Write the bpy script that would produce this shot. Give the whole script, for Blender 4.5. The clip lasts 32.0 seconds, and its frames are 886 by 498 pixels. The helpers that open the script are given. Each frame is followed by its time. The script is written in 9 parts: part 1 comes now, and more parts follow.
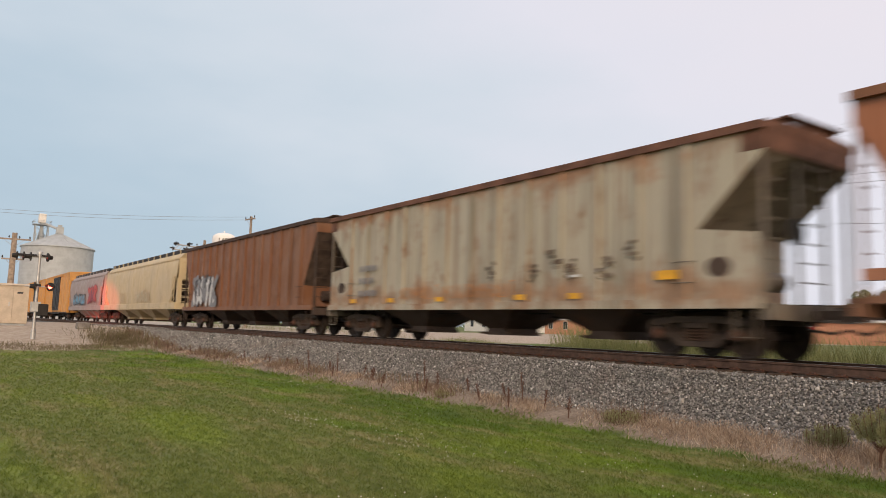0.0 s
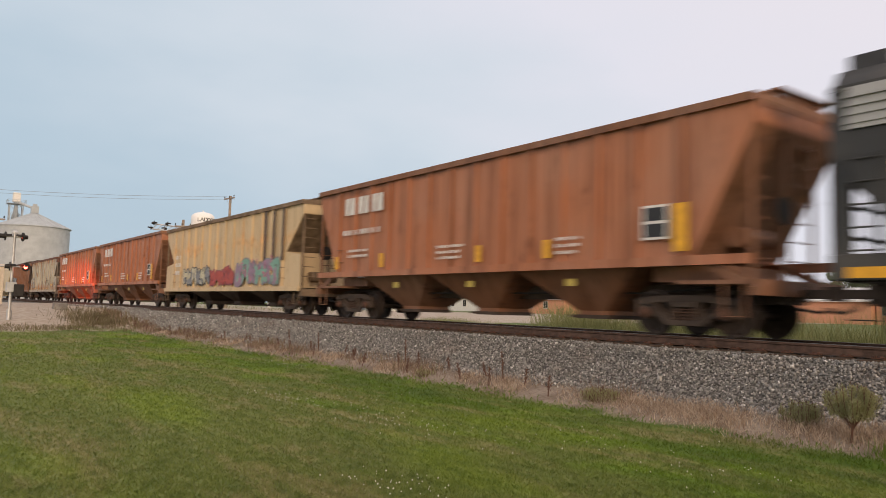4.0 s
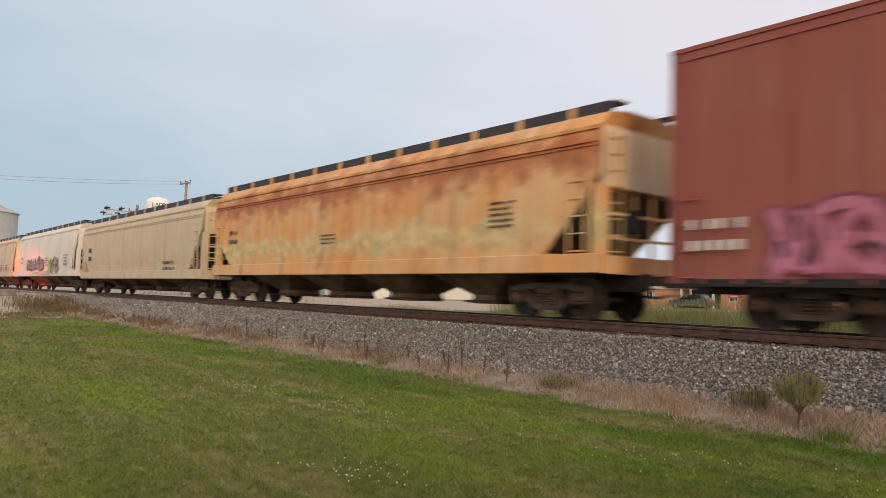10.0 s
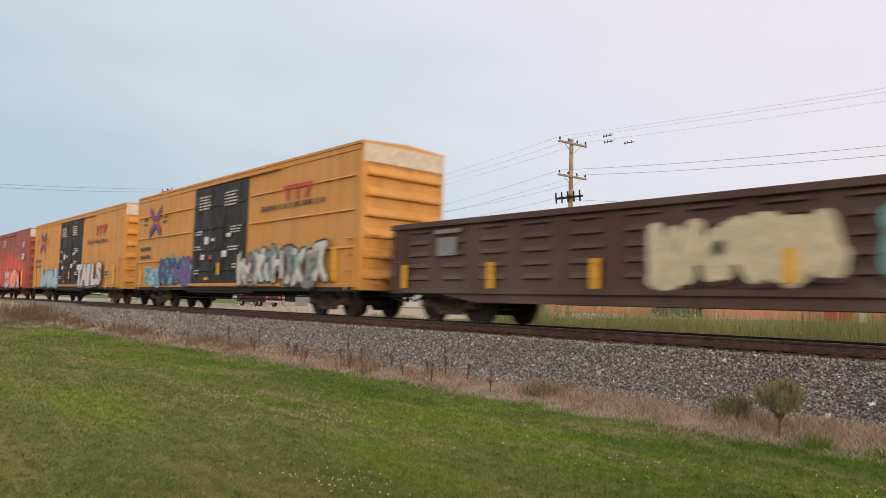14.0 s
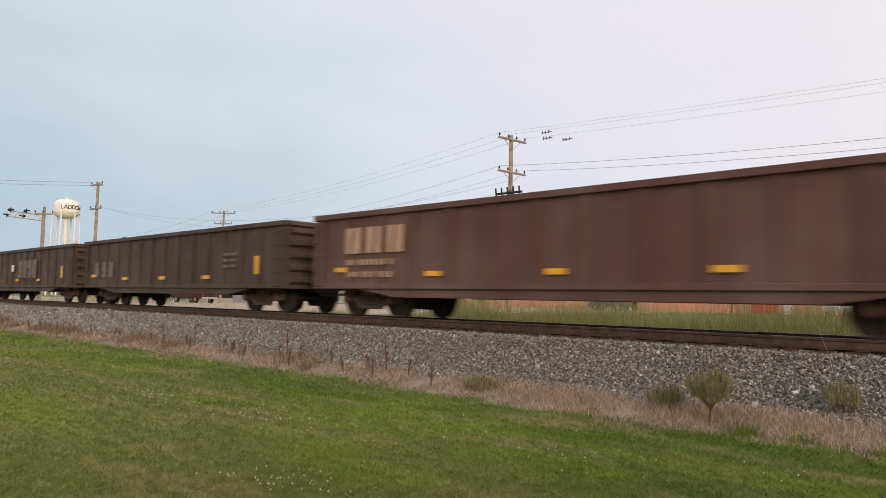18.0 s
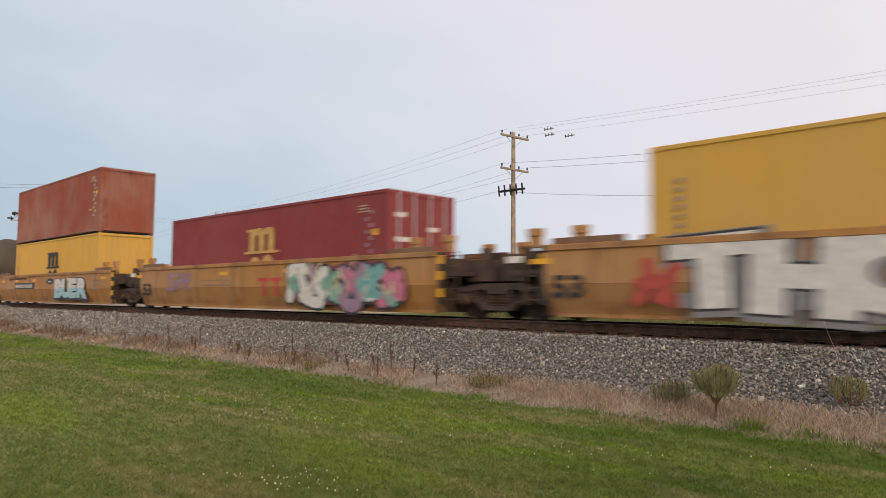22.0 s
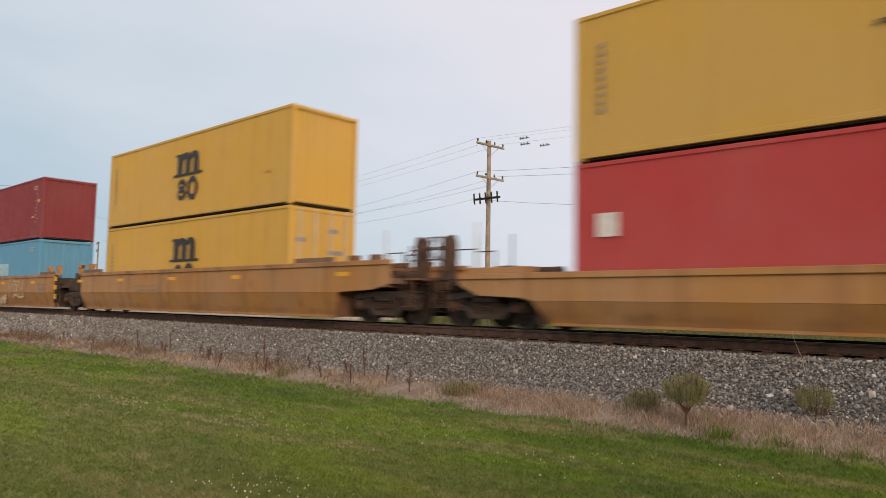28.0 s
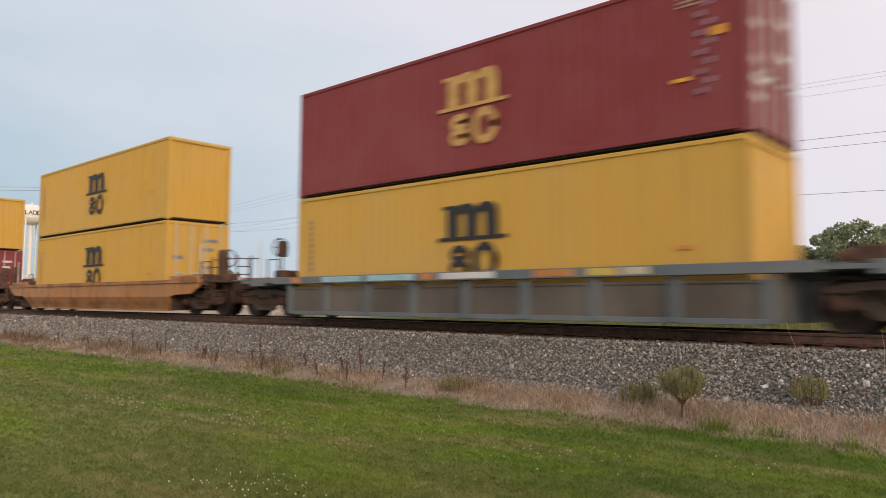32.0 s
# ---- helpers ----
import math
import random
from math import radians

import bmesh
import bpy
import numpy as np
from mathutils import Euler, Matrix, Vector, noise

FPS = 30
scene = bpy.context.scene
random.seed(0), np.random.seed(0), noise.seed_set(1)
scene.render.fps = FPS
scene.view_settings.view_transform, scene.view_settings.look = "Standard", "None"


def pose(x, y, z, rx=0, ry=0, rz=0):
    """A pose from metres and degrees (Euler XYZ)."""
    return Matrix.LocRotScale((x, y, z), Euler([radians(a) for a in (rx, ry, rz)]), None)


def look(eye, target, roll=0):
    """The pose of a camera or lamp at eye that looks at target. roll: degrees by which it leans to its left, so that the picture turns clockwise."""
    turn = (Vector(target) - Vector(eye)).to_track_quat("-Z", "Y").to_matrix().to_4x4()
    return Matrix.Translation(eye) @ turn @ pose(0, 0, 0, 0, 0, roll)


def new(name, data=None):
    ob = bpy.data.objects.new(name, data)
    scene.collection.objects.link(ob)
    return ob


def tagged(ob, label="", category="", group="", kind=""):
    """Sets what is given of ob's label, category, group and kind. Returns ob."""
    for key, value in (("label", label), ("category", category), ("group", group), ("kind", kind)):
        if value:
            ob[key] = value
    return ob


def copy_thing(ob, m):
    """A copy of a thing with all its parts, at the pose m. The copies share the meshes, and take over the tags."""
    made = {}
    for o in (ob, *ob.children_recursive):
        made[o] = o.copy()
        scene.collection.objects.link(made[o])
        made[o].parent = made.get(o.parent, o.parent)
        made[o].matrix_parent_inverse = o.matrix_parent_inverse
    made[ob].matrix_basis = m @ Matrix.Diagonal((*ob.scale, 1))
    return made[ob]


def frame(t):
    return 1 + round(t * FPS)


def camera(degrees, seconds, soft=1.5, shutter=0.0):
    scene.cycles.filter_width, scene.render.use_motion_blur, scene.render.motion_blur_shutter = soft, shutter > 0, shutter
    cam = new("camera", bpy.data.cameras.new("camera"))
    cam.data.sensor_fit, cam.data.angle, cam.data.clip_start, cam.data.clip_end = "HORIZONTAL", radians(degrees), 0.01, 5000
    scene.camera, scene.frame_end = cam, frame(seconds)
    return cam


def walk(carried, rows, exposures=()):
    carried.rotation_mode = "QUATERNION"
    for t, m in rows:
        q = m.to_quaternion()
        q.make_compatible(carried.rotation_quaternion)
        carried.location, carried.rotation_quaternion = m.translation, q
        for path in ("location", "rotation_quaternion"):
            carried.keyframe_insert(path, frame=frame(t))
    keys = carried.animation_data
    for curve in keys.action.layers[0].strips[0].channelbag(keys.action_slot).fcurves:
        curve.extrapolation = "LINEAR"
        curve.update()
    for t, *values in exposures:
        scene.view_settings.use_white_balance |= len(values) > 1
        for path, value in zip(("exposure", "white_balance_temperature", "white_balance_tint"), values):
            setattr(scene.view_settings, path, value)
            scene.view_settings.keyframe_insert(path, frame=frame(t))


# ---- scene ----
cam = camera(62.25, 32.0, soft=0.65, shutter=0.48)
EYE = 1.62       # eye over the lawn
D = 13.32        # way to the middle of the track
ZR = 1.174       # top of the rails over the lawn
LOOKS = [
    (0, 55.09, 6.08, -1.69), (0.5, 54.94, 5.86, -1.73), (1, 54.70, 5.64, -2.01), (1.5, 54.35, 5.50, -2.26), (2, 53.99, 5.40, -2.43),
    (2.5, 53.67, 5.28, -2.46), (3, 53.53, 5.10, -2.31), (3.5, 53.54, 4.82, -1.91), (5.5, 53.67, 4.06, -1.16), (6, 53.44, 4.06, -1.34),
    (6.5, 53.07, 4.08, -1.56), (7, 52.62, 4.09, -1.69), (7.5, 52.13, 4.07, -1.84), (8, 51.67, 4.00, -1.94), (8.5, 51.31, 3.93, -1.94),
    (9, 51.04, 3.85, -1.89), (9.5, 50.74, 3.72, -1.86), (10, 50.47, 3.66, -1.70), (10.5, 50.28, 3.61, -1.53), (11, 50.27, 3.58, -1.37),
    (11.5, 50.32, 3.53, -1.22), (12, 50.30, 3.51, -1.13), (12.5, 50.15, 3.59, -1.08), (13, 49.89, 3.77, -1.18), (13.5, 49.57, 4.06, -1.35),
    (14, 49.19, 4.35, -1.62), (14.5, 48.67, 4.62, -1.90), (16.5, 45.42, 4.73, -2.53), (17, 44.89, 4.55, -2.28), (17.5, 44.62, 4.30, -1.81),
    (18, 44.58, 4.09, -1.22), (18.5, 44.64, 3.92, -0.70), (19, 44.76, 3.83, -0.34), (19.5, 44.89, 3.79, -0.21), (20, 44.95, 3.74, -0.14),
    (20.5, 44.96, 3.70, -0.13), (21, 44.93, 3.67, -0.17), (21.5, 44.90, 3.72, -0.27), (22, 44.91, 3.94, -0.52), (22.5, 44.89, 4.28, -0.71),
    (23, 44.77, 4.61, -0.91), (23.5, 44.55, 4.82, -1.06), (24, 44.25, 4.95, -1.15), (24.5, 43.89, 4.96, -1.17), (25, 43.58, 4.92, -1.20),
    (25.5, 43.35, 4.85, -1.23), (26, 43.15, 4.76, -1.20), (26.5, 42.96, 4.69, -1.20), (28.5, 42.89, 4.49, -1.02), (29, 43.07, 4.51, -0.76),
    (29.5, 43.24, 4.48, -0.43), (30, 43.33, 4.44, -0.21), (30.5, 43.32, 4.40, -0.09), (31, 43.19, 4.35, -0.14), (31.5, 42.93, 4.30, -0.20),
    (32, 42.53, 4.21, -0.30)]
walk(cam, [(t, pose(0, 0, EYE, 90 + pitch, roll, yaw)) for t, yaw, pitch, roll in LOOKS],
     [(0, 0.02), (5, 0.0), (9, -0.02), (12, 0.03), (18, 0.05), (20, 0.05), (23, -0.02), (32, 0.0)])

# The way that the train has gone, in metres, second by second
GONE = [(0, 0.0), (1, 17.82), (2, 34.73), (3, 53.12), (6, 106.28), (7, 123.62), (8, 142.04), (9, 159.39), (10, 176.76),
        (11, 194.81), (12, 211.75), (13, 230.03), (14, 247.15), (17, 300.31), (18, 318.23), (19, 335.27), (20, 354.3),
        (21, 371.37), (22, 389.03), (23, 407.34), (24, 424.54), (25, 442.45), (26, 459.59), (29, 512.75), (30, 531.07),
        (31, 548.29), (32, 566.57)]

# ---- sky and light ----
world = bpy.data.worlds.new("dusk_sky")
scene.world = world
world.use_nodes = True
wn, wl = world.node_tree.nodes, world.node_tree.links
wn.clear()
w_out, w_bg = wn.new("ShaderNodeOutputWorld"), wn.new("ShaderNodeBackground")
w_sky = wn.new("ShaderNodeTexSky")
w_sky.sky_type, w_sky.sun_disc = "NISHITA", False
w_sky.sun_elevation, w_sky.sun_rotation = radians(15), radians(117)
w_sky.dust_density, w_sky.air_density = 2.0, 1.0
w_co = wn.new("ShaderNodeTexCoord")
w_sep = wn.new("ShaderNodeSeparateXYZ")
wl.new(w_co.outputs["Generated"], w_sep.inputs[0])
# thin high cloud: bluer low in the west of the view, pink and pale towards the hidden sun
w_dot = wn.new("ShaderNodeVectorMath")
w_dot.operation = "DOT_PRODUCT"
w_dot.inputs[1].default_value = (0.80, 0.10, 0.62)
wl.new(w_co.outputs["Generated"], w_dot.inputs[0])
w_noise = wn.new("ShaderNodeTexNoise")
w_noise.inputs["Scale"].default_value, w_noise.inputs["Detail"].default_value = 2.2, 4
w_map = wn.new("ShaderNodeMapping")
w_map.inputs["Scale"].default_value = (1, 1, 2.6)
wl.new(w_co.outputs["Generated"], w_map.inputs[0])
wl.new(w_map.outputs[0], w_noise.inputs["Vector"])
w_add = wn.new("ShaderNodeMath")
w_add.operation = "MULTIPLY_ADD"
wl.new(w_noise.outputs["Fac"], w_add.inputs[0])
w_add.inputs[1].default_value = 0.30
# soft broken streaks across the broad veil
w_fine = wn.new("ShaderNodeTexNoise")
w_fine.inputs["Scale"].default_value, w_fine.inputs["Detail"].default_value, w_fine.inputs["Roughness"].default_value = 5.5, 3, 0.5
wl.new(w_map.outputs[0], w_fine.inputs["Vector"])
w_more = wn.new("ShaderNodeMath")
w_more.operation = "MULTIPLY_ADD"
wl.new(w_fine.outputs["Fac"], w_more.inputs[0])
w_more.inputs[1].default_value = 0.16
wl.new(w_dot.outputs["Value"], w_more.inputs[2])
w_less = wn.new("ShaderNodeMath")
w_less.operation = "SUBTRACT"
wl.new(w_more.outputs[0], w_less.inputs[0])
w_less.inputs[1].default_value = 0.08
wl.new(w_less.outputs[0], w_add.inputs[2])
w_ramp = wn.new("ShaderNodeValToRGB")
ramp = w_ramp.color_ramp
ramp.elements[0].position, ramp.elements[0].color = 0.0, (0.37, 0.48, 0.585, 1)
ramp.elements[1].position, ramp.elements[1].color = 1.0, (1.42, 1.14, 0.97, 1)
for at, col in ((0.12, (0.485, 0.60, 0.70, 1)), (0.23, (0.65, 0.715, 0.79, 1)), (0.34, (0.79, 0.78, 0.855, 1)), (0.50, (0.855, 0.80, 0.855, 1)), (0.76, (1.10, 1.0, 1.0, 1))):
    e = ramp.elements.new(at)
    e.color = col
w_shift = wn.new("ShaderNodeMapRange")
w_shift.inputs["From Min"].default_value, w_shift.inputs["From Max"].default_value = -0.75, 1.2
wl.new(w_add.outputs[0], w_shift.inputs["Value"])
wl.new(w_shift.outputs[0], w_ramp.inputs["Fac"])
w_mix = wn.new("ShaderNodeMix")
w_mix.data_type = "RGBA"
w_scale = wn.new("ShaderNodeVectorMath")
w_scale.operation = "SCALE"
w_scale.inputs["Scale"].default_value = 0.10
wl.new(w_sky.outputs[0], w_scale.inputs[0])
w_mix.inputs["Factor"].default_value = 0.95
wl.new(w_scale.outputs[0], w_mix.inputs[6])
wl.new(w_ramp.outputs["Color"], w_mix.inputs[7])
wl.new(w_mix.outputs[2], w_bg.inputs["Color"])
w_bg.inputs["Strength"].default_value = 1.0
wl.new(w_bg.outputs[0], w_out.inputs["Surface"])

sun = new("sun", bpy.data.lights.new("sun", "SUN"))
sun.data.energy, sun.data.angle, sun.data.color = 1.62, radians(16), (1.0, 0.74, 0.50)
sun.matrix_world = look((60, -30, 18), (0, 0, 0))
scene.view_settings.exposure = 0.0


# ---- mesh and material helpers ----
class Mesh:
    """Collects faces for one part."""

    def __init__(self):
        self.v, self.f = [], []

    def add(self, verts, faces):
        n = len(self.v)
        self.v += [tuple(p) for p in verts]
        self.f += [tuple(n + i for i in f) for f in faces]
        return self

    def box(self, x0, x1, y0, y1, z0, z1):
        v = [(x, y, z) for z in (z0, z1) for y in (y0, y1) for x in (x0, x1)]
        return self.add(v, [(0, 2, 3, 1), (4, 5, 7, 6), (0, 1, 5, 4), (2, 6, 7, 3), (0, 4, 6, 2), (1, 3, 7, 5)])

    def prism(self, poly, axis, a, b):
        """A polygon drawn out along an axis; poly lies in the two other axes, in order."""
        def put(p, s):
            return {"x": (s, p[0], p[1]), "y": (p[0], s, p[1]), "z": (p[0], p[1], s)}[axis]
        n = len(poly)
        v = [put(p, a) for p in poly] + [put(p, b) for p in poly]
        f = [tuple(range(n))[::-1], tuple(range(n, 2 * n))] + [(i, (i + 1) % n, n + (i + 1) % n, n + i) for i in range(n)]
        return self.add(v, f)

    def sheet(self, poly, axis, a, b, thick=0.02):
        """An open line of points drawn out along an axis, as one-sided faces."""
        def put(p, s):
            return {"x": (s, p[0], p[1]), "y": (p[0], s, p[1]), "z": (p[0], p[1], s)}[axis]
        n = len(poly)
        v = [put(p, a) for p in poly] + [put(p, b) for p in poly]
        return self.add(v, [(i, i + 1, n + i + 1, n + i) for i in range(n - 1)])

    def cyl(self, p0, p1, r, n=10, r1=None):
        p0, p1 = Vector(p0), Vector(p1)
        r1 = r if r1 is None else r1
        d = (p1 - p0).normalized()
        u = d.orthogonal().normalized()
        w = d.cross(u)
        v = []
        for c, rr in ((p0, r), (p1, r1)):
            for i in range(n):
                a = 2 * math.pi * i / n
                v.append(c + rr * (math.cos(a) * u + math.sin(a) * w))
        f = [(i, (i + 1) % n, n + (i + 1) % n, n + i) for i in range(n)]
        return self.add(v, f + [tuple(range(n))[::-1], tuple(range(n, 2 * n))])

    def loft(self, rings, closed=True, caps=True):
        n = len(rings[0])
        v = [p for r in rings for p in r]
        f = []
        for k in range(len(rings) - 1):
            for i in range(n if closed else n - 1):
                j = (i + 1) % n
                f.append((k * n + i, k * n + j, (k + 1) * n + j, (k + 1) * n + i))
        if caps and closed:
            f += [tuple(range(n))[::-1], tuple(range((len(rings) - 1) * n, len(rings) * n))]
        return self.add(v, f)

    def pipe(self, pts, r, n=6):
        """One bent tube through the points."""
        pts = [Vector(p) for p in pts]
        rings, u = [], None
        for k, p in enumerate(pts):
            d = (pts[min(k + 1, len(pts) - 1)] - pts[max(k - 1, 0)]).normalized()
            u = d.orthogonal().normalized() if u is None else (u - d * u.dot(d)).normalized()
            w = d.cross(u)
            rings.append([p + r * (math.cos(2 * math.pi * i / n) * u + math.sin(2 * math.pi * i / n) * w) for i in range(n)])
        return self.loft(rings)

    def data(self, name, material, bevel=0.0, smooth=35):
        me = bpy.data.meshes.new(name)
        me.from_pydata(self.v, [], self.f)
        bm = bmesh.new()
        bm.from_mesh(me)
        if bevel:
            bmesh.ops.remove_doubles(bm, verts=bm.verts, dist=1e-5)
        bmesh.ops.recalc_face_normals(bm, faces=bm.faces)
        if bevel:
            edges = [e for e in bm.edges if len(e.link_faces) == 2 and e.calc_face_angle(0) > 0.6]
            bmesh.ops.bevel(bm, geom=edges, offset=bevel, segments=1, affect="EDGES", clamp_overlap=True)
        bm.to_mesh(me)
        bm.free()
        if smooth:
            me.polygons.foreach_set("use_smooth", [True] * len(me.polygons))
            me.set_sharp_from_angle(angle=radians(smooth))
        me.materials.append(material)
        return me


def part(name, mesh, material, parent=None, label="", bevel=0.0, smooth=35):
    """One mesh object under a thing or a part."""
    data = mesh if isinstance(mesh, bpy.types.Mesh) else mesh.data(name, material, bevel, smooth)
    ob = new(name, data)
    ob.parent = parent
    if label:
        ob["label"] = label
    return ob


def thing(name, label, category, group="", kind="", at=(0, 0, 0)):
    ob = new(name)
    ob.location = at
    ob.empty_display_size = 0.2
    return tagged(ob, label, category, group, kind)


class Nodes:
    """A material with its node tree at hand."""

    def __init__(self, name, rough=0.6, metal=0.0):
        self.m = bpy.data.materials.new(name)
        self.m.use_nodes = True
        self.t = self.m.node_tree
        self.b = self.t.nodes["Principled BSDF"]
        self.b.inputs["Roughness"].default_value, self.b.inputs["Metallic"].default_value = rough, metal
        if rough >= 0.8 and not metal:
            self.b.inputs["Specular IOR Level"].default_value = 0.2
        self.co = self.t.nodes.new("ShaderNodeTexCoord").outputs["Object"]

    def noise(self, scale, detail=3, stretch=None, rough=0.55):
        n = self.t.nodes.new("ShaderNodeTexNoise")
        n.inputs["Scale"].default_value, n.inputs["Detail"].default_value, n.inputs["Roughness"].default_value = scale, detail, rough
        if stretch:
            m = self.t.nodes.new("ShaderNodeMapping")
            m.inputs["Scale"].default_value = stretch
            self.t.links.new(self.co, m.inputs[0])
            self.t.links.new(m.outputs[0], n.inputs["Vector"])
        else:
            self.t.links.new(self.co, n.inputs["Vector"])
        return n.outputs["Fac"]

    def ramp(self, value, lo, hi):
        r = self.t.nodes.new("ShaderNodeMapRange")
        r.inputs["From Min"].default_value, r.inputs["From Max"].default_value = lo, hi
        r.interpolation_type = "SMOOTHSTEP"
        self.t.links.new(value, r.inputs["Value"])
        return r.outputs[0]

    def times(self, a, b):
        m = self.t.nodes.new("ShaderNodeMath")
        m.operation = "MULTIPLY"
        self.t.links.new(a, m.inputs[0])
        if isinstance(b, (int, float)):
            m.inputs[1].default_value = b
        else:
            self.t.links.new(b, m.inputs[1])
        return m.outputs[0]

    def mix(self, fac, a, b):
        m = self.t.nodes.new("ShaderNodeMix")
        m.data_type = "RGBA"
        for sock, val in ((m.inputs[0], fac), (m.inputs[6], a), (m.inputs[7], b)):
            if isinstance(val, (int, float)):
                sock.default_value = val
            elif isinstance(val, tuple):
                sock.default_value = (*val, 1)
            else:
                self.t.links.new(val, sock)
        return m.outputs[2]

    def random(self, island=False):
        if island:
            return self.t.nodes.new("ShaderNodeNewGeometry").outputs["Random Per Island"]
        return self.t.nodes.new("ShaderNodeObjectInfo").outputs["Random"]

    def bump(self, value, strength=0.3, dist=0.01):
        n = self.t.nodes.new("ShaderNodeBump")
        n.inputs["Strength"].default_value, n.inputs["Distance"].default_value = strength, dist
        self.t.links.new(value, n.inputs["Height"])
        self.t.links.new(n.outputs[0], self.b.inputs["Normal"])

    def thin(self, colour, share=0.4):
        """Thin leaves: part of the light goes through."""
        self.t.links.new(colour, self.b.inputs["Base Color"])
        tr = self.t.nodes.new("ShaderNodeBsdfTranslucent")
        self.t.links.new(colour, tr.inputs["Color"])
        mx = self.t.nodes.new("ShaderNodeMixShader")
        mx.inputs[0].default_value = share
        self.t.links.new(self.b.outputs[0], mx.inputs[1])
        self.t.links.new(tr.outputs[0], mx.inputs[2])
        self.t.links.new(mx.outputs[0], self.t.nodes["Material Output"].inputs["Surface"])
        return self.m

    def done(self, colour, rough=None):
        self.t.links.new(colour, self.b.inputs["Base Color"])
        if rough is not None:
            self.t.links.new(rough, self.b.inputs["Roughness"])
        return self.m


def mul(c, k):
    return tuple(min(1.0, x * k) for x in c)


def paint(name, colour, fade=0.25, rust=0.35, streak=0.5, rough=0.62, rust_colour=(0.16, 0.065, 0.03), faded=None, bands=()):
    """Weathered paint on steel: blotches, runs down the side and rust; bands: patches of (height, reach, colour, amount)."""
    n = Nodes(name, rough)
    n.b.inputs["Specular IOR Level"].default_value = 0.3
    faded = faded or tuple(0.55 * c + 0.45 * g for c, g in zip(colour, (0.42, 0.38, 0.33)))
    big = n.ramp(n.noise(0.55, 4), 0.35, 0.7)
    col = n.mix(n.times(big, fade * 2), colour, faded)
    runs = n.ramp(n.noise(1.0, 5, (3.2, 1, 0.20)), 0.47, 0.72)
    col = n.mix(n.times(runs, streak), col, mul(colour, 0.52))
    thin = n.ramp(n.noise(2.2, 4, (4.5, 1, 0.10)), 0.56, 0.70)
    col = n.mix(n.times(thin, min(0.8, streak * 0.7)), col, rust_colour if rust > 0.2 else mul(colour, 0.45))
    if bands:
        sep = n.t.nodes.new("ShaderNodeSeparateXYZ")
        n.t.links.new(n.co, sep.inputs[0])
    for k, (mid, reach, tone, amount) in enumerate(bands):
        off = n.t.nodes.new("ShaderNodeMath")
        off.operation = "SUBTRACT"
        n.t.links.new(sep.outputs["Z"], off.inputs[0])
        off.inputs[1].default_value = mid
        size = n.t.nodes.new("ShaderNodeMath")
        size.operation = "ABSOLUTE"
        n.t.links.new(off.outputs[0], size.inputs[0])
        lift = n.t.nodes.new("ShaderNodeMath")
        lift.operation = "MULTIPLY_ADD"
        n.t.links.new(size.outputs[0], lift.inputs[0])
        lift.inputs[1].default_value = -0.30 / reach
        n.t.links.new(n.noise(0.9 + 0.3 * k, 8, (0.9, 1, 0.8), 0.70), lift.inputs[2])
        patch = n.ramp(lift.outputs[0], 0.46 - 0.22 * amount, 0.66 - 0.22 * amount)
        col = n.mix(n.times(patch, 0.55 + 0.35 * amount), col, n.mix(n.ramp(n.noise(3.1, 4), 0.35, 0.65), tone, mul(tone, 1.5)))
    spots = n.ramp(n.noise(1.4, 7, (1.6, 1, 0.6), 0.68), 0.60 - 0.12 * rust, 0.74 - 0.1 * rust)
    col = n.mix(n.times(spots, min(1.0, rust * 1.6)), col, rust_colour)
    fine = n.noise(38, 3)
    col = n.mix(n.times(n.ramp(fine, 0.45, 0.75), 0.18), col, mul(colour, 0.6))
    n.bump(n.noise(9, 4), 0.12, 0.01)
    return n.done(col, n.ramp(n.noise(2.2, 3), -0.6, 1.35))


def plain(name, colour, rough=0.6, metal=0.0, vary=0.3, scale=6.0, bump=0.15):
    n = Nodes(name, rough, metal)
    col = n.mix(n.ramp(n.noise(scale, 4), 0.3, 0.7), mul(colour, 1 - vary), mul(colour, 1 + vary * 0.5))
    col = n.mix(n.times(n.ramp(n.noise(scale * 9, 2), 0.4, 0.7), 0.25), col, mul(colour, 0.65))
    if bump:
        n.bump(n.noise(scale * 5, 3), bump, 0.01)
    return n.done(col)


def by_island(name, colours, rough=0.7, scale=0.35, patch=0.5, clear=0.0):
    """For many small loose pieces: each takes its own tone."""
    n = Nodes(name, rough)
    rnd = n.random(island=True)
    ramp_node = n.t.nodes.new("ShaderNodeValToRGB")
    el = ramp_node.color_ramp.elements
    el[0].color, el[1].color = (*colours[0], 1), (*colours[-1], 1)
    for i, c in enumerate(colours[1:-1], 1):
        e = el.new(i / (len(colours) - 1))
        e.color = (*c, 1)
    n.t.links.new(rnd, ramp_node.inputs[0])
    big = n.ramp(n.noise(scale, 3), 0.35, 0.68)
    col = n.mix(n.times(big, patch), ramp_node.outputs[0], n.mix(0.5, ramp_node.outputs[0], mul(colours[0], 0.75)))
    return n.thin(col, clear) if clear else n.done(col)


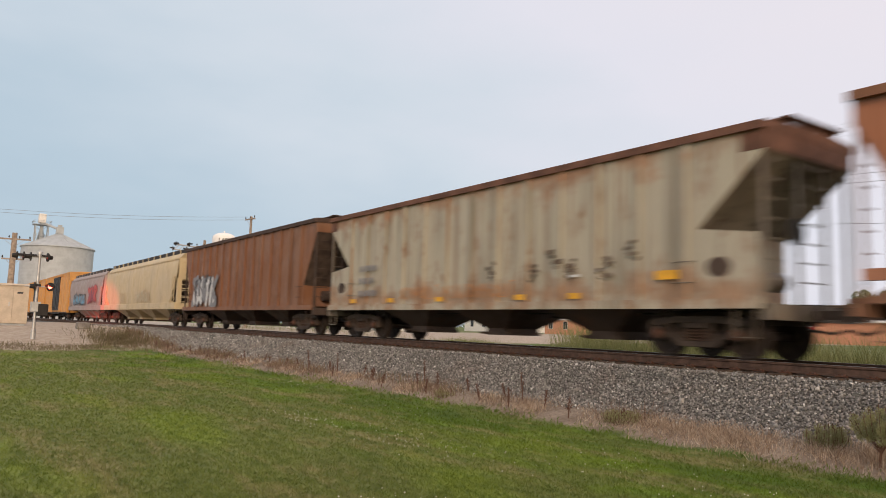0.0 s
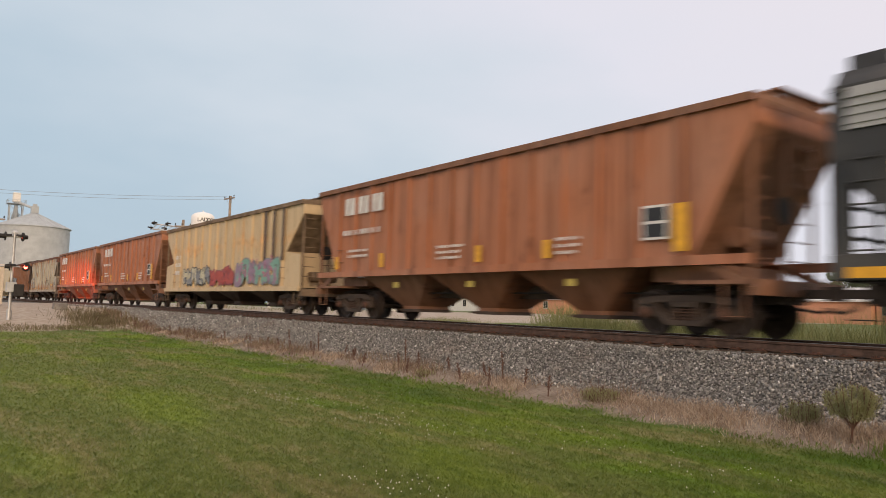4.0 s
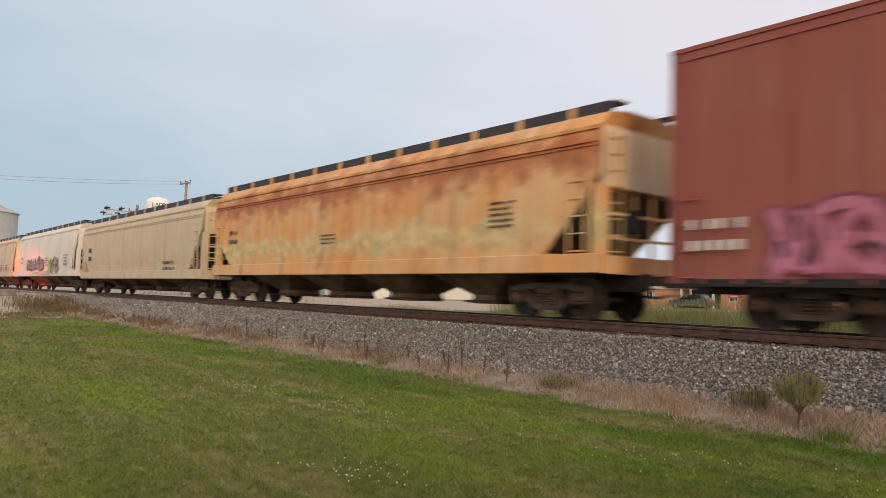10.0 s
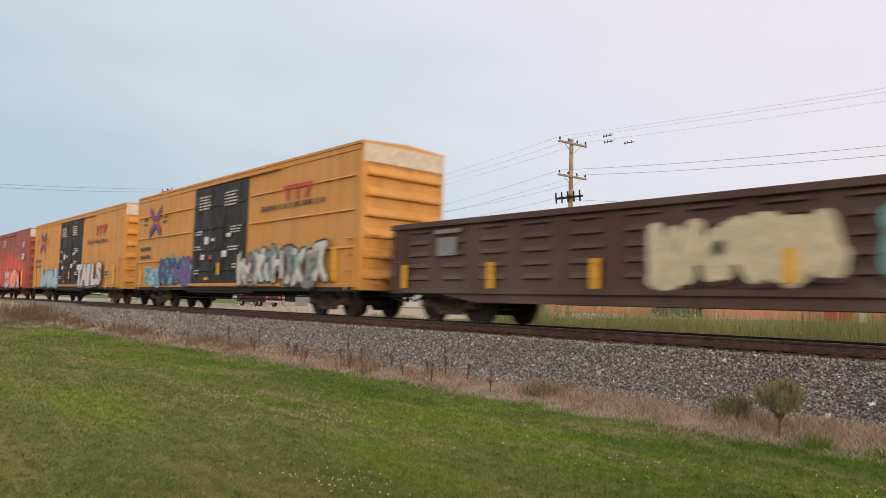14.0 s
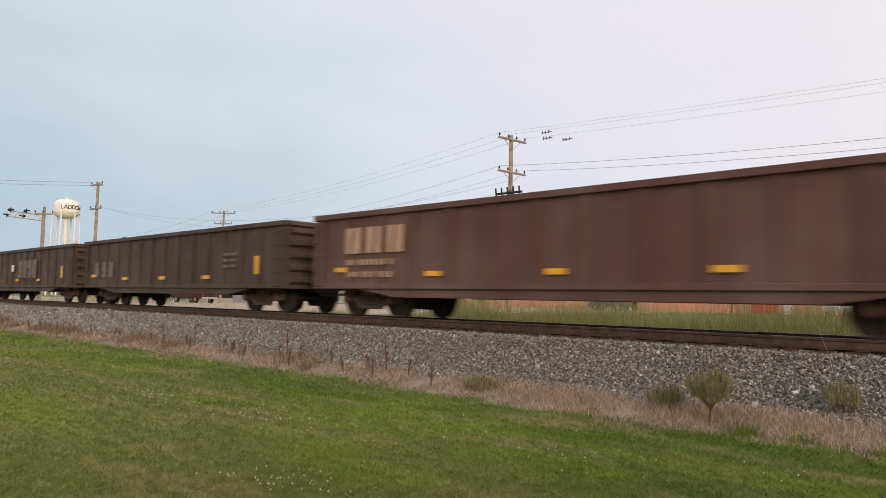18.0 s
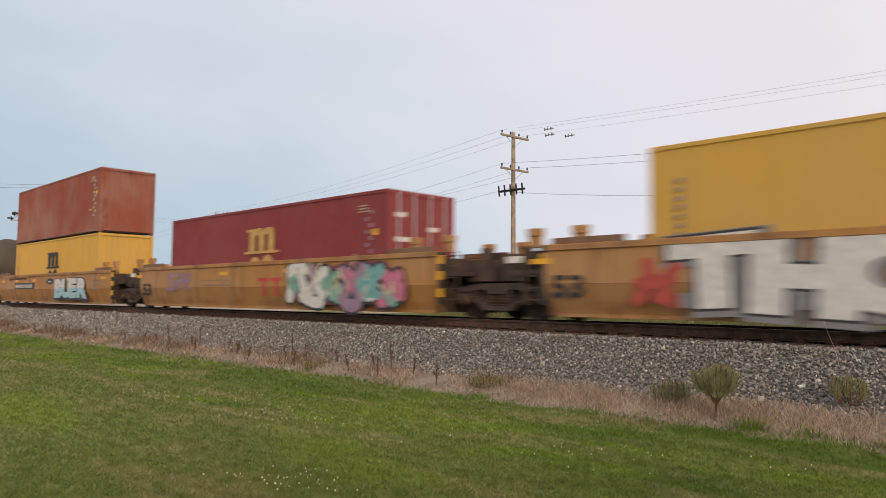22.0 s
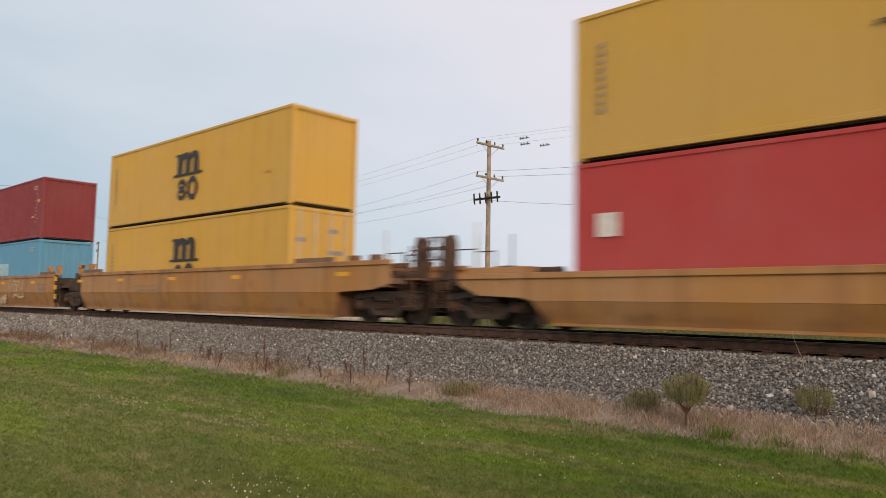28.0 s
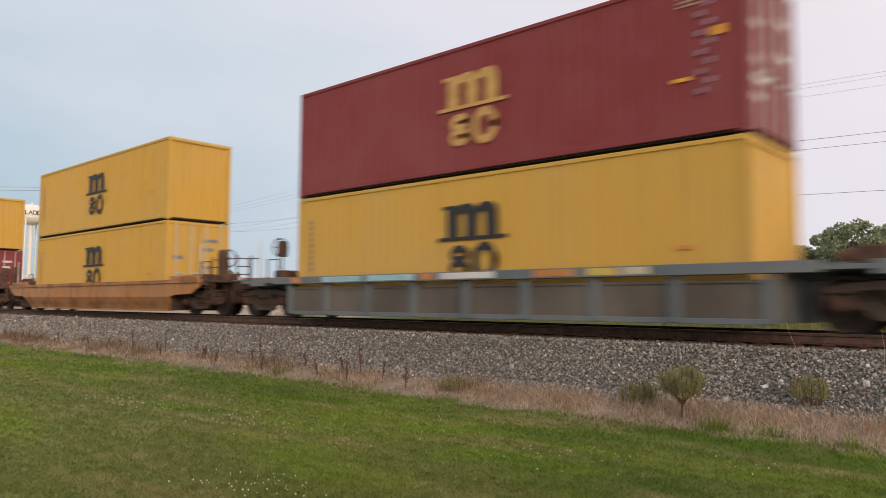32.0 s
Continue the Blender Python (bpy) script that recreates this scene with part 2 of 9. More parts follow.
def lettering(name, words, size, material, parent, at, label="", bold=0.0, tilt=0.0, face="near", squash=1.0):
    """Painted words, a few millimetres proud of the near side (or of the right-hand end)."""
    cu = bpy.data.curves.new(name, "FONT")
    cu.body, cu.size, cu.extrude, cu.offset = words, size, 0.003, bold
    cu.resolution_u = 3
    tmp = bpy.data.objects.new("tmp", cu)
    me = bpy.data.meshes.new_from_object(tmp)
    bpy.data.objects.remove(tmp)
    me.name = name
    me.transform(Matrix.Diagonal((squash, 1, 1, 1)))
    me.materials.clear()
    me.materials.append(material)
    ob = new(name, me)
    ob.parent = parent
    ob.matrix_basis = pose(*at, 90, 0, 0) @ pose(0, 0, 0, 0, 0, tilt)
    if label:
        ob["label"] = label
    return ob


# ---- materials ----
RUST = plain("rusty_steel", (0.075, 0.042, 0.028), 0.75, 0.3, 0.45, 5)
DARK = plain("black_steel", (0.022, 0.019, 0.017), 0.7, 0.2, 0.4, 5)
BOGIE = plain("bogie_steel", (0.074, 0.052, 0.039), 0.8, 0.1, 0.45, 4)
WHEEL = plain("wheel_steel", (0.060, 0.043, 0.034), 0.6, 0.5, 0.4, 5)
TREAD = plain("bright_rail_head", (0.30, 0.27, 0.25), 0.35, 0.9, 0.2, 9)
RAILSIDE = plain("rusted_rail", (0.105, 0.062, 0.044), 0.8, 0.2, 0.4, 6)
TIE = plain("creosoted_wood", (0.095, 0.068, 0.050), 0.85, 0.0, 0.5, 7)
PLATE = plain("rusty_tie_plate", (0.13, 0.062, 0.040), 0.8, 0.2, 0.4, 12)
WHITE_PAINT = plain("white_lettering", (0.72, 0.70, 0.66), 0.6, 0, 0.2, 7, 0)
BLACK_PAINT = plain("black_lettering", (0.022, 0.023, 0.026), 0.6, 0, 0.2, 7, 0)
YELLOW_MARK = plain("yellow_reflector", (0.78, 0.40, 0.02), 0.45, 0, 0.2, 7, 0)
RED_PAINT = plain("red_lettering", (0.50, 0.055, 0.045), 0.6, 0, 0.2, 7, 0)
BLUE_PAINT = plain("blue_lettering", (0.055, 0.09, 0.30), 0.6, 0, 0.2, 7, 0)
GALV = plain("galvanised_steel", (0.46, 0.49, 0.51), 0.45, 0.5, 0.15, 2)
WOODPOLE = plain("weathered_pole_wood", (0.33, 0.27, 0.215), 0.85, 0, 0.35, 4)
WIRE = plain("wire_black", (0.22, 0.22, 0.23), 0.6, 0.2, 0.1, 3, 0)


def lawn_tone(n):
    """Mown grass in broad soft patches: lush and yellow-green towards the bank, dull, dry and tan nearer the standpoint."""
    sep = n.t.nodes.new("ShaderNodeSeparateXYZ")
    n.t.links.new(n.co, sep.inputs[0])
    col = n.mix(n.ramp(n.noise(0.45, 5, (0.55, 1.2, 1)), 0.43, 0.57), (0.088, 0.156, 0.017), (0.162, 0.252, 0.024))
    col = n.mix(n.times(n.ramp(n.noise(0.85, 5, (0.55, 1.5, 1), 0.6), 0.48, 0.64), 0.8), col, (0.074, 0.124, 0.030))
    lean = n.t.nodes.new("ShaderNodeMath")
    lean.operation = "MULTIPLY_ADD"
    n.t.links.new(sep.outputs["Y"], lean.inputs[0])
    lean.inputs[1].default_value = -0.050
    n.t.links.new(n.noise(0.50, 6, (0.7, 1.5, 1), 0.62), lean.inputs[2])
    col = n.mix(n.times(n.ramp(lean.outputs[0], 0.06, 0.27), 0.78), col, (0.180, 0.196, 0.066))
    tan = n.ramp(n.noise(0.62, 6, (0.45, 1.9, 1), 0.66), 0.47, 0.63)
    col = n.mix(n.times(n.times(tan, n.ramp(lean.outputs[0], -0.06, 0.16)), 0.85), col, (0.285, 0.250, 0.118))
    glow = n.ramp(n.noise(0.33, 4, (0.6, 1.6, 1), 0.5), 0.52, 0.66)
    col = n.mix(n.times(glow, 0.75), col, (0.195, 0.265, 0.030))
    return n.mix(n.times(n.ramp(n.noise(4.5, 5, (0.8, 1.4, 1), 0.6), 0.42, 0.66), 0.5), col, (0.054, 0.090, 0.014))


def ground_material():
    n = Nodes("grassy_ground", 0.9)
    sep = n.t.nodes.new("ShaderNodeSeparateXYZ")
    n.t.links.new(n.co, sep.inputs[0])
    y = sep.outputs["Y"]
    x = sep.outputs["X"]
    lawn = n.mix(n.times(n.ramp(n.noise(26, 3), 0.4, 0.7), 0.4), lawn_tone(n), (0.044, 0.068, 0.010))
    dirt = n.mix(n.ramp(n.noise(1.2, 5), 0.35, 0.65), (0.21, 0.165, 0.13), (0.33, 0.275, 0.22))
    dirt = n.mix(n.times(n.ramp(n.noise(17, 4), 0.42, 0.66), 0.6), dirt, (0.115, 0.09, 0.055))
    gravel = n.mix(n.ramp(n.noise(3.0, 6), 0.35, 0.65), (0.33, 0.27, 0.21), (0.42, 0.36, 0.29))
    far = n.mix(n.ramp(n.noise(0.16, 5), 0.35, 0.65), (0.085, 0.125, 0.035), (0.15, 0.165, 0.065))
    wob = n.t.nodes.new("ShaderNodeMath")
    wob.operation = "MULTIPLY_ADD"
    n.t.links.new(n.noise(0.9, 4), wob.inputs[0])
    wob.inputs[1].default_value = 1.1
    n.t.links.new(y, wob.inputs[2])
    col = n.mix(n.ramp(wob.outputs[0], 9.25, 9.6), lawn, dirt)
    far = n.mix(n.ramp(y, 22.0, 18.0), far, (0.25, 0.235, 0.155))
    # a pale gravel yard beyond the track, towards the crossing
    yard = n.mix(n.ramp(n.noise(0.5, 6), 0.35, 0.65), (0.30, 0.265, 0.215), (0.46, 0.42, 0.355))
    slant = n.t.nodes.new("ShaderNodeMath")
    slant.operation = "MULTIPLY_ADD"
    n.t.links.new(y, slant.inputs[0])
    slant.inputs[1].default_value = 1.45
    n.t.links.new(x, slant.inputs[2])
    far = n.mix(n.times(n.ramp(slant.outputs[0], 1.0, -3.0), n.ramp(y, 58, 48)), far, yard)
    col = n.mix(n.ramp(y, 16.6, 17.4), col, far)
    wobx = n.t.nodes.new("ShaderNodeMath")
    wobx.operation = "MULTIPLY_ADD"
    n.t.links.new(n.noise(0.35, 4), wobx.inputs[0])
    wobx.inputs[1].default_value = 8.0
    n.t.links.new(x, wobx.inputs[2])
    col = n.mix(n.ramp(wobx.outputs[0], -33.2, -34.6), col, gravel)
    col = n.mix(n.ramp(x, -84.0, -87.0), col, far)
    n.bump(n.noise(22, 5), 0.5, 0.03)
    return n.done(col)


GROUND = ground_material()


def ballast_material(name, island):
    n = Nodes(name, 0.85)
    if island:
        rnd = n.random(island=True)
        r = n.t.nodes.new("ShaderNodeValToRGB")
        el = r.color_ramp.elements
        el[0].color, el[1].color = (0.085, 0.085, 0.084, 1), (0.74, 0.73, 0.71, 1)
        for at, c in ((0.28, (0.180, 0.177, 0.166, 1)), (0.60, (0.275, 0.268, 0.250, 1)), (0.90, (0.365, 0.352, 0.325, 1)), (0.975, (0.50, 0.48, 0.45, 1))):
            el.new(at).color = c
        n.t.links.new(rnd, r.inputs[0])
        col = r.outputs[0]
        col = n.mix(n.times(n.ramp(n.noise(0.8, 4), 0.5, 0.75), 0.35), col, (0.24, 0.17, 0.13))
    else:
        # bed kept dark, so shade between the loose stones is in its colour
        col = n.mix(n.ramp(n.noise(20, 4), 0.35, 0.65), (0.045, 0.042, 0.038), (0.20, 0.19, 0.172))
        n.bump(n.noise(24, 4), 0.9, 0.05)
    return n.done(col)


def lawn_material():
    """Mown grass: each blade a little lighter or darker than its patch."""
    n = Nodes("lawn_blades", 0.85)
    tone = lawn_tone(n)
    light = n.mix(0.5, tone, (0.20, 0.262, 0.062))
    return n.thin(n.mix(n.ramp(n.random(island=True), -0.2, 1.3), tone, light), 0.5)


BALLAST = ballast_material("ballast_bed", False)
STONES = ballast_material("ballast_stones", True)
LAWN_BLADES = lawn_material()
DRY_BLADES = by_island("dry_grass", [(0.20, 0.135, 0.09), (0.38, 0.28, 0.20), (0.54, 0.43, 0.325), (0.70, 0.60, 0.48)], 0.85, 1.4, 0.5, 0.35)
RED_BLADES = by_island("reddish_dead_weeds", [(0.10, 0.062, 0.046), (0.18, 0.115, 0.085), (0.28, 0.205, 0.155), (0.15, 0.15, 0.07)], 0.85, 0.8, 0.3)
OLIVE_BLADES = by_island("olive_weeds", [(0.10, 0.075, 0.045), (0.17, 0.145, 0.08), (0.21, 0.19, 0.10), (0.16, 0.105, 0.07)], 0.85, 0.8, 0.3, 0.3)
FAR_BLADES = by_island("roadside_grass", [(0.155, 0.175, 0.065), (0.205, 0.22, 0.085), (0.265, 0.265, 0.11), (0.33, 0.32, 0.15)], 0.8, 0.3, 0.5, 0.4)
BUSH_LEAF = by_island("bush_leaves", [(0.24, 0.24, 0.11), (0.285, 0.285, 0.14), (0.33, 0.325, 0.175)], 0.8, 2.0, 0.2, 0.4)
DOCK = by_island("dock_seed", [(0.075, 0.04, 0.028), (0.13, 0.07, 0.05), (0.17, 0.10, 0.075)], 0.9, 2.0, 0.2)
TREE_LEAF = by_island("tree_leaves", [(0.12, 0.16, 0.085), (0.18, 0.225, 0.12), (0.25, 0.295, 0.17)], 0.75, 0.6, 0.4)
CLOVER = by_island("clover_flowers", [(0.55, 0.53, 0.45), (0.72, 0.69, 0.62)], 0.8, 2.0, 0.1)


# ---- ground ----
def ease(a, b, x):
    t = max(0.0, min(1.0, (x - a) / (b - a)))
    return t * t * (3 - 2 * t)


PROFILE = [(-3500, 0), (-900, 0), (-200, 0), (-60, 0), (-20, 0), (-8, 0), (-2, 0), (0, 0), (2, 0), (4, 0), (6, 0), (7.2, 0), (8.3, 0.0), (8.9, 0.06),
           (9.5, 0.15), (10.1, 0.24), (10.8, 0.30), (15.8, 0.30), (16.8, 0.42), (18, 0.45), (22, 0.5), (30, 0.6), (45, 0.8), (80, 1.0), (200, 1.2), (900, 1.2), (3500, 1.2)]


def rise(x, y):
    """The bank of the road crossing, away to the west."""
    up = (1 - ease(-50, -35, x)) if x > -76 else ease(-112, -76, x)
    across = ease(-16, 3.5, y) * (1 - ease(22, 60, y))
    return 1.0 * up * across


def height(x, y):
    z = PROFILE[-1][1]
    for (y0, z0), (y1, z1) in zip(PROFILE, PROFILE[1:]):
        if y <= y1:
            z = z0 + (z1 - z0) * max(0.0, (y - y0) / (y1 - y0))
            break
    return z + rise(x, y) * max(0.0, 1 - z / 1.05)


def make_ground():
    xs = [-3500, -900, -400, -200, -140] + [-120 + 4 * i for i in range(12)] + [-72 + 2 * i for i in range(20)] + [-30 + 5 * i for i in range(12)] + [40, 80, 200, 900, 3500]
    m = Mesh()
    ys = [p[0] for p in PROFILE]
    v = [(x, y, height(x, y)) for x in xs for y in ys]
    n = len(ys)
    m.add(v, [(i * n + j, (i + 1) * n + j, (i + 1) * n + j + 1, i * n + j + 1) for i in range(len(xs) - 1) for j in range(n - 1)])
    ob = part("ground", m, GROUND, smooth=80)
    tagged(ob, "mown green lawn sloping up to dry weeds and gravel", "ground", kind="structure")


make_ground()


def cloud(name, verts, faces, material, label, category, kind="stuff", smooth=False):
    """Very many small loose pieces as one object. verts: pieces x corners x 3; faces: corners of one piece."""
    count, corners = verts.shape[0], verts.shape[1]
    sizes = [len(f) for f in faces]
    flat = np.concatenate([np.array(f) for f in faces])
    loops = (flat[None, :] + corners * np.arange(count)[:, None]).ravel()
    me = bpy.data.meshes.new(name)
    me.vertices.add(count * corners)
    me.vertices.foreach_set("co", verts.reshape(-1).astype(np.float32))
    me.loops.add(len(loops))
    me.loops.foreach_set("vertex_index", loops.astype(np.int32))
    total = np.tile(np.array(sizes), count)
    me.polygons.add(len(total))
    me.polygons.foreach_set("loop_start", np.concatenate([[0], np.cumsum(total)[:-1]]).astype(np.int32))
    me.update(calc_edges=True)
    me.validate()
    me.materials.append(material)
    return tagged(new(name, me), label, category, kind=kind)


rng = np.random.default_rng(7)


def blades(px, py, pz, tall, wide, lean=0.5):
    """Three-cornered grass blades at the given places."""
    n = len(px)
    a = rng.uniform(0, 2 * np.pi, n)
    b = rng.uniform(0, 2 * np.pi, n)
    tilt = tall * rng.uniform(0, lean, n)
    base = np.stack([px, py, pz], -1)
    side = np.stack([np.cos(a), np.sin(a), np.zeros(n)], -1) * (wide / 2)[:, None]
    tip = base + np.stack([np.cos(b) * tilt, np.sin(b) * tilt, tall], -1)
    mid = base + (tip - base) * 0.55 + np.stack([np.zeros(n), np.zeros(n), tall * 0.08], -1)
    return np.stack([base - side, base + side, mid + side * 0.7, tip, mid - side * 0.7], 1)


BLADE = [(0, 1, 2, 4), (4, 2, 3)]


def make_lawn():
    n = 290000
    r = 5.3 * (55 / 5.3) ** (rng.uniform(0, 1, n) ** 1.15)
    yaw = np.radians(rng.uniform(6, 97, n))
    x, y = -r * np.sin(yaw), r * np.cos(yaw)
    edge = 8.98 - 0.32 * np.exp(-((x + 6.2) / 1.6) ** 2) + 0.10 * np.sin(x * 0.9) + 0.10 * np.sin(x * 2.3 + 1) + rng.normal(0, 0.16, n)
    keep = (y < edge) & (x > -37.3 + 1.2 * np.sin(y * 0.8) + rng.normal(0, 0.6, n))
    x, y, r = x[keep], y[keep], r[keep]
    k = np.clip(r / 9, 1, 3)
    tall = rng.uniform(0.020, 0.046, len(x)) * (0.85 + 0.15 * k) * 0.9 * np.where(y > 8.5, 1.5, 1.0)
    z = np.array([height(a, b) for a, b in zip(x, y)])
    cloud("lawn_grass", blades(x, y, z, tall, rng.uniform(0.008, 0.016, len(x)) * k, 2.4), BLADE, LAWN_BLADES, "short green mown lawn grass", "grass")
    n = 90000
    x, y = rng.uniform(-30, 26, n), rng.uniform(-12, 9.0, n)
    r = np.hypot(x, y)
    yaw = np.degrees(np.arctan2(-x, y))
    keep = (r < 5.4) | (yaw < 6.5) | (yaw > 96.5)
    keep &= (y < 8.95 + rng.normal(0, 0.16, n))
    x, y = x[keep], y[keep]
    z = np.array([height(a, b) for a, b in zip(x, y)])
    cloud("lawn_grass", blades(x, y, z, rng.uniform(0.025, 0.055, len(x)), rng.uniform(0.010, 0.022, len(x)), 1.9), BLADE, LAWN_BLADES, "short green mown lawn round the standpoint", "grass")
    # white clover heads in loose patches
    px, py = [], []
    for cx, cy, sx, sy, m in ((-17.5, 8.0, 0.9, 0.35, 60), (-8.2, 5.6, 0.7, 0.35, 46), (-6.1, 6.6, 0.9, 0.4, 30), (-4.4, 6.9, 1.2, 0.5, 26), (-11, 7.2, 3.5, 0.8, 40), (-10.2, 5.8, 1.5, 0.5, 30), (-11.4, 5.3, 0.8, 0.22, 60), (-5.6, 3.6, 0.45, 0.2, 44)):
        px.append(rng.normal(cx, sx, m))
        py.append(rng.normal(cy, sy, m))
    px, py = np.concatenate(px), np.concatenate(py)
    ball = np.array([(1, 0, 0), (-1, 0, 0), (0, 1, 0), (0, -1, 0), (0, 0, 1), (0, 0, -1)], float)
    v = np.stack([px, py, rng.uniform(0.05, 0.085, len(px))], -1)[:, None, :] + ball[None] * rng.uniform(0.006, 0.011, len(px))[:, None, None]
    cloud("clover_flowers", v, [(0, 2, 4), (2, 1, 4), (1, 3, 4), (3, 0, 4), (2, 0, 5), (1, 2, 5), (3, 1, 5), (0, 3, 5)], CLOVER, "white clover heads scattered in the lawn", "flowers")


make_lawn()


def make_weeds():
    n = 110000
    x = -rng.uniform(-12, 48, n)
    r = np.abs(x)
    y = 9.60 + rng.normal(0, 0.34, n) + 0.10 * np.sin(x * 1.3)
    keep = (y > 8.65) & (y < 10.6) & (rng.uniform(0, 1, n) < np.clip((14.0 / np.hypot(x, 9)) ** 1.2, 0.1, 1))
    clump = np.sin(x * 1.7 + 2 * np.sin(y * 2.1)) + np.sin(x * 4.3 + y * 3) + rng.normal(0, 0.9, n)
    keep &= clump > np.where(x > -9, -1.3, 0.8)
    x, y = x[keep], y[keep]
    tall = rng.uniform(0.02, 0.13, len(x)) ** 1.25 * 1.5 * np.clip(1.25 - np.abs(y - 9.6) * 0.7, 0.3, 1.2) * np.where(x > -7, 1.35, 0.85)
    z = np.array([height(a, b) for a, b in zip(x, y)])
    k = np.clip(np.hypot(x, 9) / 10, 1, 3)
    cloud("dry_weeds", blades(x, y, z, tall, rng.uniform(0.005, 0.009, len(x)) * k, 1.9), BLADE, DRY_BLADES, "dry tan and reddish weeds along the ballast", "weeds")
    n = 17000
    x = -rng.uniform(8, 46, n)
    y = 9.75 + rng.normal(0, 0.30, n)
    keep = (np.sin(x * 2.1) + np.sin(x * 0.8 + y * 2) + rng.normal(0, 0.8, n) > 0.2) & (y > 8.7) & (y < 10.6)
    x, y = x[keep], y[keep]
    z = np.array([height(a, b) for a, b in zip(x, y)])
    cloud("reddish_weeds", blades(x, y, z, rng.uniform(0.02, 0.52, len(x)) ** 2 + 0.03, rng.uniform(0.005, 0.010, len(x)) * np.clip(-x / 12, 1, 2.6), 1.2), BLADE, RED_BLADES, "reddish-brown dead weeds between lawn and ballast", "weeds")
    n = 6500
    x = np.where(rng.uniform(0, 1, n) < 0.6, rng.normal(-41.2, 2.4, n), rng.normal(-38.6, 0.9, n))
    y = np.where(x < -39.8, rng.normal(8.3, 0.8, n), rng.uniform(-1, 9.4, n))
    z = np.array([height(a, b) for a, b in zip(x, y)])
    tall = rng.uniform(0.1, 0.50, n) * np.where(x < -39.8, 1.0, 0.55) * (0.75 + 0.35 * np.sin(x * 2.1 + y))
    cloud("tall_dead_weeds", blades(x, y, z, tall, rng.uniform(0.012, 0.026, n), 1.0), BLADE, OLIVE_BLADES, "tall olive-brown dead weeds at the lawn's far end", "weeds")
    n = 60000
    x = -rng.uniform(-20, 75, n)
    y = rng.uniform(18.4, 28.0, n)
    open_ground = x + 1.45 * y + rng.normal(0, 1.2, n)      # below nought: the gravel yard
    low = x + 1.02 * y + rng.normal(0, 0.8, n)              # below nought: short grass
    keep = (open_ground > 0) | (rng.uniform(0, 1, n) < 0.06)
    x, y, low = x[keep], y[keep], low[keep]
    n = len(x)
    tall = rng.uniform(0.60, 1.25, n) * (0.80 + 0.35 * np.sin(x * 0.7 + 1.5 * np.sin(y))) * np.where(low > 0, 1.0, 0.34)
    z = np.array([height(a, b) for a, b in zip(x, y)])
    cloud("roadside_grass", blades(x, y, z, tall * 1.28, rng.uniform(0.008, 0.018, n), 0.9), BLADE, FAR_BLADES, "tall uncut green grass beyond the track", "grass")


make_weeds()


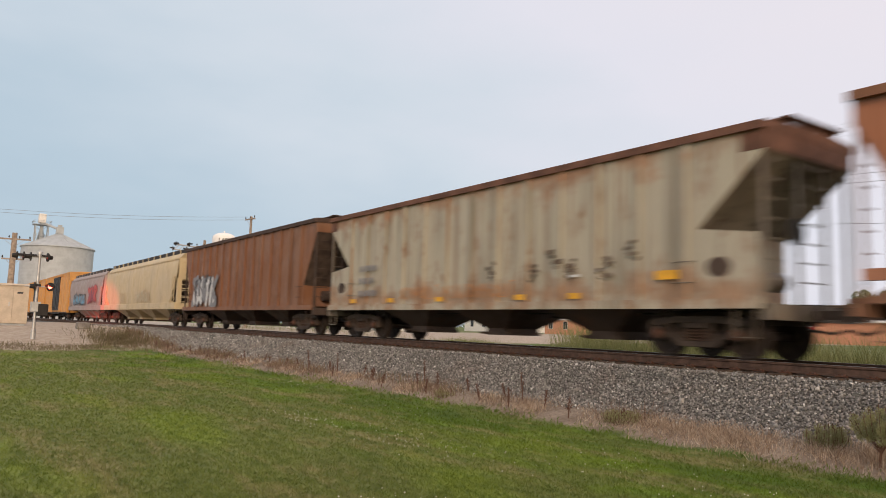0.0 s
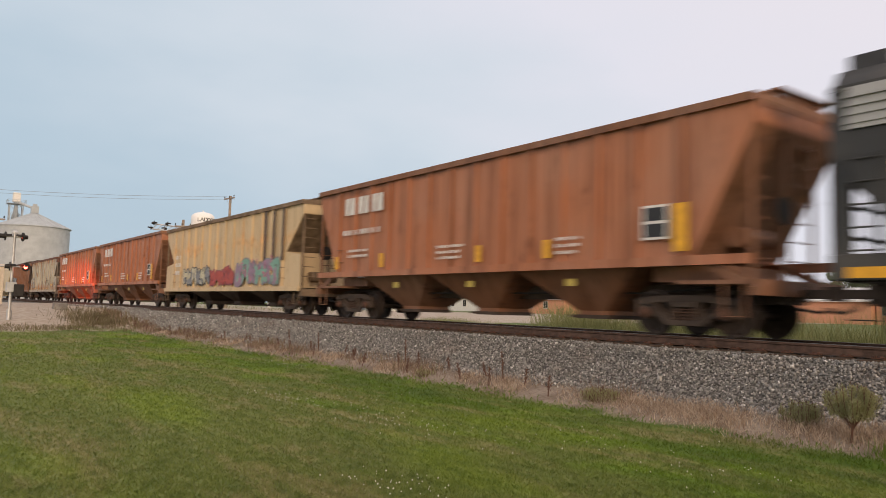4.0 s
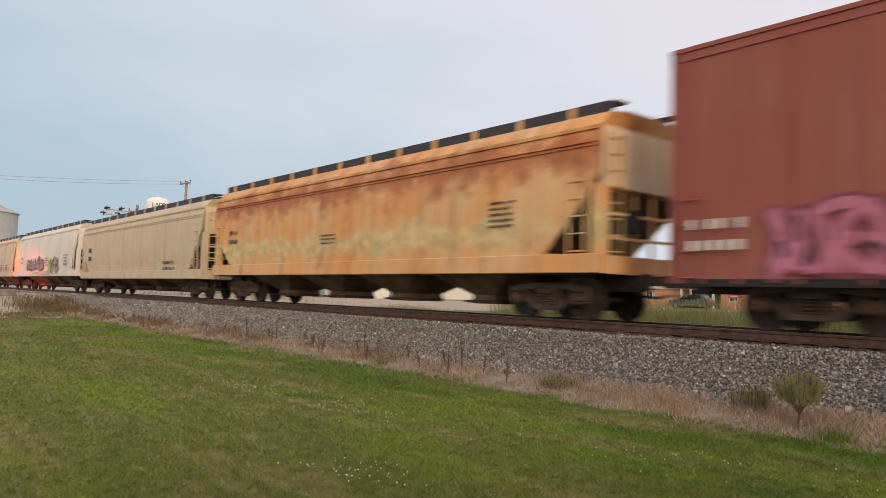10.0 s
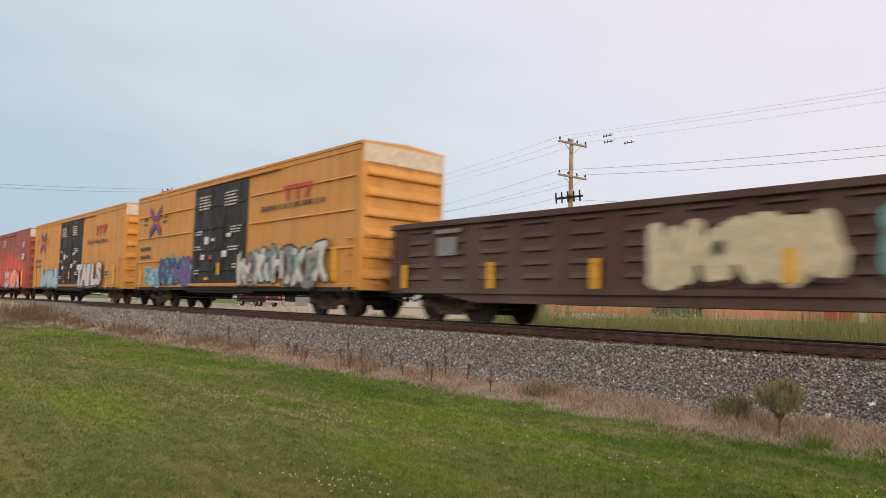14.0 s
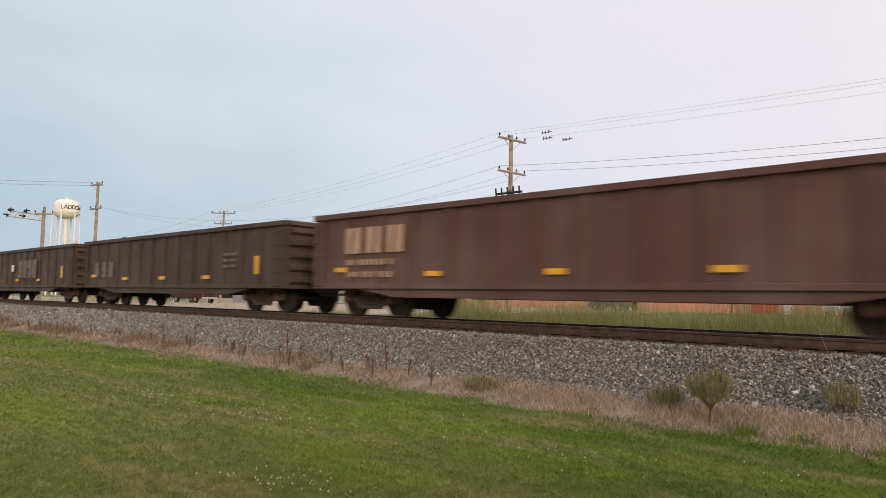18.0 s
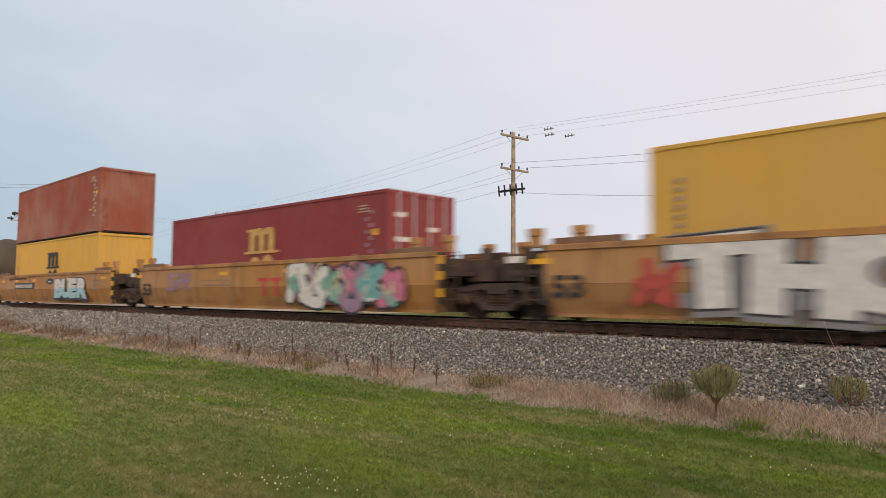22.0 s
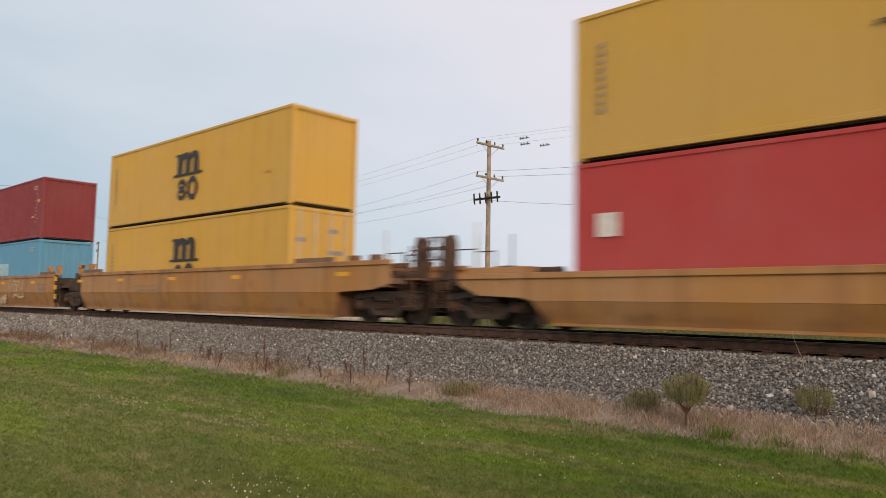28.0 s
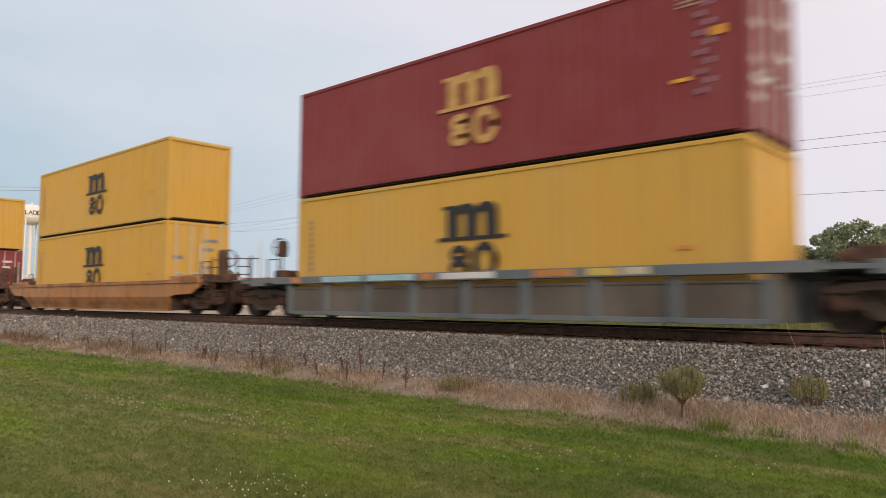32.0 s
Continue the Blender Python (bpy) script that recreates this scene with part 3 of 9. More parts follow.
# ---- track ----
def make_track():
    x0, x1 = -800, 260
    m = Mesh()
    m.prism([(10.12, 0.14), (11.62, ZR - 0.245), (15.02, ZR - 0.245), (16.5, 0.35), (16.5, -0.4), (10.12, -0.4)], "x", x0, x1)
    bed = tagged(part("ballast_bed", m, BALLAST), "bank of grey crushed-stone ballast under the track", "ballast", kind="structure")
    n = 186000
    x = -rng.uniform(-6, 62, n)
    s = rng.uniform(-0.30, 1.0, n)
    keep = (s > -0.01 - 0.16 * rng.uniform(0, 1, n) ** 2) & (rng.uniform(0, 1, n) < np.clip((17.0 / np.hypot(x, 10)) ** 1.2, 0.16, 1))
    x, s = x[keep], s[keep]
    u = s * 3.05
    on = u < 1.94
    y = np.where(on, 10.12 + 1.50 * u / 1.94, 11.62 + (u - 1.94))
    z = np.where(on, 0.14 + (ZR - 0.385) * u / 1.94, ZR - 0.245)
    z = np.maximum(z, np.array([height(a, b) for a, b in zip(x, y)]) + 0.004)
    k = np.clip(np.hypot(x, 10) / 20, 1, 1.7)
    size = rng.lognormal(-3.86, 0.28, len(x)) * k
    cube = np.array([(a, b, c) for c in (-1, 1) for b in (-1, 1) for a in (-1, 1)], float) * 0.62
    v = cube[None] * size[:, None, None] * rng.uniform(0.45, 1.4, (len(x), 1, 3)) * rng.uniform(0.4, 1.2, (len(x), 8, 3))
    q = rng.normal(size=(len(x), 4))
    q /= np.linalg.norm(q, axis=1)[:, None]
    w, a, b, c = q.T
    rot = np.stack([np.stack([1 - 2 * (b * b + c * c), 2 * (a * b - c * w), 2 * (a * c + b * w)], -1),
                    np.stack([2 * (a * b + c * w), 1 - 2 * (a * a + c * c), 2 * (b * c - a * w)], -1),
                    np.stack([2 * (a * c - b * w), 2 * (b * c + a * w), 1 - 2 * (a * a + b * b)], -1)], 1)
    v = np.einsum("nij,nkj->nki", rot, v) + np.stack([x, y, z + rng.uniform(-0.01, 0.03, len(x))], -1)[:, None, :]
    cloud("ballast_stones", v, [(0, 2, 3, 1), (4, 5, 7, 6), (0, 1, 5, 4), (2, 6, 7, 3), (0, 4, 6, 2), (1, 3, 7, 5)], STONES, "loose grey crushed stones on the track bank", "stones")
    rail_profile = [(-0.075, 0), (0.075, 0), (0.075, 0.012), (0.02, 0.03), (0.012, 0.12), (0.036, 0.132), (0.036, 0.164), (0.028, 0.171),
                    (-0.028, 0.171), (-0.036, 0.164), (-0.036, 0.132), (-0.012, 0.12), (-0.02, 0.03), (-0.075, 0.012)]
    track = tagged(thing("railway_track", "single railway track with rusty rails on wooden ties", "track", at=(0, D, ZR - 0.171)), kind="structure")
    for side in (-1, 1):
        m = Mesh()
        m.prism([(side * 0.7525 + a, b) for a, b in rail_profile], "x", x0, x1)
        rail = part("rail", m, RAILSIDE, track, "rusty steel rail")
        m = Mesh()
        m.box(x0, x1, side * 0.7525 - 0.027, side * 0.7525 + 0.027, 0.168, 0.1745)
        part("rail_head", m, TREAD, rail, "worn bright running surface")
    tie = Mesh().box(-0.115, 0.115, -1.3, 1.3, -0.18, -0.012).data("tie", TIE, 0.012)
    plate = Mesh().box(-0.09, 0.09, -0.14, 0.14, -0.012, 0.012).box(-0.06, -0.03, -0.11, -0.08, 0, 0.035).box(0.03, 0.06, -0.11, -0.08, 0, 0.035).data("tie_plate", PLATE, 0)
    for i in range(250):
        x = 14 - i * 0.495
        o = part("tie", tie, TIE, track)
        o.location = (x + random.uniform(-0.03, 0.03), random.uniform(-0.04, 0.04), random.uniform(-0.012, 0.0))
        if 18 < i < 128:
            for side in (-1, 1):
                p = part("tie_plate", plate, PLATE, track)
                p.location = (x, side * 0.7525, 0.0)


make_track()


# ---- the train ----
ROLLING = []      # things that ride on the track: (thing, place along the train)
WHEELSETS = []


def rolling(name, label, category, o, group="cars of the freight train"):
    ob = thing(name, label, category, group, at=(o, D, ZR))
    ROLLING.append((ob, o))
    return ob


def ring(cx, cz, r, n, y):
    return [(cx + r * math.cos(2 * math.pi * i / n), y, cz + r * math.sin(2 * math.pi * i / n)) for i in range(n)]


def wheel_mesh():
    m = Mesh()
    for s in (-1, 1):
        prof = [(0.10, 0.60), (0.13, 0.66), (0.34, 0.70), (0.40, 0.685), (0.485, 0.685), (0.485, 0.71), (0.455, 0.72), (0.45, 0.82), (0.39, 0.82), (0.35, 0.77), (0.15, 0.79), (0.10, 0.83)]
        m.loft([ring(0, 0, r, 28, s * y) for r, y in prof], caps=False)
    m.cyl((0, -0.98, 0), (0, 0.98, 0), 0.085, 12)
    return m.data("wheelset", WHEEL)


WHEEL_MESH = wheel_mesh()


def truck_mesh():
    """Two cast side frames with open windows, and the bolster and brake beams between them."""
    m = Mesh()
    top = [(-1.14, 0.60), (-1.14, 0.71), (-0.95, 0.76), (-0.5, 0.81), (0.5, 0.81), (0.95, 0.76), (1.14, 0.71), (1.14, 0.60), (0.5, 0.67), (-0.5, 0.67)]
    low = [(-0.80, 0.64), (-0.70, 0.47), (-0.42, 0.21), (0.42, 0.21), (0.70, 0.47), (0.80, 0.64), (0.66, 0.66), (0.58, 0.52), (0.34, 0.32), (-0.34, 0.32), (-0.58, 0.52), (-0.66, 0.66)]
    for s in (-1, 1):
        y0, y1 = sorted((s * 0.96, s * 1.08))
        m.prism(top, "y", y0, y1)
        m.prism(low, "y", y0, y1)
        for x in (-0.36, 0.28):
            m.box(x, x + 0.08, y0, y1, 0.30, 0.70)
        for x in (-0.89, 0.89):
            m.box(x - 0.25, x - 0.17, y0, y1, 0.37, 0.64).box(x + 0.17, x + 0.25, y0, y1, 0.37, 0.64)
            m.cyl((x, s * 0.94, 0.46), (x, s * 1.10, 0.46), 0.135, 14)
        m.box(-0.26, 0.26, *sorted((s * 0.9, s * 1.13)), 0.57, 0.68)
    m.box(-0.20, 0.20, -0.95, 0.95, 0.54, 0.78)
    m.cyl((0, 0, 0.78), (0, 0, 0.92), 0.22, 14)
    for s in (-1, 1):
        m.box(s * 0.40 - 0.04, s * 0.40 + 0.04, -0.85, 0.85, 0.38, 0.48)
    return m.data("truck", BOGIE, 0.012)


def spring_mesh():
    """One coil spring between frame and bolster."""
    m = Mesh()
    prof = [(0.052, 0.32)]
    for k in range(4):
        z = 0.325 + 0.062 * k
        prof += [(0.052, z), (0.082, z + 0.008), (0.082, z + 0.034), (0.052, z + 0.042)]
    prof.append((0.052, 0.57))
    m.loft([[(r * math.cos(2 * math.pi * i / 10), r * math.sin(2 * math.pi * i / 10), z) for i in range(10)] for r, z in prof])
    return m.data("spring", RUST)


TRUCK_MESH = truck_mesh()
SPRING_MESH = spring_mesh()
CAP_MESH = Mesh().cyl((0, -0.04, 0), (0, 0.06, 0), 0.105, 14).cyl((0, -0.07, 0), (0, -0.04, 0), 0.06, 10).data("bearing_cap", PLATE)


def bogie(car, x, label=""):
    t = part("truck", TRUCK_MESH, BOGIE, car, label)
    t.location = (x, 0, 0)
    for s in (-1, 1):
        for dx in (-0.18, 0.0, 0.18):
            part("spring", SPRING_MESH, RUST, t).location = (dx, s * 1.02, 0)
        for dx in (-0.89, 0.89):
            c = part("bearing_cap", CAP_MESH, PLATE, t)
            c.location, c.rotation_euler.z = (dx, s * 1.12, 0.46), 0 if s < 0 else math.pi
    for dx in (-0.89, 0.89):
        w = part("wheelset", WHEEL_MESH, WHEEL, t)
        w.matrix_parent_inverse = Matrix.Translation((dx, 0, 0.46))
        WHEELSETS.append(w)


def coupler(car, x, way):
    m = Mesh()
    m.box(*sorted((x, x - way * 0.9)), -0.20, 0.20, 0.66, 1.0)
    m.box(*sorted((x, x + way * 0.55)), -0.07, 0.07, 0.78, 0.94)
    m.prism([(x + way * 0.5, -0.14), (x + way * 0.78, -0.12), (x + way * 0.80, 0.10), (x + way * 0.62, 0.14), (x + way * 0.5, 0.12)], "z", 0.74, 0.99)
    part("coupler", m, BOGIE, car)
    m = Mesh()
    m.pipe([(x - way * 0.1, -0.34, 0.78), (x + way * 0.2, -0.36, 0.58), (x + way * 0.5, -0.3, 0.52), (x + way * 0.72, -0.2, 0.6)], 0.03, 6)
    part("air_hose", m, DARK, car)


def ladder(car, x, y, z0, z1, wide, mat, along="x", rungs=6):
    """A grab ladder; along x on a side, along y on an end."""
    m = Mesh()
    for i in range(rungs):
        z = z0 + (z1 - z0) * i / (rungs - 1)
        if along == "x":
            m.cyl((x - wide / 2, y, z), (x + wide / 2, y, z), 0.016, 6)
        else:
            m.cyl((x, y - wide / 2, z), (x, y + wide / 2, z), 0.016, 6)
    for s in (-1, 1):
        if along == "x":
            m.box(x + s * wide / 2 - 0.02, x + s * wide / 2 + 0.02, y - 0.012, y + 0.02, z0 - 0.1, z1 + 0.1)
        else:
            m.box(x - 0.012, x + 0.012, y + s * wide / 2 - 0.02, y + s * wide / 2 + 0.02, z0 - 0.1, z1 + 0.1)
    part("ladder", m, mat, car)


def marks(car, y, mat, spots, name="lettering", label=""):
    """Painted blocks on the near side: (x, z, width, height), all one mark."""
    m = Mesh()
    for x, z, w, h in spots:
        m.box(x, x + w, y - 0.004, y + 0.004, z, z + h)
    o = part(name, m, mat, car, label, smooth=0)
    if len(spots) > 1:
        o["kind"] = "stuff"
    return o


def lines(x, z, w, h, rows, seed=0):
    """Rows of small unreadable writing as bars."""
    r = random.Random(seed)
    out = []
    for i in range(rows):
        xx = x
        while xx < x + w * r.uniform(0.8, 1.0):
            ww = r.uniform(0.45, 0.7) * h
            out.append((xx, z - i * h * 1.7, ww, h * 0.8))
            xx += ww + h * (0.45 if r.random() < 0.8 else 1.1)
    return out


def blob(m, cx, cz, w, h, y, rnd, n=12, wobble=0.28):
    pts = []
    for i in range(n):
        a = 2 * math.pi * i / n
        k = 1 + rnd.uniform(-wobble, wobble * 0.5)
        c, s = math.cos(a), math.sin(a)
        e = max(abs(c), abs(s)) ** -0.6
        pts.append((cx + w / 2 * c * k * e, cz + h / 2 * s * k * e))
    m.prism(pts, "y", y - 0.0015, y + 0.0015)


def ribbon(m, pts, wide, y, grow=0.0):
    """A sprayed stroke with round ends through the points, in the plane of the side."""
    w = wide / 2 + grow
    n = len(pts)
    lo, hi = [], []
    for k, (x, z) in enumerate(pts):
        (xa, za), (xb, zb) = pts[max(k - 1, 0)], pts[min(k + 1, n - 1)]
        d = math.hypot(xb - xa, zb - za) or 1
        nx, nz = -(zb - za) / d * w, (xb - xa) / d * w
        lo.append((x - nx, y, z - nz))
        hi.append((x + nx, y, z + nz))
    m.add(lo + hi, [(k, k + 1, n + k + 1, n + k) for k in range(n - 1)])
    for x, z in (pts[0], pts[-1]):
        m.add([(x + w * math.cos(a * math.pi / 5), y - 0.0004, z + w * math.sin(a * math.pi / 5)) for a in range(10)], [tuple(range(10))])


def curve(a, b, c, n=8):
    return [((1 - t) ** 2 * a[0] + 2 * t * (1 - t) * b[0] + t * t * c[0], (1 - t) ** 2 * a[1] + 2 * t * (1 - t) * b[1] + t * t * c[1]) for t in [k / n for k in range(n + 1)]]


def graffiti(car, y, x0, x1, z0, z1, fills, outline, seed, accent=None, letters=0, words="", label="sprayed graffiti in rounded shapes", thick=0.25, backing=None, lower=None):
    """Spray paint in thin coats: an edge, broad interlocked strokes in the fills, and flecks; or words, letter by letter."""
    rnd = random.Random(seed)
    h = z1 - z0
    n = letters or len(words) or max(2, round((x1 - x0) / (0.72 * h)))
    w = (x1 - x0) / n
    if words:
        size = h * 1.12
        root = None
        for layer, (mat, bold, dy) in enumerate(((outline, thick * h * 0.46, 0.003), (SPRAY["black"], thick * h * 0.34, 0.008), (fills[0], thick * h * 0.25, 0.014))):
            r = random.Random(seed)
            for i, ch in enumerate(words):
                tilt = r.uniform(-3.5, 3.5)
                sq = 1.16 * w / (0.66 * size) * (1.7 if ch == "I" else 1.0)
                at = (x0 + w * (i + 0.10), y - dy - 0.0012 * i, z0 + 0.19 * h + r.uniform(-0.02, 0.03))
                if layer == 0:
                    at = (at[0] + 0.05, at[1], at[2] - 0.04)
                o = lettering(("letter_shadow", "letter_edge", "letter_fill")[layer], ch, size, mat, root or car, at, label if root is None else "", bold=bold, squash=sq, tilt=tilt)
                if root is None:
                    o.name = "graffiti"
                    root = part("graffiti", Mesh().box(x0 + 0.15 * w, x1 - 0.15 * w, y - 0.002, y + 0.002, z0 + 0.14 * h, z0 + 0.34 * h), outline, car, label, smooth=0)
                    o.name, o.parent = "letter_shadow", root
                if layer == 2 and lower:
                    half = o.data.copy()
                    bm = bmesh.new()
                    bm.from_mesh(half)
                    bmesh.ops.bisect_plane(bm, geom=bm.verts[:] + bm.edges[:] + bm.faces[:], plane_co=(0, 0.34 * size, 0), plane_no=(0, 1, 0), clear_outer=True)
                    bm.to_mesh(half)
                    bm.free()
                    half.materials[0] = lower
                    foot = new("letter_foot", half)
                    foot.parent, foot.matrix_basis = root, o.matrix_basis @ Matrix.Translation((0, 0, 0.0015))
        return root
    edge = Mesh()
    shapes = [Mesh() for f in fills]
    for i in range(n):
        cx = x0 + w * (i + 0.5)
        m = shapes[i % len(fills)] if len(fills) < 3 else shapes[min(len(fills) - 1, int(i * len(fills) / n))]
        dz = rnd.uniform(-0.05, 0.05) * h
        th = thick * h * rnd.uniform(0.85, 1.15)
        pad = th * 0.6
        ends = []
        for q in range(3):
            xa, xb = cx + w * (q - 1) * 0.42 + rnd.uniform(-0.12, 0.12) * w, cx + w * (q - 1) * 0.36 + rnd.uniform(-0.25, 0.25) * w
            za, zb = z0 + pad + dz + rnd.uniform(0, 0.12) * h, z1 - pad + dz - rnd.uniform(0, 0.15) * h
            if q == 1:
                za, zb = (za, z0 + 0.55 * h) if rnd.random() < 0.5 else (z0 + 0.45 * h, zb)
            ends.append(curve((xa, za), (cx + w * rnd.uniform(-0.6, 0.6), (za + zb) / 2), (xb, zb)))
        zz = rnd.choice((z0 + pad, z1 - pad, (z0 + z1) / 2)) + dz
        ends.append(curve((cx - 0.42 * w, zz), (cx, zz + rnd.uniform(-0.3, 0.3) * h), (cx + 0.42 * w, zz + rnd.uniform(-0.1, 0.1) * h)))
        for k, pts in enumerate(ends):
            if outline is not None:
                ribbon(edge, pts, th, y - 0.004, 0.030 + 0.02 * h)
            fill = m if k != 1 or len(fills) < 2 else shapes[(i + 1) % len(fills)]
            ribbon(fill, pts, th * (0.9 if k else 1.0), y - 0.008 - 0.0022 * k)
    if backing is not None:
        back = Mesh()
        blob(back, (x0 + x1) / 2, (z0 + z1) / 2, (x1 - x0) * 1.02, h * 0.92, y - 0.001, rnd, 34, 0.14)
        root = part("graffiti", back, backing, car, label, smooth=0)
        part("spray_edge", edge, outline, root, smooth=0)
    else:
        root = part("graffiti", edge if outline is not None else shapes[0], outline or fills[0], car, label, smooth=0)
    for m, mat in zip(shapes, fills):
        if m.v and (outline is not None or m is not shapes[0]):
            part("spray_stroke", m, mat, root, smooth=0)["kind"] = "stuff"
    root["kind"] = "stuff"
    if accent:
        m = Mesh()
        for i in range(n * 3):
            ax, az = rnd.uniform(x0 + 0.1, x1 - 0.1), rnd.uniform(z0 + 0.12 * h, z1 - 0.12 * h)
            ribbon(m, curve((ax, az), (ax + rnd.uniform(-0.2, 0.2) * w, az + 0.1 * h), (ax + rnd.uniform(-0.3, 0.3) * w, az + rnd.uniform(0.1, 0.28) * h), 4), h * rnd.uniform(0.04, 0.10), y - 0.0185)
        part("highlight", m, accent, root, smooth=0)["kind"] = "stuff"
    return root


SPRAY = {k: plain("spray_" + k, c, 0.55, 0, 0.2, 6, 0) for k, c in dict(
    white=(0.62, 0.62, 0.60), black=(0.03, 0.03, 0.035), pink=(0.50, 0.16, 0.25), mauve=(0.30, 0.20, 0.28), blue=(0.10, 0.30, 0.45), ice=(0.34, 0.55, 0.62),
    scarlet=(0.60, 0.11, 0.05), peach=(0.47, 0.30, 0.20), ochre=(0.56, 0.34, 0.10), slate=(0.09, 0.095, 0.13), steel=(0.115, 0.235, 0.29), purple=(0.14, 0.11, 0.28), green=(0.20, 0.38, 0.30), teal=(0.16, 0.38, 0.38), red=(0.42, 0.07, 0.05), orange=(0.55, 0.22, 0.06), yellow=(0.60, 0.46, 0.10),
    cream=(0.55, 0.50, 0.34), maroon=(0.22, 0.05, 0.07), grey=(0.22, 0.22, 0.23), navy=(0.05, 0.07, 0.20)).items()}


# dark end tone: grime and wheel dust, plus shade under the car ends
GRIME_SHADE = plain("grimy_shaded_end_steel", (0.075, 0.050, 0.038), 0.85, 0.1, 0.5, 3)


def ribbed_hopper(o, length, mat, label, top=4.36, sill=1.08, cut=2.35, inset=1.05, ribs=14, bays=3, walkway=RUST, hopper_mat=None, end_mat=None, slope_mat=None, lip_mat=None, skirt=False, long_sill=False):
    """A covered hopper with outside posts and sloping end sheets."""
    car = rolling("covered_hopper", label, "hopper car", o)
    L, w = length, 1.5
    hopper_mat, end_mat = hopper_mat or mat, end_mat or GRIME_SHADE
    side = [(0, top), (0.0, top - 0.42), (inset, cut), (inset, sill), (L - inset, sill), (L - inset, cut), (L, top - 0.42), (L, top)]
    m = Mesh()
    m.prism(side, "y", -w, w)
    part("body", m, mat, car, bevel=0.015)
    m = Mesh()
    m.prism([(-w - 0.09, top - 0.07), (-w - 0.09, top + 0.08), (-0.75, top + 0.15), (0, top + 0.17), (0.75, top + 0.15), (w + 0.09, top + 0.08), (w + 0.09, top - 0.07)], "x", -0.03, L + 0.03)
    part("roof", m, walkway, car, "rusty low-pitched roof")
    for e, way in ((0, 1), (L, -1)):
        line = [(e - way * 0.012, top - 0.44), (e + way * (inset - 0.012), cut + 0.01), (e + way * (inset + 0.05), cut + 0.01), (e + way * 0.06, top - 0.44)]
        # darker than the body: grime, with the overhang's shade in the colour
        part("slope_sheet", Mesh().prism(line, "y", -w + 0.02, w - 0.02), slope_mat or GRIME_SHADE, car, "grimy sloping end sheet, shade painted in")
        if lip_mat:
            part("end_lip", Mesh().box(*sorted((e - way * 0.015, e + way * 0.45)), -w - 0.012, w + 0.012, top - 0.43, top - 0.07), lip_mat, car, "rusted top of the end")
    for i in range(ribs):
        x = inset + 0.25 + (L - 2 * inset - 0.5) * i / (ribs - 1)
        part("side_post", Mesh().box(x - 0.05, x + 0.05, -w - 0.075, -w + 0.01, sill, top - 0.02), mat, car)
    m = Mesh()
    m.box(0.1, L - 0.1, -w - 0.09, -w + 0.06, sill - 0.15, sill + 0.03).box(0.1, L - 0.1, w - 0.06, w + 0.09, sill - 0.15, sill + 0.03)
    part("side_sill", m, mat, car)
    m = Mesh().box(0.7, L - 0.7, -0.36, 0.36, top + 0.1, top + 0.22)
    for i in range(5):
        m.box(0.9 + (L - 1.8) * i / 5, 0.9 + (L - 1.8) * (i + 0.94) / 5, -0.42, 0.42, top + 0.20, top + 0.24)
    part("roof_hatch", m, walkway, car)
    for y in (-0.78, 0.78):
        part("running_board", Mesh().box(-0.05, L + 0.05, y - 0.14, y + 0.14, top + 0.20, top + 0.23), walkway, car, "steel roof walkway")
    for i in range(12):
        x = 0.2 + (L - 0.4) * i / 11
        part("board_bracket", Mesh().box(x - 0.02, x + 0.02, -0.9, 0.9, top + 0.08, top + 0.20), walkway, car)
    for x in (-0.16, L - 0.10):
        part("end_board", Mesh().box(x, x + 0.26, -0.9, 0.9, top + 0.235, top + 0.26), walkway, car)
    span = (L - 5.4) / bays
    for b in range(bays):
        cx = 2.7 + span * (b + 0.5)
        hw = span * (0.53 if long_sill else 0.40)
        rings = []
        for z, fx, fy in ((sill - 0.02, hw, 1.40 if long_sill else 1.25), (0.46, 0.40, 0.60), (0.36, 0.40, 0.60)):
            rings.append([(cx - fx, -fy, z), (cx + fx, -fy, z), (cx + fx, fy, z), (cx - fx, fy, z)])
        # on some cars the bays are much darker than the sides
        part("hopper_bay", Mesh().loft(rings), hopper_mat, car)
        part("discharge_gate", Mesh().box(cx - 0.48, cx + 0.48, -0.60, 0.60, 0.28, 0.37).cyl((cx - 0.50, -0.75, 0.33), (cx - 0.50, 0.75, 0.33), 0.03, 8), BOGIE, car)
    if long_sill:
        part("centre_sill", Mesh().box(-0.1, L + 0.1, -0.16, 0.16, 0.72, 1.05), BOGIE, car)
    else:
        for a, b in ((-0.1, 2.8), (L - 2.8, L + 0.1)):
            part("centre_sill", Mesh().box(a, b, -0.16, 0.16, 0.72, 1.05), BOGIE, car)
    for y, z in ((-0.62, 0.86), (0.5, 0.80)):
        part("brake_pipe", Mesh().pipe([(1.2, y, 0.98), (2.9, y, z), (L - 2.9, y, z), (L - 1.2, y, 0.98)], 0.02, 5), DARK, car)
    for e, way in ((0, -1), (L, 1)):
        x = e - way * 0.08
        m = Mesh()
        deck = min(sill, 1.14)
        m.box(*sorted((e - way * 0.02, e - way * 1.6)), -w, w, deck - 0.14, deck - 0.07)
        part("end_platform", m, end_mat, car)
        if deck < sill:
            part("shear_plate", Mesh().box(*sorted((e - way * 0.9, e - way * 2.5)), -1.0, 1.0, deck - 0.07, sill - 0.13), end_mat, car)
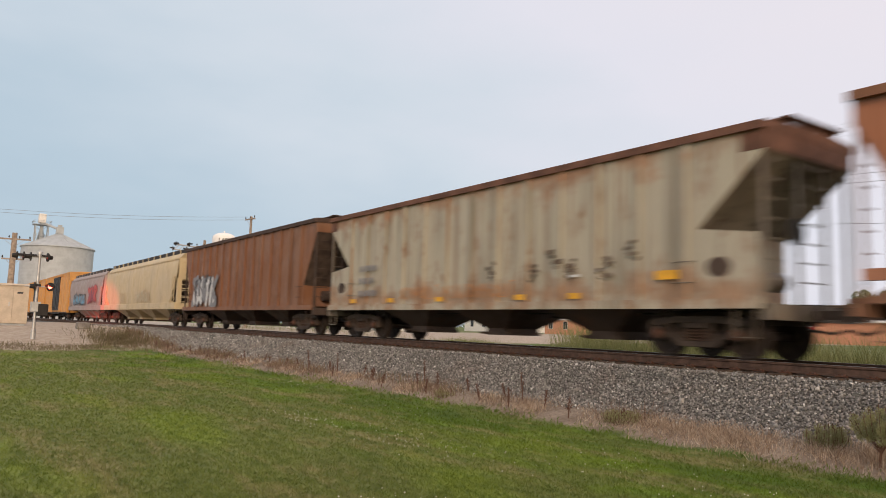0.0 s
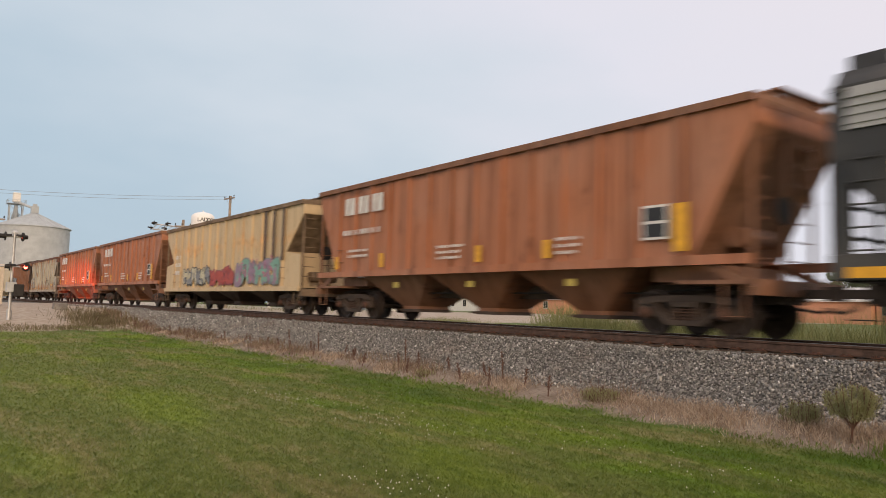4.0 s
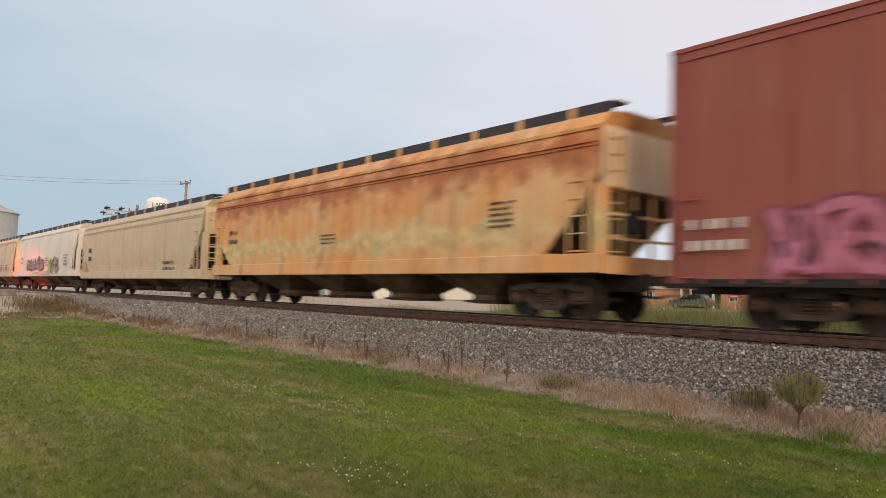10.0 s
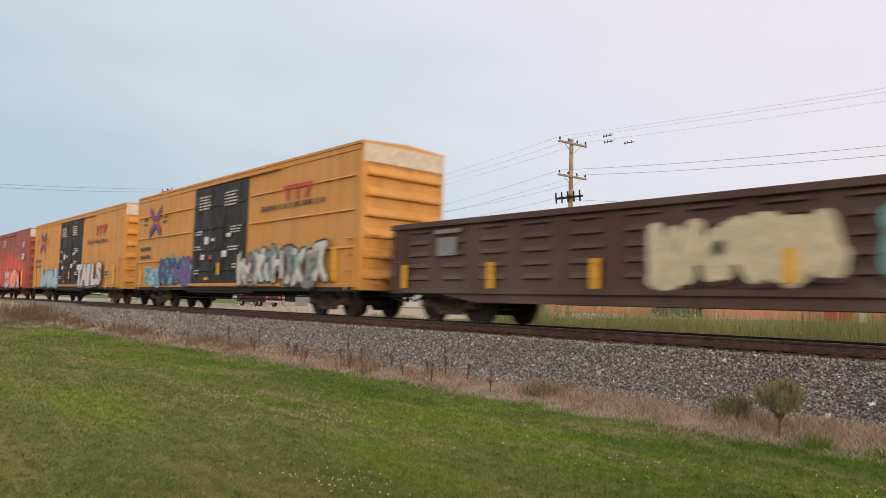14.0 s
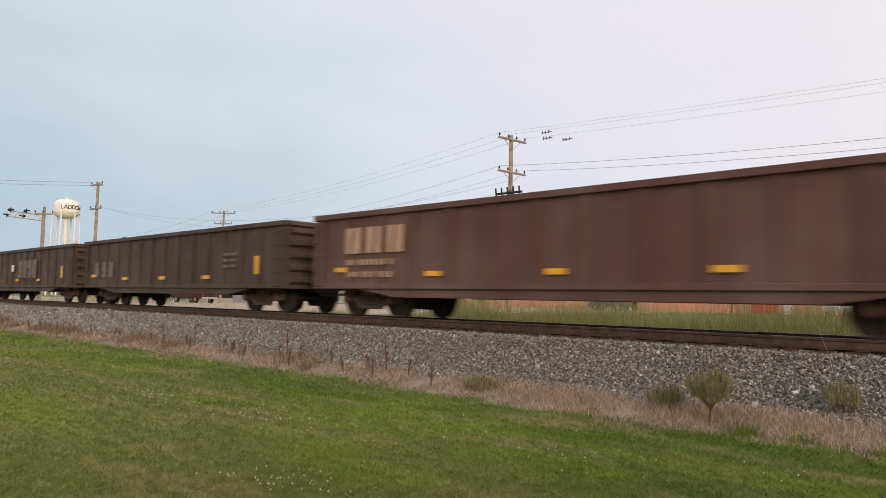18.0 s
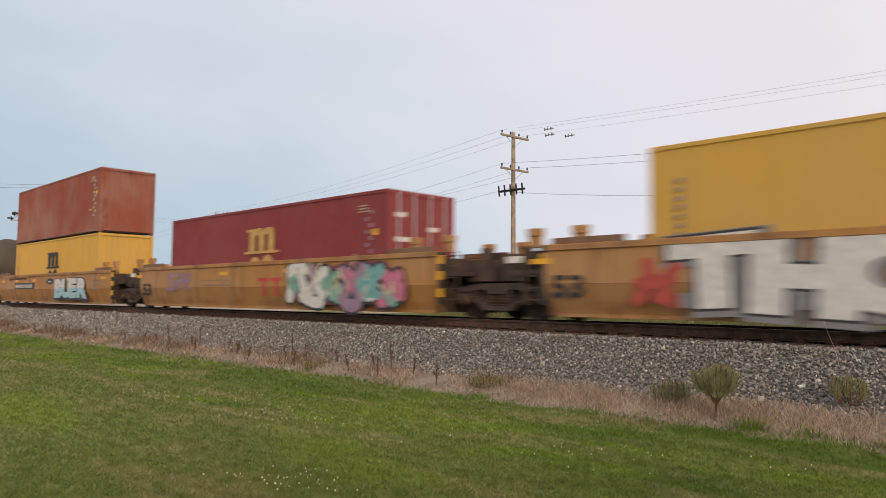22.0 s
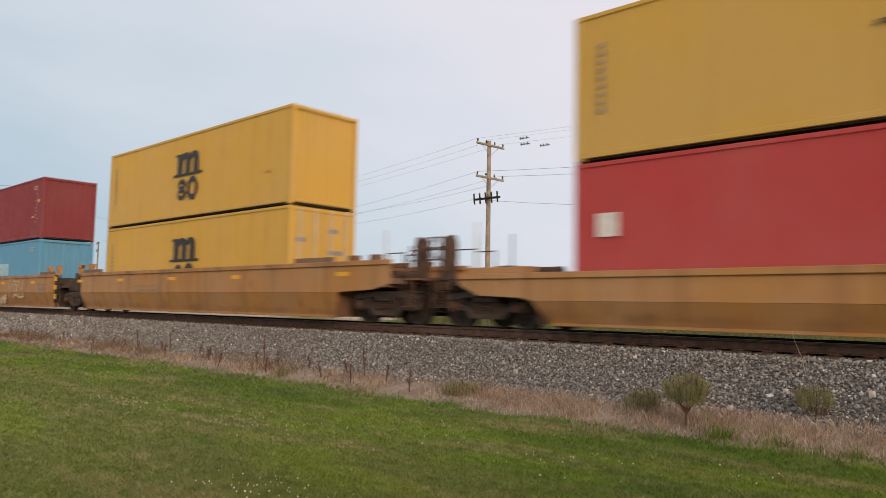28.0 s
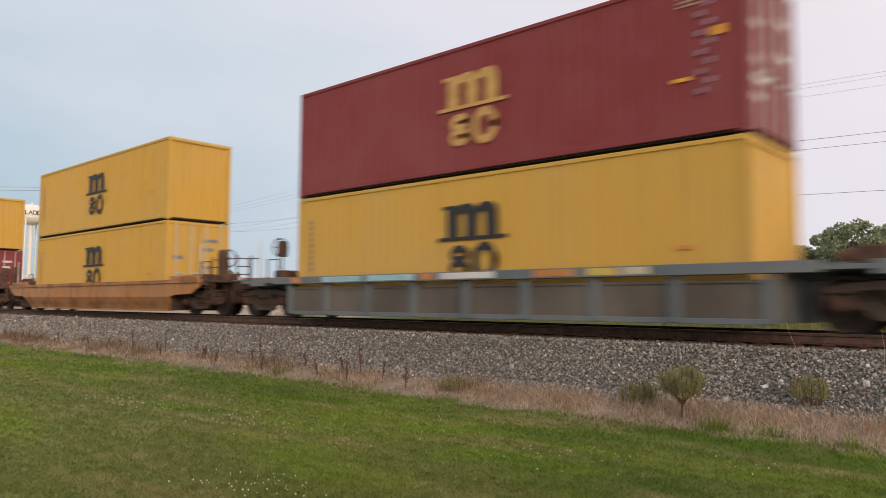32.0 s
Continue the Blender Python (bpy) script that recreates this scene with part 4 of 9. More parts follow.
            for y in (-w + 0.03, w - 0.09):
                part("end_strut", Mesh().prism([(e - way * 0.1, deck - 0.07), (e - way * 0.5, deck - 0.07), (e - way * (inset + 0.1), sill), (e - way * (inset - 0.2), sill)], "y", y, y + 0.06), end_mat, car)
        for y in (-w + 0.06, -0.35, 0.62, w - 0.06):
            part("end_post", Mesh().box(x - 0.035, x + 0.035, y - 0.035, y + 0.035, deck - 0.1, top - 0.35), end_mat, car)
        for y0, y1 in ((-w + 0.1, -0.95), (-0.35, 0.62)):
            for k in range(7):
                z = 1.45 + 0.36 * k
                part("rung", Mesh().cyl((x + way * 0.05, y0, z), (x + way * 0.05, y1, z), 0.014, 5), end_mat, car)
        part("air_reservoir", Mesh().cyl((e - way * 0.85, -0.75, sill + 0.42), (e - way * 0.85, 0.35, sill + 0.42), 0.20, 14), end_mat, car)
        part("end_beam", Mesh().box(*sorted((e + way * 0.10, e - way * 0.10)), -w, w, deck - 0.34, deck - 0.06), end_mat, car)
        part("stirrup", Mesh().pipe([(e - way * 0.2, -w, deck - 0.1), (e - way * 0.2, -w, 0.42), (e - way * 0.62, -w, 0.42), (e - way * 0.62, -w, deck - 0.1)], 0.018, 5), end_mat, car)
        if skirt:
            for s in (-1,):
                panel = part("end_skirt", Mesh().prism([(e - way * 0.12, sill), (e - way * (inset + 0.02), sill), (e - way * (inset + 0.02), cut), (e - way * 0.16, cut - 0.16)], "y", *sorted((s * w, s * (w - 0.02)))), mat, car, "lower side sheet under the slope")
                if skirt == "holed":
                    # solid dark oval on the sheet stands for the shaded hole
                    part("panel_opening", Mesh().prism([(e - way * (0.95 + 0.26 * math.cos(a * math.pi / 8)), sill + 0.62 + 0.19 * math.sin(a * math.pi / 8)) for a in range(16)], "y", *sorted((s * (w - 0.01), s * (w + 0.004)))), GRIME_SHADE, panel, "dark oval plate in place of a hole")
        for z in (sill + 0.35, sill + 0.75):
            part("grab_iron", Mesh().pipe([(e - way * (inset + 0.1), -w - 0.01, z), (e - way * (inset + 0.1), -w - 0.07, z), (e - way * (inset + 0.5), -w - 0.07, z), (e - way * (inset + 0.5), -w - 0.01, z)], 0.014, 5), end_mat, car)
        coupler(car, e, way)
    m = Mesh().cyl((L - 0.02, -0.55, 2.35), (L + 0.03, -0.55, 2.35), 0.26, 18)
    part("brake_wheel", m, DARK, car)
    bogie(car, 1.75)
    bogie(car, L - 1.75)
    return car


def smooth_hopper(o, length, mat, label, sill_mat=None, hatch=DARK, bracket=None, sill=1.03, eave=4.07, hopper_mat=None, bays=4, end_mat=None, beads=False):
    """A covered hopper with bulging plain sides, a long roof hatch and triangular end openings."""
    car = rolling("covered_hopper", label, "hopper car", o)
    L = length
    sill_mat, hopper_mat, bracket = sill_mat or mat, hopper_mat or mat, bracket or mat
    half = [(-1.50, sill + 0.02), (-1.56, 1.6), (-1.60, 2.2), (-1.60, 3.0), (-1.57, 3.6), (-1.50, eave), (-1.24, eave + 0.36), (-0.6, eave + 0.46)]
    line = half + [(-y, z) for y, z in half[::-1]]

    def back(z):
        return 2.05 * max(0.0, (2.75 - z) / (2.75 - sill)) + 0.02
    rings = [[(back(z), y, z) for y, z in line], [(2.2, y, z) for y, z in line]] + [[(L * k / 6, y, z) for y, z in line] for k in range(1, 6)] + \
            [[(L - 2.2, y, z) for y, z in line], [(L - back(z), y, z) for y, z in line]]
    part("body", Mesh().loft(rings), mat, car, smooth=50)
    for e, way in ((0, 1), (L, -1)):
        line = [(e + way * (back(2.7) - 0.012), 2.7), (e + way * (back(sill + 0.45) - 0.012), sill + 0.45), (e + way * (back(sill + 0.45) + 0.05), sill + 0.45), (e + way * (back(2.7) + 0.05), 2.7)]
        # dark sheet for the recess: grime and painted shade together
        part("slope_sheet", Mesh().prism(line, "y", -1.46, 1.46), GRIME_SHADE, car, "grimy dark sloping end sheet, shade painted in")
    m = Mesh()
    for s in (-1, 1):
        m.box(0.02, L - 0.02, *sorted((s * 1.50, s * 1.63)), sill, sill + 0.40)
    part("side_sill", m, sill_mat, car, bevel=0.015)
    m = Mesh()
    m.box(0.02, L - 0.02, -1.55, -1.46, eave - 0.03, eave + 0.05).box(0.02, L - 0.02, 1.46, 1.55, eave - 0.03, eave + 0.05)
    part("eave_rail", m, mat, car)
    for z in ((eave - 0.30, eave - 0.38) if beads else ()):
        part("side_bead", Mesh().box(0.1, L - 0.1, -1.60, -1.53, z - 0.007, z + 0.007), mat, car)
    part("roof_hatch", Mesh().box(0.9, L - 0.9, -0.55, 0.55, eave + 0.36, eave + 0.62), hatch, car, "long dark roof hatch")
    for y in (-1.12, 0.78):
        part("running_board", Mesh().box(0.15, L + 0.08, y, y + 0.34, eave + 0.56, eave + 0.60), hatch, car, "steel roof walkway")
    part("board_skirt", Mesh().box(0.15, L - 0.05, -1.16, -1.121, eave + 0.36, eave + 0.62), hatch, car)
    count = int(L / 1.55)
    for i in range(count):
        x = 0.9 + (L - 2.0) * i / (count - 1)
        part("roof_bracket", Mesh().box(x - 0.075, x + 0.075, -1.20, -1.165, eave + 0.30, eave + 0.60), bracket, car)
    span = (L - 5.2) / bays
    for b in range(bays):
        cx = 2.6 + span * (b + 0.5)
        hw = span * 0.40
        rings = []
        for z, fx, fy in ((sill + 0.02, hw, 1.25), (0.50, 0.40, 0.62), (0.38, 0.40, 0.62)):
            rings.append([(cx - fx, -fy, z), (cx + fx, -fy, z), (cx + fx, fy, z), (cx - fx, fy, z)])
        part("hopper_bay", Mesh().loft(rings), hopper_mat, car)
        part("discharge_gate", Mesh().box(cx - 0.5, cx + 0.5, -0.6, 0.6, 0.28, 0.38).cyl((cx - 0.52, -0.8, 0.33), (cx - 0.52, 0.8, 0.33), 0.03, 8), RUST, car)
    for a, b in ((-0.1, 2.9), (L - 2.9, L + 0.1)):
        part("centre_sill", Mesh().box(a, b, -0.16, 0.16, 0.70, 1.03), BOGIE, car)
    part("brake_pipe", Mesh().pipe([(1.4, 0.4, 0.98), (2.9, 0.4, 0.90), (L - 2.9, 0.4, 0.90), (L - 1.4, 0.4, 0.98)], 0.022, 5), DARK, car)
    for e, way in ((0, -1), (L, 1)):
        for y in (-1.40, 1.40):
            part("end_post", Mesh().box(*sorted((e, e - way * 0.26)), y - 0.12, y + 0.12, sill, 2.85), mat, car)
        part("end_beam", Mesh().box(*sorted((e - way * 0.02, e - way * 0.14)), -1.5, 1.5, sill, sill + 0.38), mat, car)
        for z in (1.75, 2.25):
            part("end_rail", Mesh().box(*sorted((e - way * 0.05, e - way * 0.11)), -1.3, 1.3, z - 0.03, z + 0.03), mat, car)
        for y in (-0.32, 0.32):
            part("end_stile", Mesh().box(*sorted((e - way * 0.05, e - way * 0.11)), y - 0.03, y + 0.03, sill, 2.85), mat, car)
        part("air_reservoir", Mesh().cyl((e - way * 1.1, -0.5, sill + 0.32), (e - way * 1.1, 0.6, sill + 0.32), 0.19, 14), DARK, car)
        part("stirrup", Mesh().pipe([(e - way * 0.25, -1.55, sill), (e - way * 0.25, -1.55, 0.42), (e - way * 0.68, -1.55, 0.42), (e - way * 0.68, -1.55, sill)], 0.02, 5), DARK, car)
        part("end_platform", Mesh().box(*sorted((e - way * 0.14, e - way * 2.2)), -1.45, 1.45, sill - 0.02, sill + 0.04), DARK, car)
        part("end_sheet", Mesh().box(*sorted((e + way * 0.012, e - way * 0.03)), -1.50, 1.50, 2.78, eave + 0.04), end_mat or mat, car, "pale plain end sheet" if end_mat else "")
        ladder(car, e - way * 0.55, -1.63, sill + 0.45, 2.9, 0.45, mat, rungs=5)
        ladder(car, e + way * 0.03, -1.1, sill + 0.45, eave - 0.2, 0.42, mat, "y", 8)
        coupler(car, e, way)
    part("brake_wheel", Mesh().cyl((L + 0.03, -0.5, 2.1), (L + 0.07, -0.5, 2.1), 0.25, 18), DARK, car)
    bogie(car, 1.85)
    bogie(car, L - 1.85)
    return car


def boxcar(o, length, mat, label, door=(7.0, 11.8), door_mat=None, top=5.15, bottom=0.80, seams="posts", top_band=None, roof_mat=None, end_dark=None):
    car = rolling("boxcar", label, "boxcar", o)
    L, w = length, 1.50
    part("body", Mesh().box(0.05, L - 0.05, -w, w, bottom, top - 0.06), mat, car, bevel=0.02)
    part("roof", Mesh().prism([(-w - 0.06, top - 0.10), (-w - 0.06, top - 0.02), (0, top + 0.07), (w + 0.06, top - 0.02), (w + 0.06, top - 0.10)], "x", 0, L), roof_mat or mat, car)
    m = Mesh()
    m.box(0.05, L - 0.05, -w - 0.03, -w + 0.02, top - 0.26, top - 0.10)
    part("top_chord", m, mat, car)
    d0, d1 = door
    if seams == "posts":
        for i in range(int(L / 1.02)):
            x = 0.3 + i * 1.02
            if x < d0 - 0.15 or (d1 + 0.15 < x < L - 0.2):
                part("side_post", Mesh().box(x - 0.035, x + 0.035, -w - 0.03, -w + 0.01, bottom, top - 0.26), mat, car)
    else:
        for a, b in ((0.25, d0 - 0.25), (d1 + 0.3, L - 0.25)):
            for z in (2.05, 3.15, 4.15):
                n = 6
                for i in range(n):
                    xa, xb = a + (b - a) * i / n, a + (b - a) * (i + 0.9) / n
                    part("side_bead", Mesh().prism([(-w - 0.075, z - 0.03), (-w + 0.01, z + 0.05), (-w + 0.01, z - 0.04)], "x", xa, xb), mat, car)
    dm = door_mat or mat
    mid = (d0 + d1) / 2
    for a, b in ((d0, mid - 0.012), (mid + 0.012, d1)):
        leaf = part("door", Mesh().box(a, b, -w - 0.07, -w + 0.01, bottom + 0.25, top - 0.30), dm, car, bevel=0.015)
        for z in (1.55, 2.35, 3.2, 4.05):
            part("door_beam", Mesh().box(a + 0.08, b - 0.08, -w - 0.115, -w - 0.065, z - 0.05, z + 0.05), dm, leaf)
        m = Mesh()
        for x in (a + 0.55, b - 0.55):
            m.cyl((x, -w - 0.12, bottom + 0.35), (x, -w - 0.12, top - 0.4), 0.025, 8)
        part("lock_bar", m, dm, leaf)
    part("door_track", Mesh().box(d0 - 0.2, d1 + 2.6, -w - 0.13, -w + 0.01, bottom + 0.12, bottom + 0.22), mat, car)
    part("door_track", Mesh().box(d0 - 0.1, d1 + 2.4, -w - 0.13, -w + 0.01, top - 0.29, top - 0.21), mat, car)
    for s in (-1, 1):
        part("side_sill", Mesh().box(0.1, L - 0.1, *sorted((s * (w - 0.1), s * (w + 0.02))), bottom - 0.05, bottom + 0.08), DARK, car)
    part("centre_sill", Mesh().box(-0.3, L + 0.3, -0.3, 0.3, 0.64, 0.95), DARK, car)
    part("door_sill", Mesh().box(d0 - 0.6, d1 + 0.6, -w + 0.02, -w + 0.12, bottom - 0.13, bottom - 0.052), DARK, car)
    for y, z in ((-1.15, 0.47), (-0.5, 0.60)):
        part("brake_pipe", Mesh().pipe([(4.0, y, 0.72), (4.6, y, z), (L - 4.6, y, z), (L - 4.0, y, 0.72)], 0.025), DARK, car)
    part("air_tank", Mesh().cyl((5.2, 0.45, 0.62), (6.3, 0.45, 0.62), 0.2, 12), DARK, car)
    for e, way in ((0, -1), (L, 1)):
        for i in range(6):
            z = bottom + 0.45 + i * 0.60
            m = Mesh()
            m.prism([(e - way * 0.05, z - 0.13), (e + way * 0.08, z - 0.11), (e + way * 0.095, z - 0.05), (e + way * 0.02, z + 0.12), (e - way * 0.05, z + 0.17)], "y", -w + 0.12, w - 0.12)
            part("end_rib", m, mat, car)
        if top_band:
            part("end_band", Mesh().box(*sorted((e - way * 0.06, e + way * 0.012)), -w, w, top - 0.62, top - 0.08), top_band, car, "pale top panel")
        for y0, y1 in ((-w - 0.03, -w + 0.12), (w - 0.12, w + 0.03)):
            part("corner_post", Mesh().box(*sorted((e, e - way * 0.12)), y0, y1, bottom, top - 0.1), mat, car)
        ladder(car, e - way * 0.42, -w - 0.06, bottom + 0.1, bottom + 1.5, 0.45, mat, rungs=4)
        ladder(car, e + way * 0.12, -w + 0.4, bottom + 0.2, bottom + 1.6, 0.42, mat, "y", 4)
        m = Mesh().pipe([(e - way * 0.2, -w, bottom), (e - way * 0.2, -w, 0.38), (e - way * 0.65, -w, 0.38), (e - way * 0.65, -w, bottom)], 0.02)
        part("stirrup", m, DARK, car)
        coupler(car, e, way)
    bogie(car, 2.35)
    bogie(car, L - 2.35)
    return car


def gondola(o, length, mat, label, top=2.58, bottom=0.72, louvre=False, ribs=16, belly=0.52):
    car = rolling("gondola", label, "gondola car", o)
    L, w = length, 1.47
    for s in (-1, 1):
        line = [(0.03, top), (0.03, bottom), (1.9, bottom), (3.3, belly), (L - 3.3, belly), (L - 1.9, bottom), (L - 0.03, bottom), (L - 0.03, top)]
        part("side_wall", Mesh().prism(line, "y", *sorted((s * w, s * (w - 0.03)))), mat, car)
    for x in (0.03, L - 0.06):
        part("end_wall", Mesh().box(x, x + 0.03, -w + 0.03, w - 0.03, bottom, top), mat, car)
    part("floor", Mesh().box(0.06, L - 0.06, -w + 0.03, w - 0.03, 1.0, 1.06), RUST, car)
    for s in (-1, 1):
        part("top_chord", Mesh().box(0, L, *sorted((s * (w - 0.05), s * (w + 0.10))), top - 0.02, top + 0.12), mat, car, bevel=0.01)
        part("bottom_chord", Mesh().box(0.05, L - 0.05, *sorted((s * w, s * (w + 0.07))), bottom, bottom + 0.12), mat, car, bevel=0.01)
    for x in (0, L):
        part("end_chord", Mesh().box(x - 0.08, x + 0.08, -w, w, top - 0.02, top + 0.115), mat, car, bevel=0.01)
    if louvre:
        cols = 11
        for i in range(cols):
            x0 = 0.5 + (L - 1.0) * i / cols
            part("side_post", Mesh().box(x0 - 0.07, x0 + 0.07, -w - 0.04, -w + 0.01, bottom + 0.02, top), mat, car)
            for k in range(5):
                z = bottom + 0.35 + k * 0.30
                part("louvre", Mesh().prism([(-w - 0.07, z), (-w + 0.005, z + 0.12), (-w + 0.005, z - 0.03)], "x", x0 + 0.30, x0 + (L - 1.0) / cols - 0.30), mat, car)
    else:
        for i in range(ribs):
            x = 0.35 + (L - 0.7) * i / (ribs - 1)
            part("side_post", Mesh().box(x - 0.06, x + 0.06, -w - 0.06, -w + 0.01, bottom + 0.02, top), mat, car)
    for e, way in ((0, -1), (L, 1)):
        for i in range(5):
            z = bottom + 0.25 + i * 0.36
            part("end_rib", Mesh().prism([(e - way * 0.03, z - 0.13), (e + way * 0.09, z - 0.05), (e + way * 0.09, z + 0.05), (e - way * 0.03, z + 0.13)], "y", -w + 0.08, w - 0.08), mat, car)
        ladder(car, e - way * 0.3, -w - 0.11, bottom + 0.1, top - 0.2, 0.4, mat, rungs=5)
        coupler(car, e, way)
    part("centre_sill", Mesh().box(-0.2, L + 0.2, -0.25, 0.25, 0.62, 1.0), DARK, car)
    bogie(car, 1.9)
    bogie(car, L - 1.9)
    return car


def tank_car(o, length, mat, label):
    car = rolling("tank_car", label, "tank car", o)
    L, r, zc, n = length, 1.56, 2.44, 40
    def circ(x, rr):
        return [(x, rr * math.cos(2 * math.pi * i / n), zc + rr * math.sin(2 * math.pi * i / n)) for i in range(n)]
    rings = [circ(0.02, 0.02)]
    for k in range(1, 9):
        a = math.pi / 2 * k / 8
        rings.append(circ(0.72 * (1 - math.cos(a)), r * math.sin(a)))
    for k in range(1, 9):
        rings.append(circ(0.72 + (L - 1.44) * k / 9, r))
    for k in range(8, 0, -1):
        a = math.pi / 2 * k / 8
        rings.append(circ(L - 0.72 * (1 - math.cos(a)), r * math.sin(a)))
    rings.append(circ(L - 0.02, 0.02))
    part("tank_shell", Mesh().loft(rings), mat, car, smooth=40)
    for x in (2.0, L * 0.5, L - 2.0):
        m = Mesh()
        m.loft([[(x - 0.02 + dx, (r + 0.008) * math.cos(2 * math.pi * i / n), zc + (r + 0.008) * math.sin(2 * math.pi * i / n)) for i in range(n)] for dx in (0, 0.06)], caps=False)
        part("weld_band", m, mat, car)
    c = L * 0.5
    m = Mesh()
    for x in (2.0, L - 2.0):
        m.box(x - 0.5, x + 0.5, -1.3, 1.3, 0.95, 1.5)
    m.box(-0.5, 3.2, -0.25, 0.25, 0.72, 1.1).box(L - 3.2, L + 0.5, -0.25, 0.25, 0.72, 1.1)
    part("saddle", m, DARK, car)
    m = Mesh()
    m.box(c - 2.0, c + 0.25, -0.95, 0.95, zc + r - 0.08, zc + r - 0.03)
    part("platform", m, DARK, car)
    m = Mesh()
    for y in (-0.92, 0.92):
        zb, zt = zc + r - 0.05, zc + r + 0.55
        m.pipe([(c - 1.95, y, zb), (c - 1.95, y, zt), (c - 0.80, y, zt), (c - 0.80, y, zb)], 0.025)
        m.pipe([(c - 0.2, y, zb), (c - 0.2, y, zt + 0.06), (c + 0.35, y, zt), (c + 1.25, y * 0.6, zt - 0.34), (c + 1.25, y * 0.6, zb)], 0.025)
    part("railing", m, DARK, car)
    part("manway", Mesh().cyl((c - 1.0, 0, zc + r - 0.05), (c - 1.0, 0, zc + r + 0.46), 0.33, 18).cyl((c - 1.0, 0, zc + r + 0.46), (c - 1.0, 0, zc + r + 0.52), 0.37, 18), DARK, car)
    part("valve", Mesh().cyl((c + 0.05, 0, zc + r - 0.05), (c + 0.05, 0, zc + r + 0.28), 0.26, 14).cyl((c + 1.3, 0.2, zc + r - 0.05), (c + 1.3, 0.2, zc + r + 0.32), 0.1, 10), DARK, car)
    m = Mesh()
    lx = c - 0.35
    n2 = 18
    for dx in (-0.36, 0.24):
        band = [[(lx + dx + d, (r + 0.02) * math.cos(radians(92 + 145 * k / n2)), zc + (r + 0.02) * math.sin(radians(92 + 145 * k / n2))) for k in range(n2 + 1)] for d in (0.0, 0.12)]
        part("ladder_plate", Mesh().loft(band, closed=False), DARK, car)
    for x in (lx - 0.25, lx + 0.25):
        pts = []
        for k in range(12):
            a = math.radians(90 + 95 * k / 11)
            pts.append((x, (r + 0.12) * math.cos(a) , zc + (r + 0.12) * math.sin(a)))
        pts.append((x, -r - 0.14, 1.2))
        m.pipe(pts, 0.025)
    for k in range(10):
        a = math.radians(100 + 9 * k)
        p = ((r + 0.12) * math.cos(a), zc + (r + 0.12) * math.sin(a))
        m.cyl((lx - 0.25, *p), (lx + 0.25, *p), 0.018, 6)
    part("ladder", m, DARK, car)
    m = Mesh().box(c - 0.55, c - 0.15, -0.9, 0.4, 0.55, 1.25).cyl((c + 3.0, -0.3, 0.9), (c + 4.2, -0.3, 0.9), 0.2, 12).box(c + 3.2, c + 3.3, -0.35, -0.25, 0.9, 1.4).box(c + 3.9, c + 4.0, -0.35, -0.25, 0.9, 1.4)
    part("bottom_outlet", m, DARK, car)
    m = Mesh()
    for y in (-1.42, 1.42):
        m.pipe([(1.2, y, 1.32), (L - 1.2, y, 1.32)], 0.025)
    part("side_rail", m, DARK, car)
    for z, y in ((1.0, -0.55), (0.84, -0.35)):
        part("brake_rod", Mesh().pipe([(2.6, y, z), (c - 0.8, y, z - 0.02), (L - 2.6, y, z + 0.02)], 0.03), DARK, car)
    for e, way in ((0, -1), (L, 1)):
        m = Mesh().box(*sorted((e + way * 0.3, e - way * 1.4)), -1.4, 1.4, 1.02, 1.08)
        for y in (-1.35, -0.75):
            m.cyl((e - way * 0.1, y, 1.05), (e - way * 0.1, y, 2.0), 0.025, 6)
        m.cyl((e - way * 0.1, -1.35, 2.0), (e - way * 0.1, -0.75, 2.0), 0.025, 6)
        part("end_platform", m, RUST, car)
        coupler(car, e + way * 0.45, way)
    bogie(car, 1.9)
    bogie(car, L - 1.9)
    return car


def corrugated(x0, x1, pitch, depth, y, z0, z1, face=-1):
    line, x = [], x0
    n = max(1, round((x1 - x0) / pitch))
    p = (x1 - x0) / n
    for i in range(n):
        a = x0 + i * p
        line += [(a, y), (a + p * 0.30, y), (a + p * 0.42, y - face * depth), (a + p * 0.88, y - face * depth)]
    line.append((x1, y))
    return line


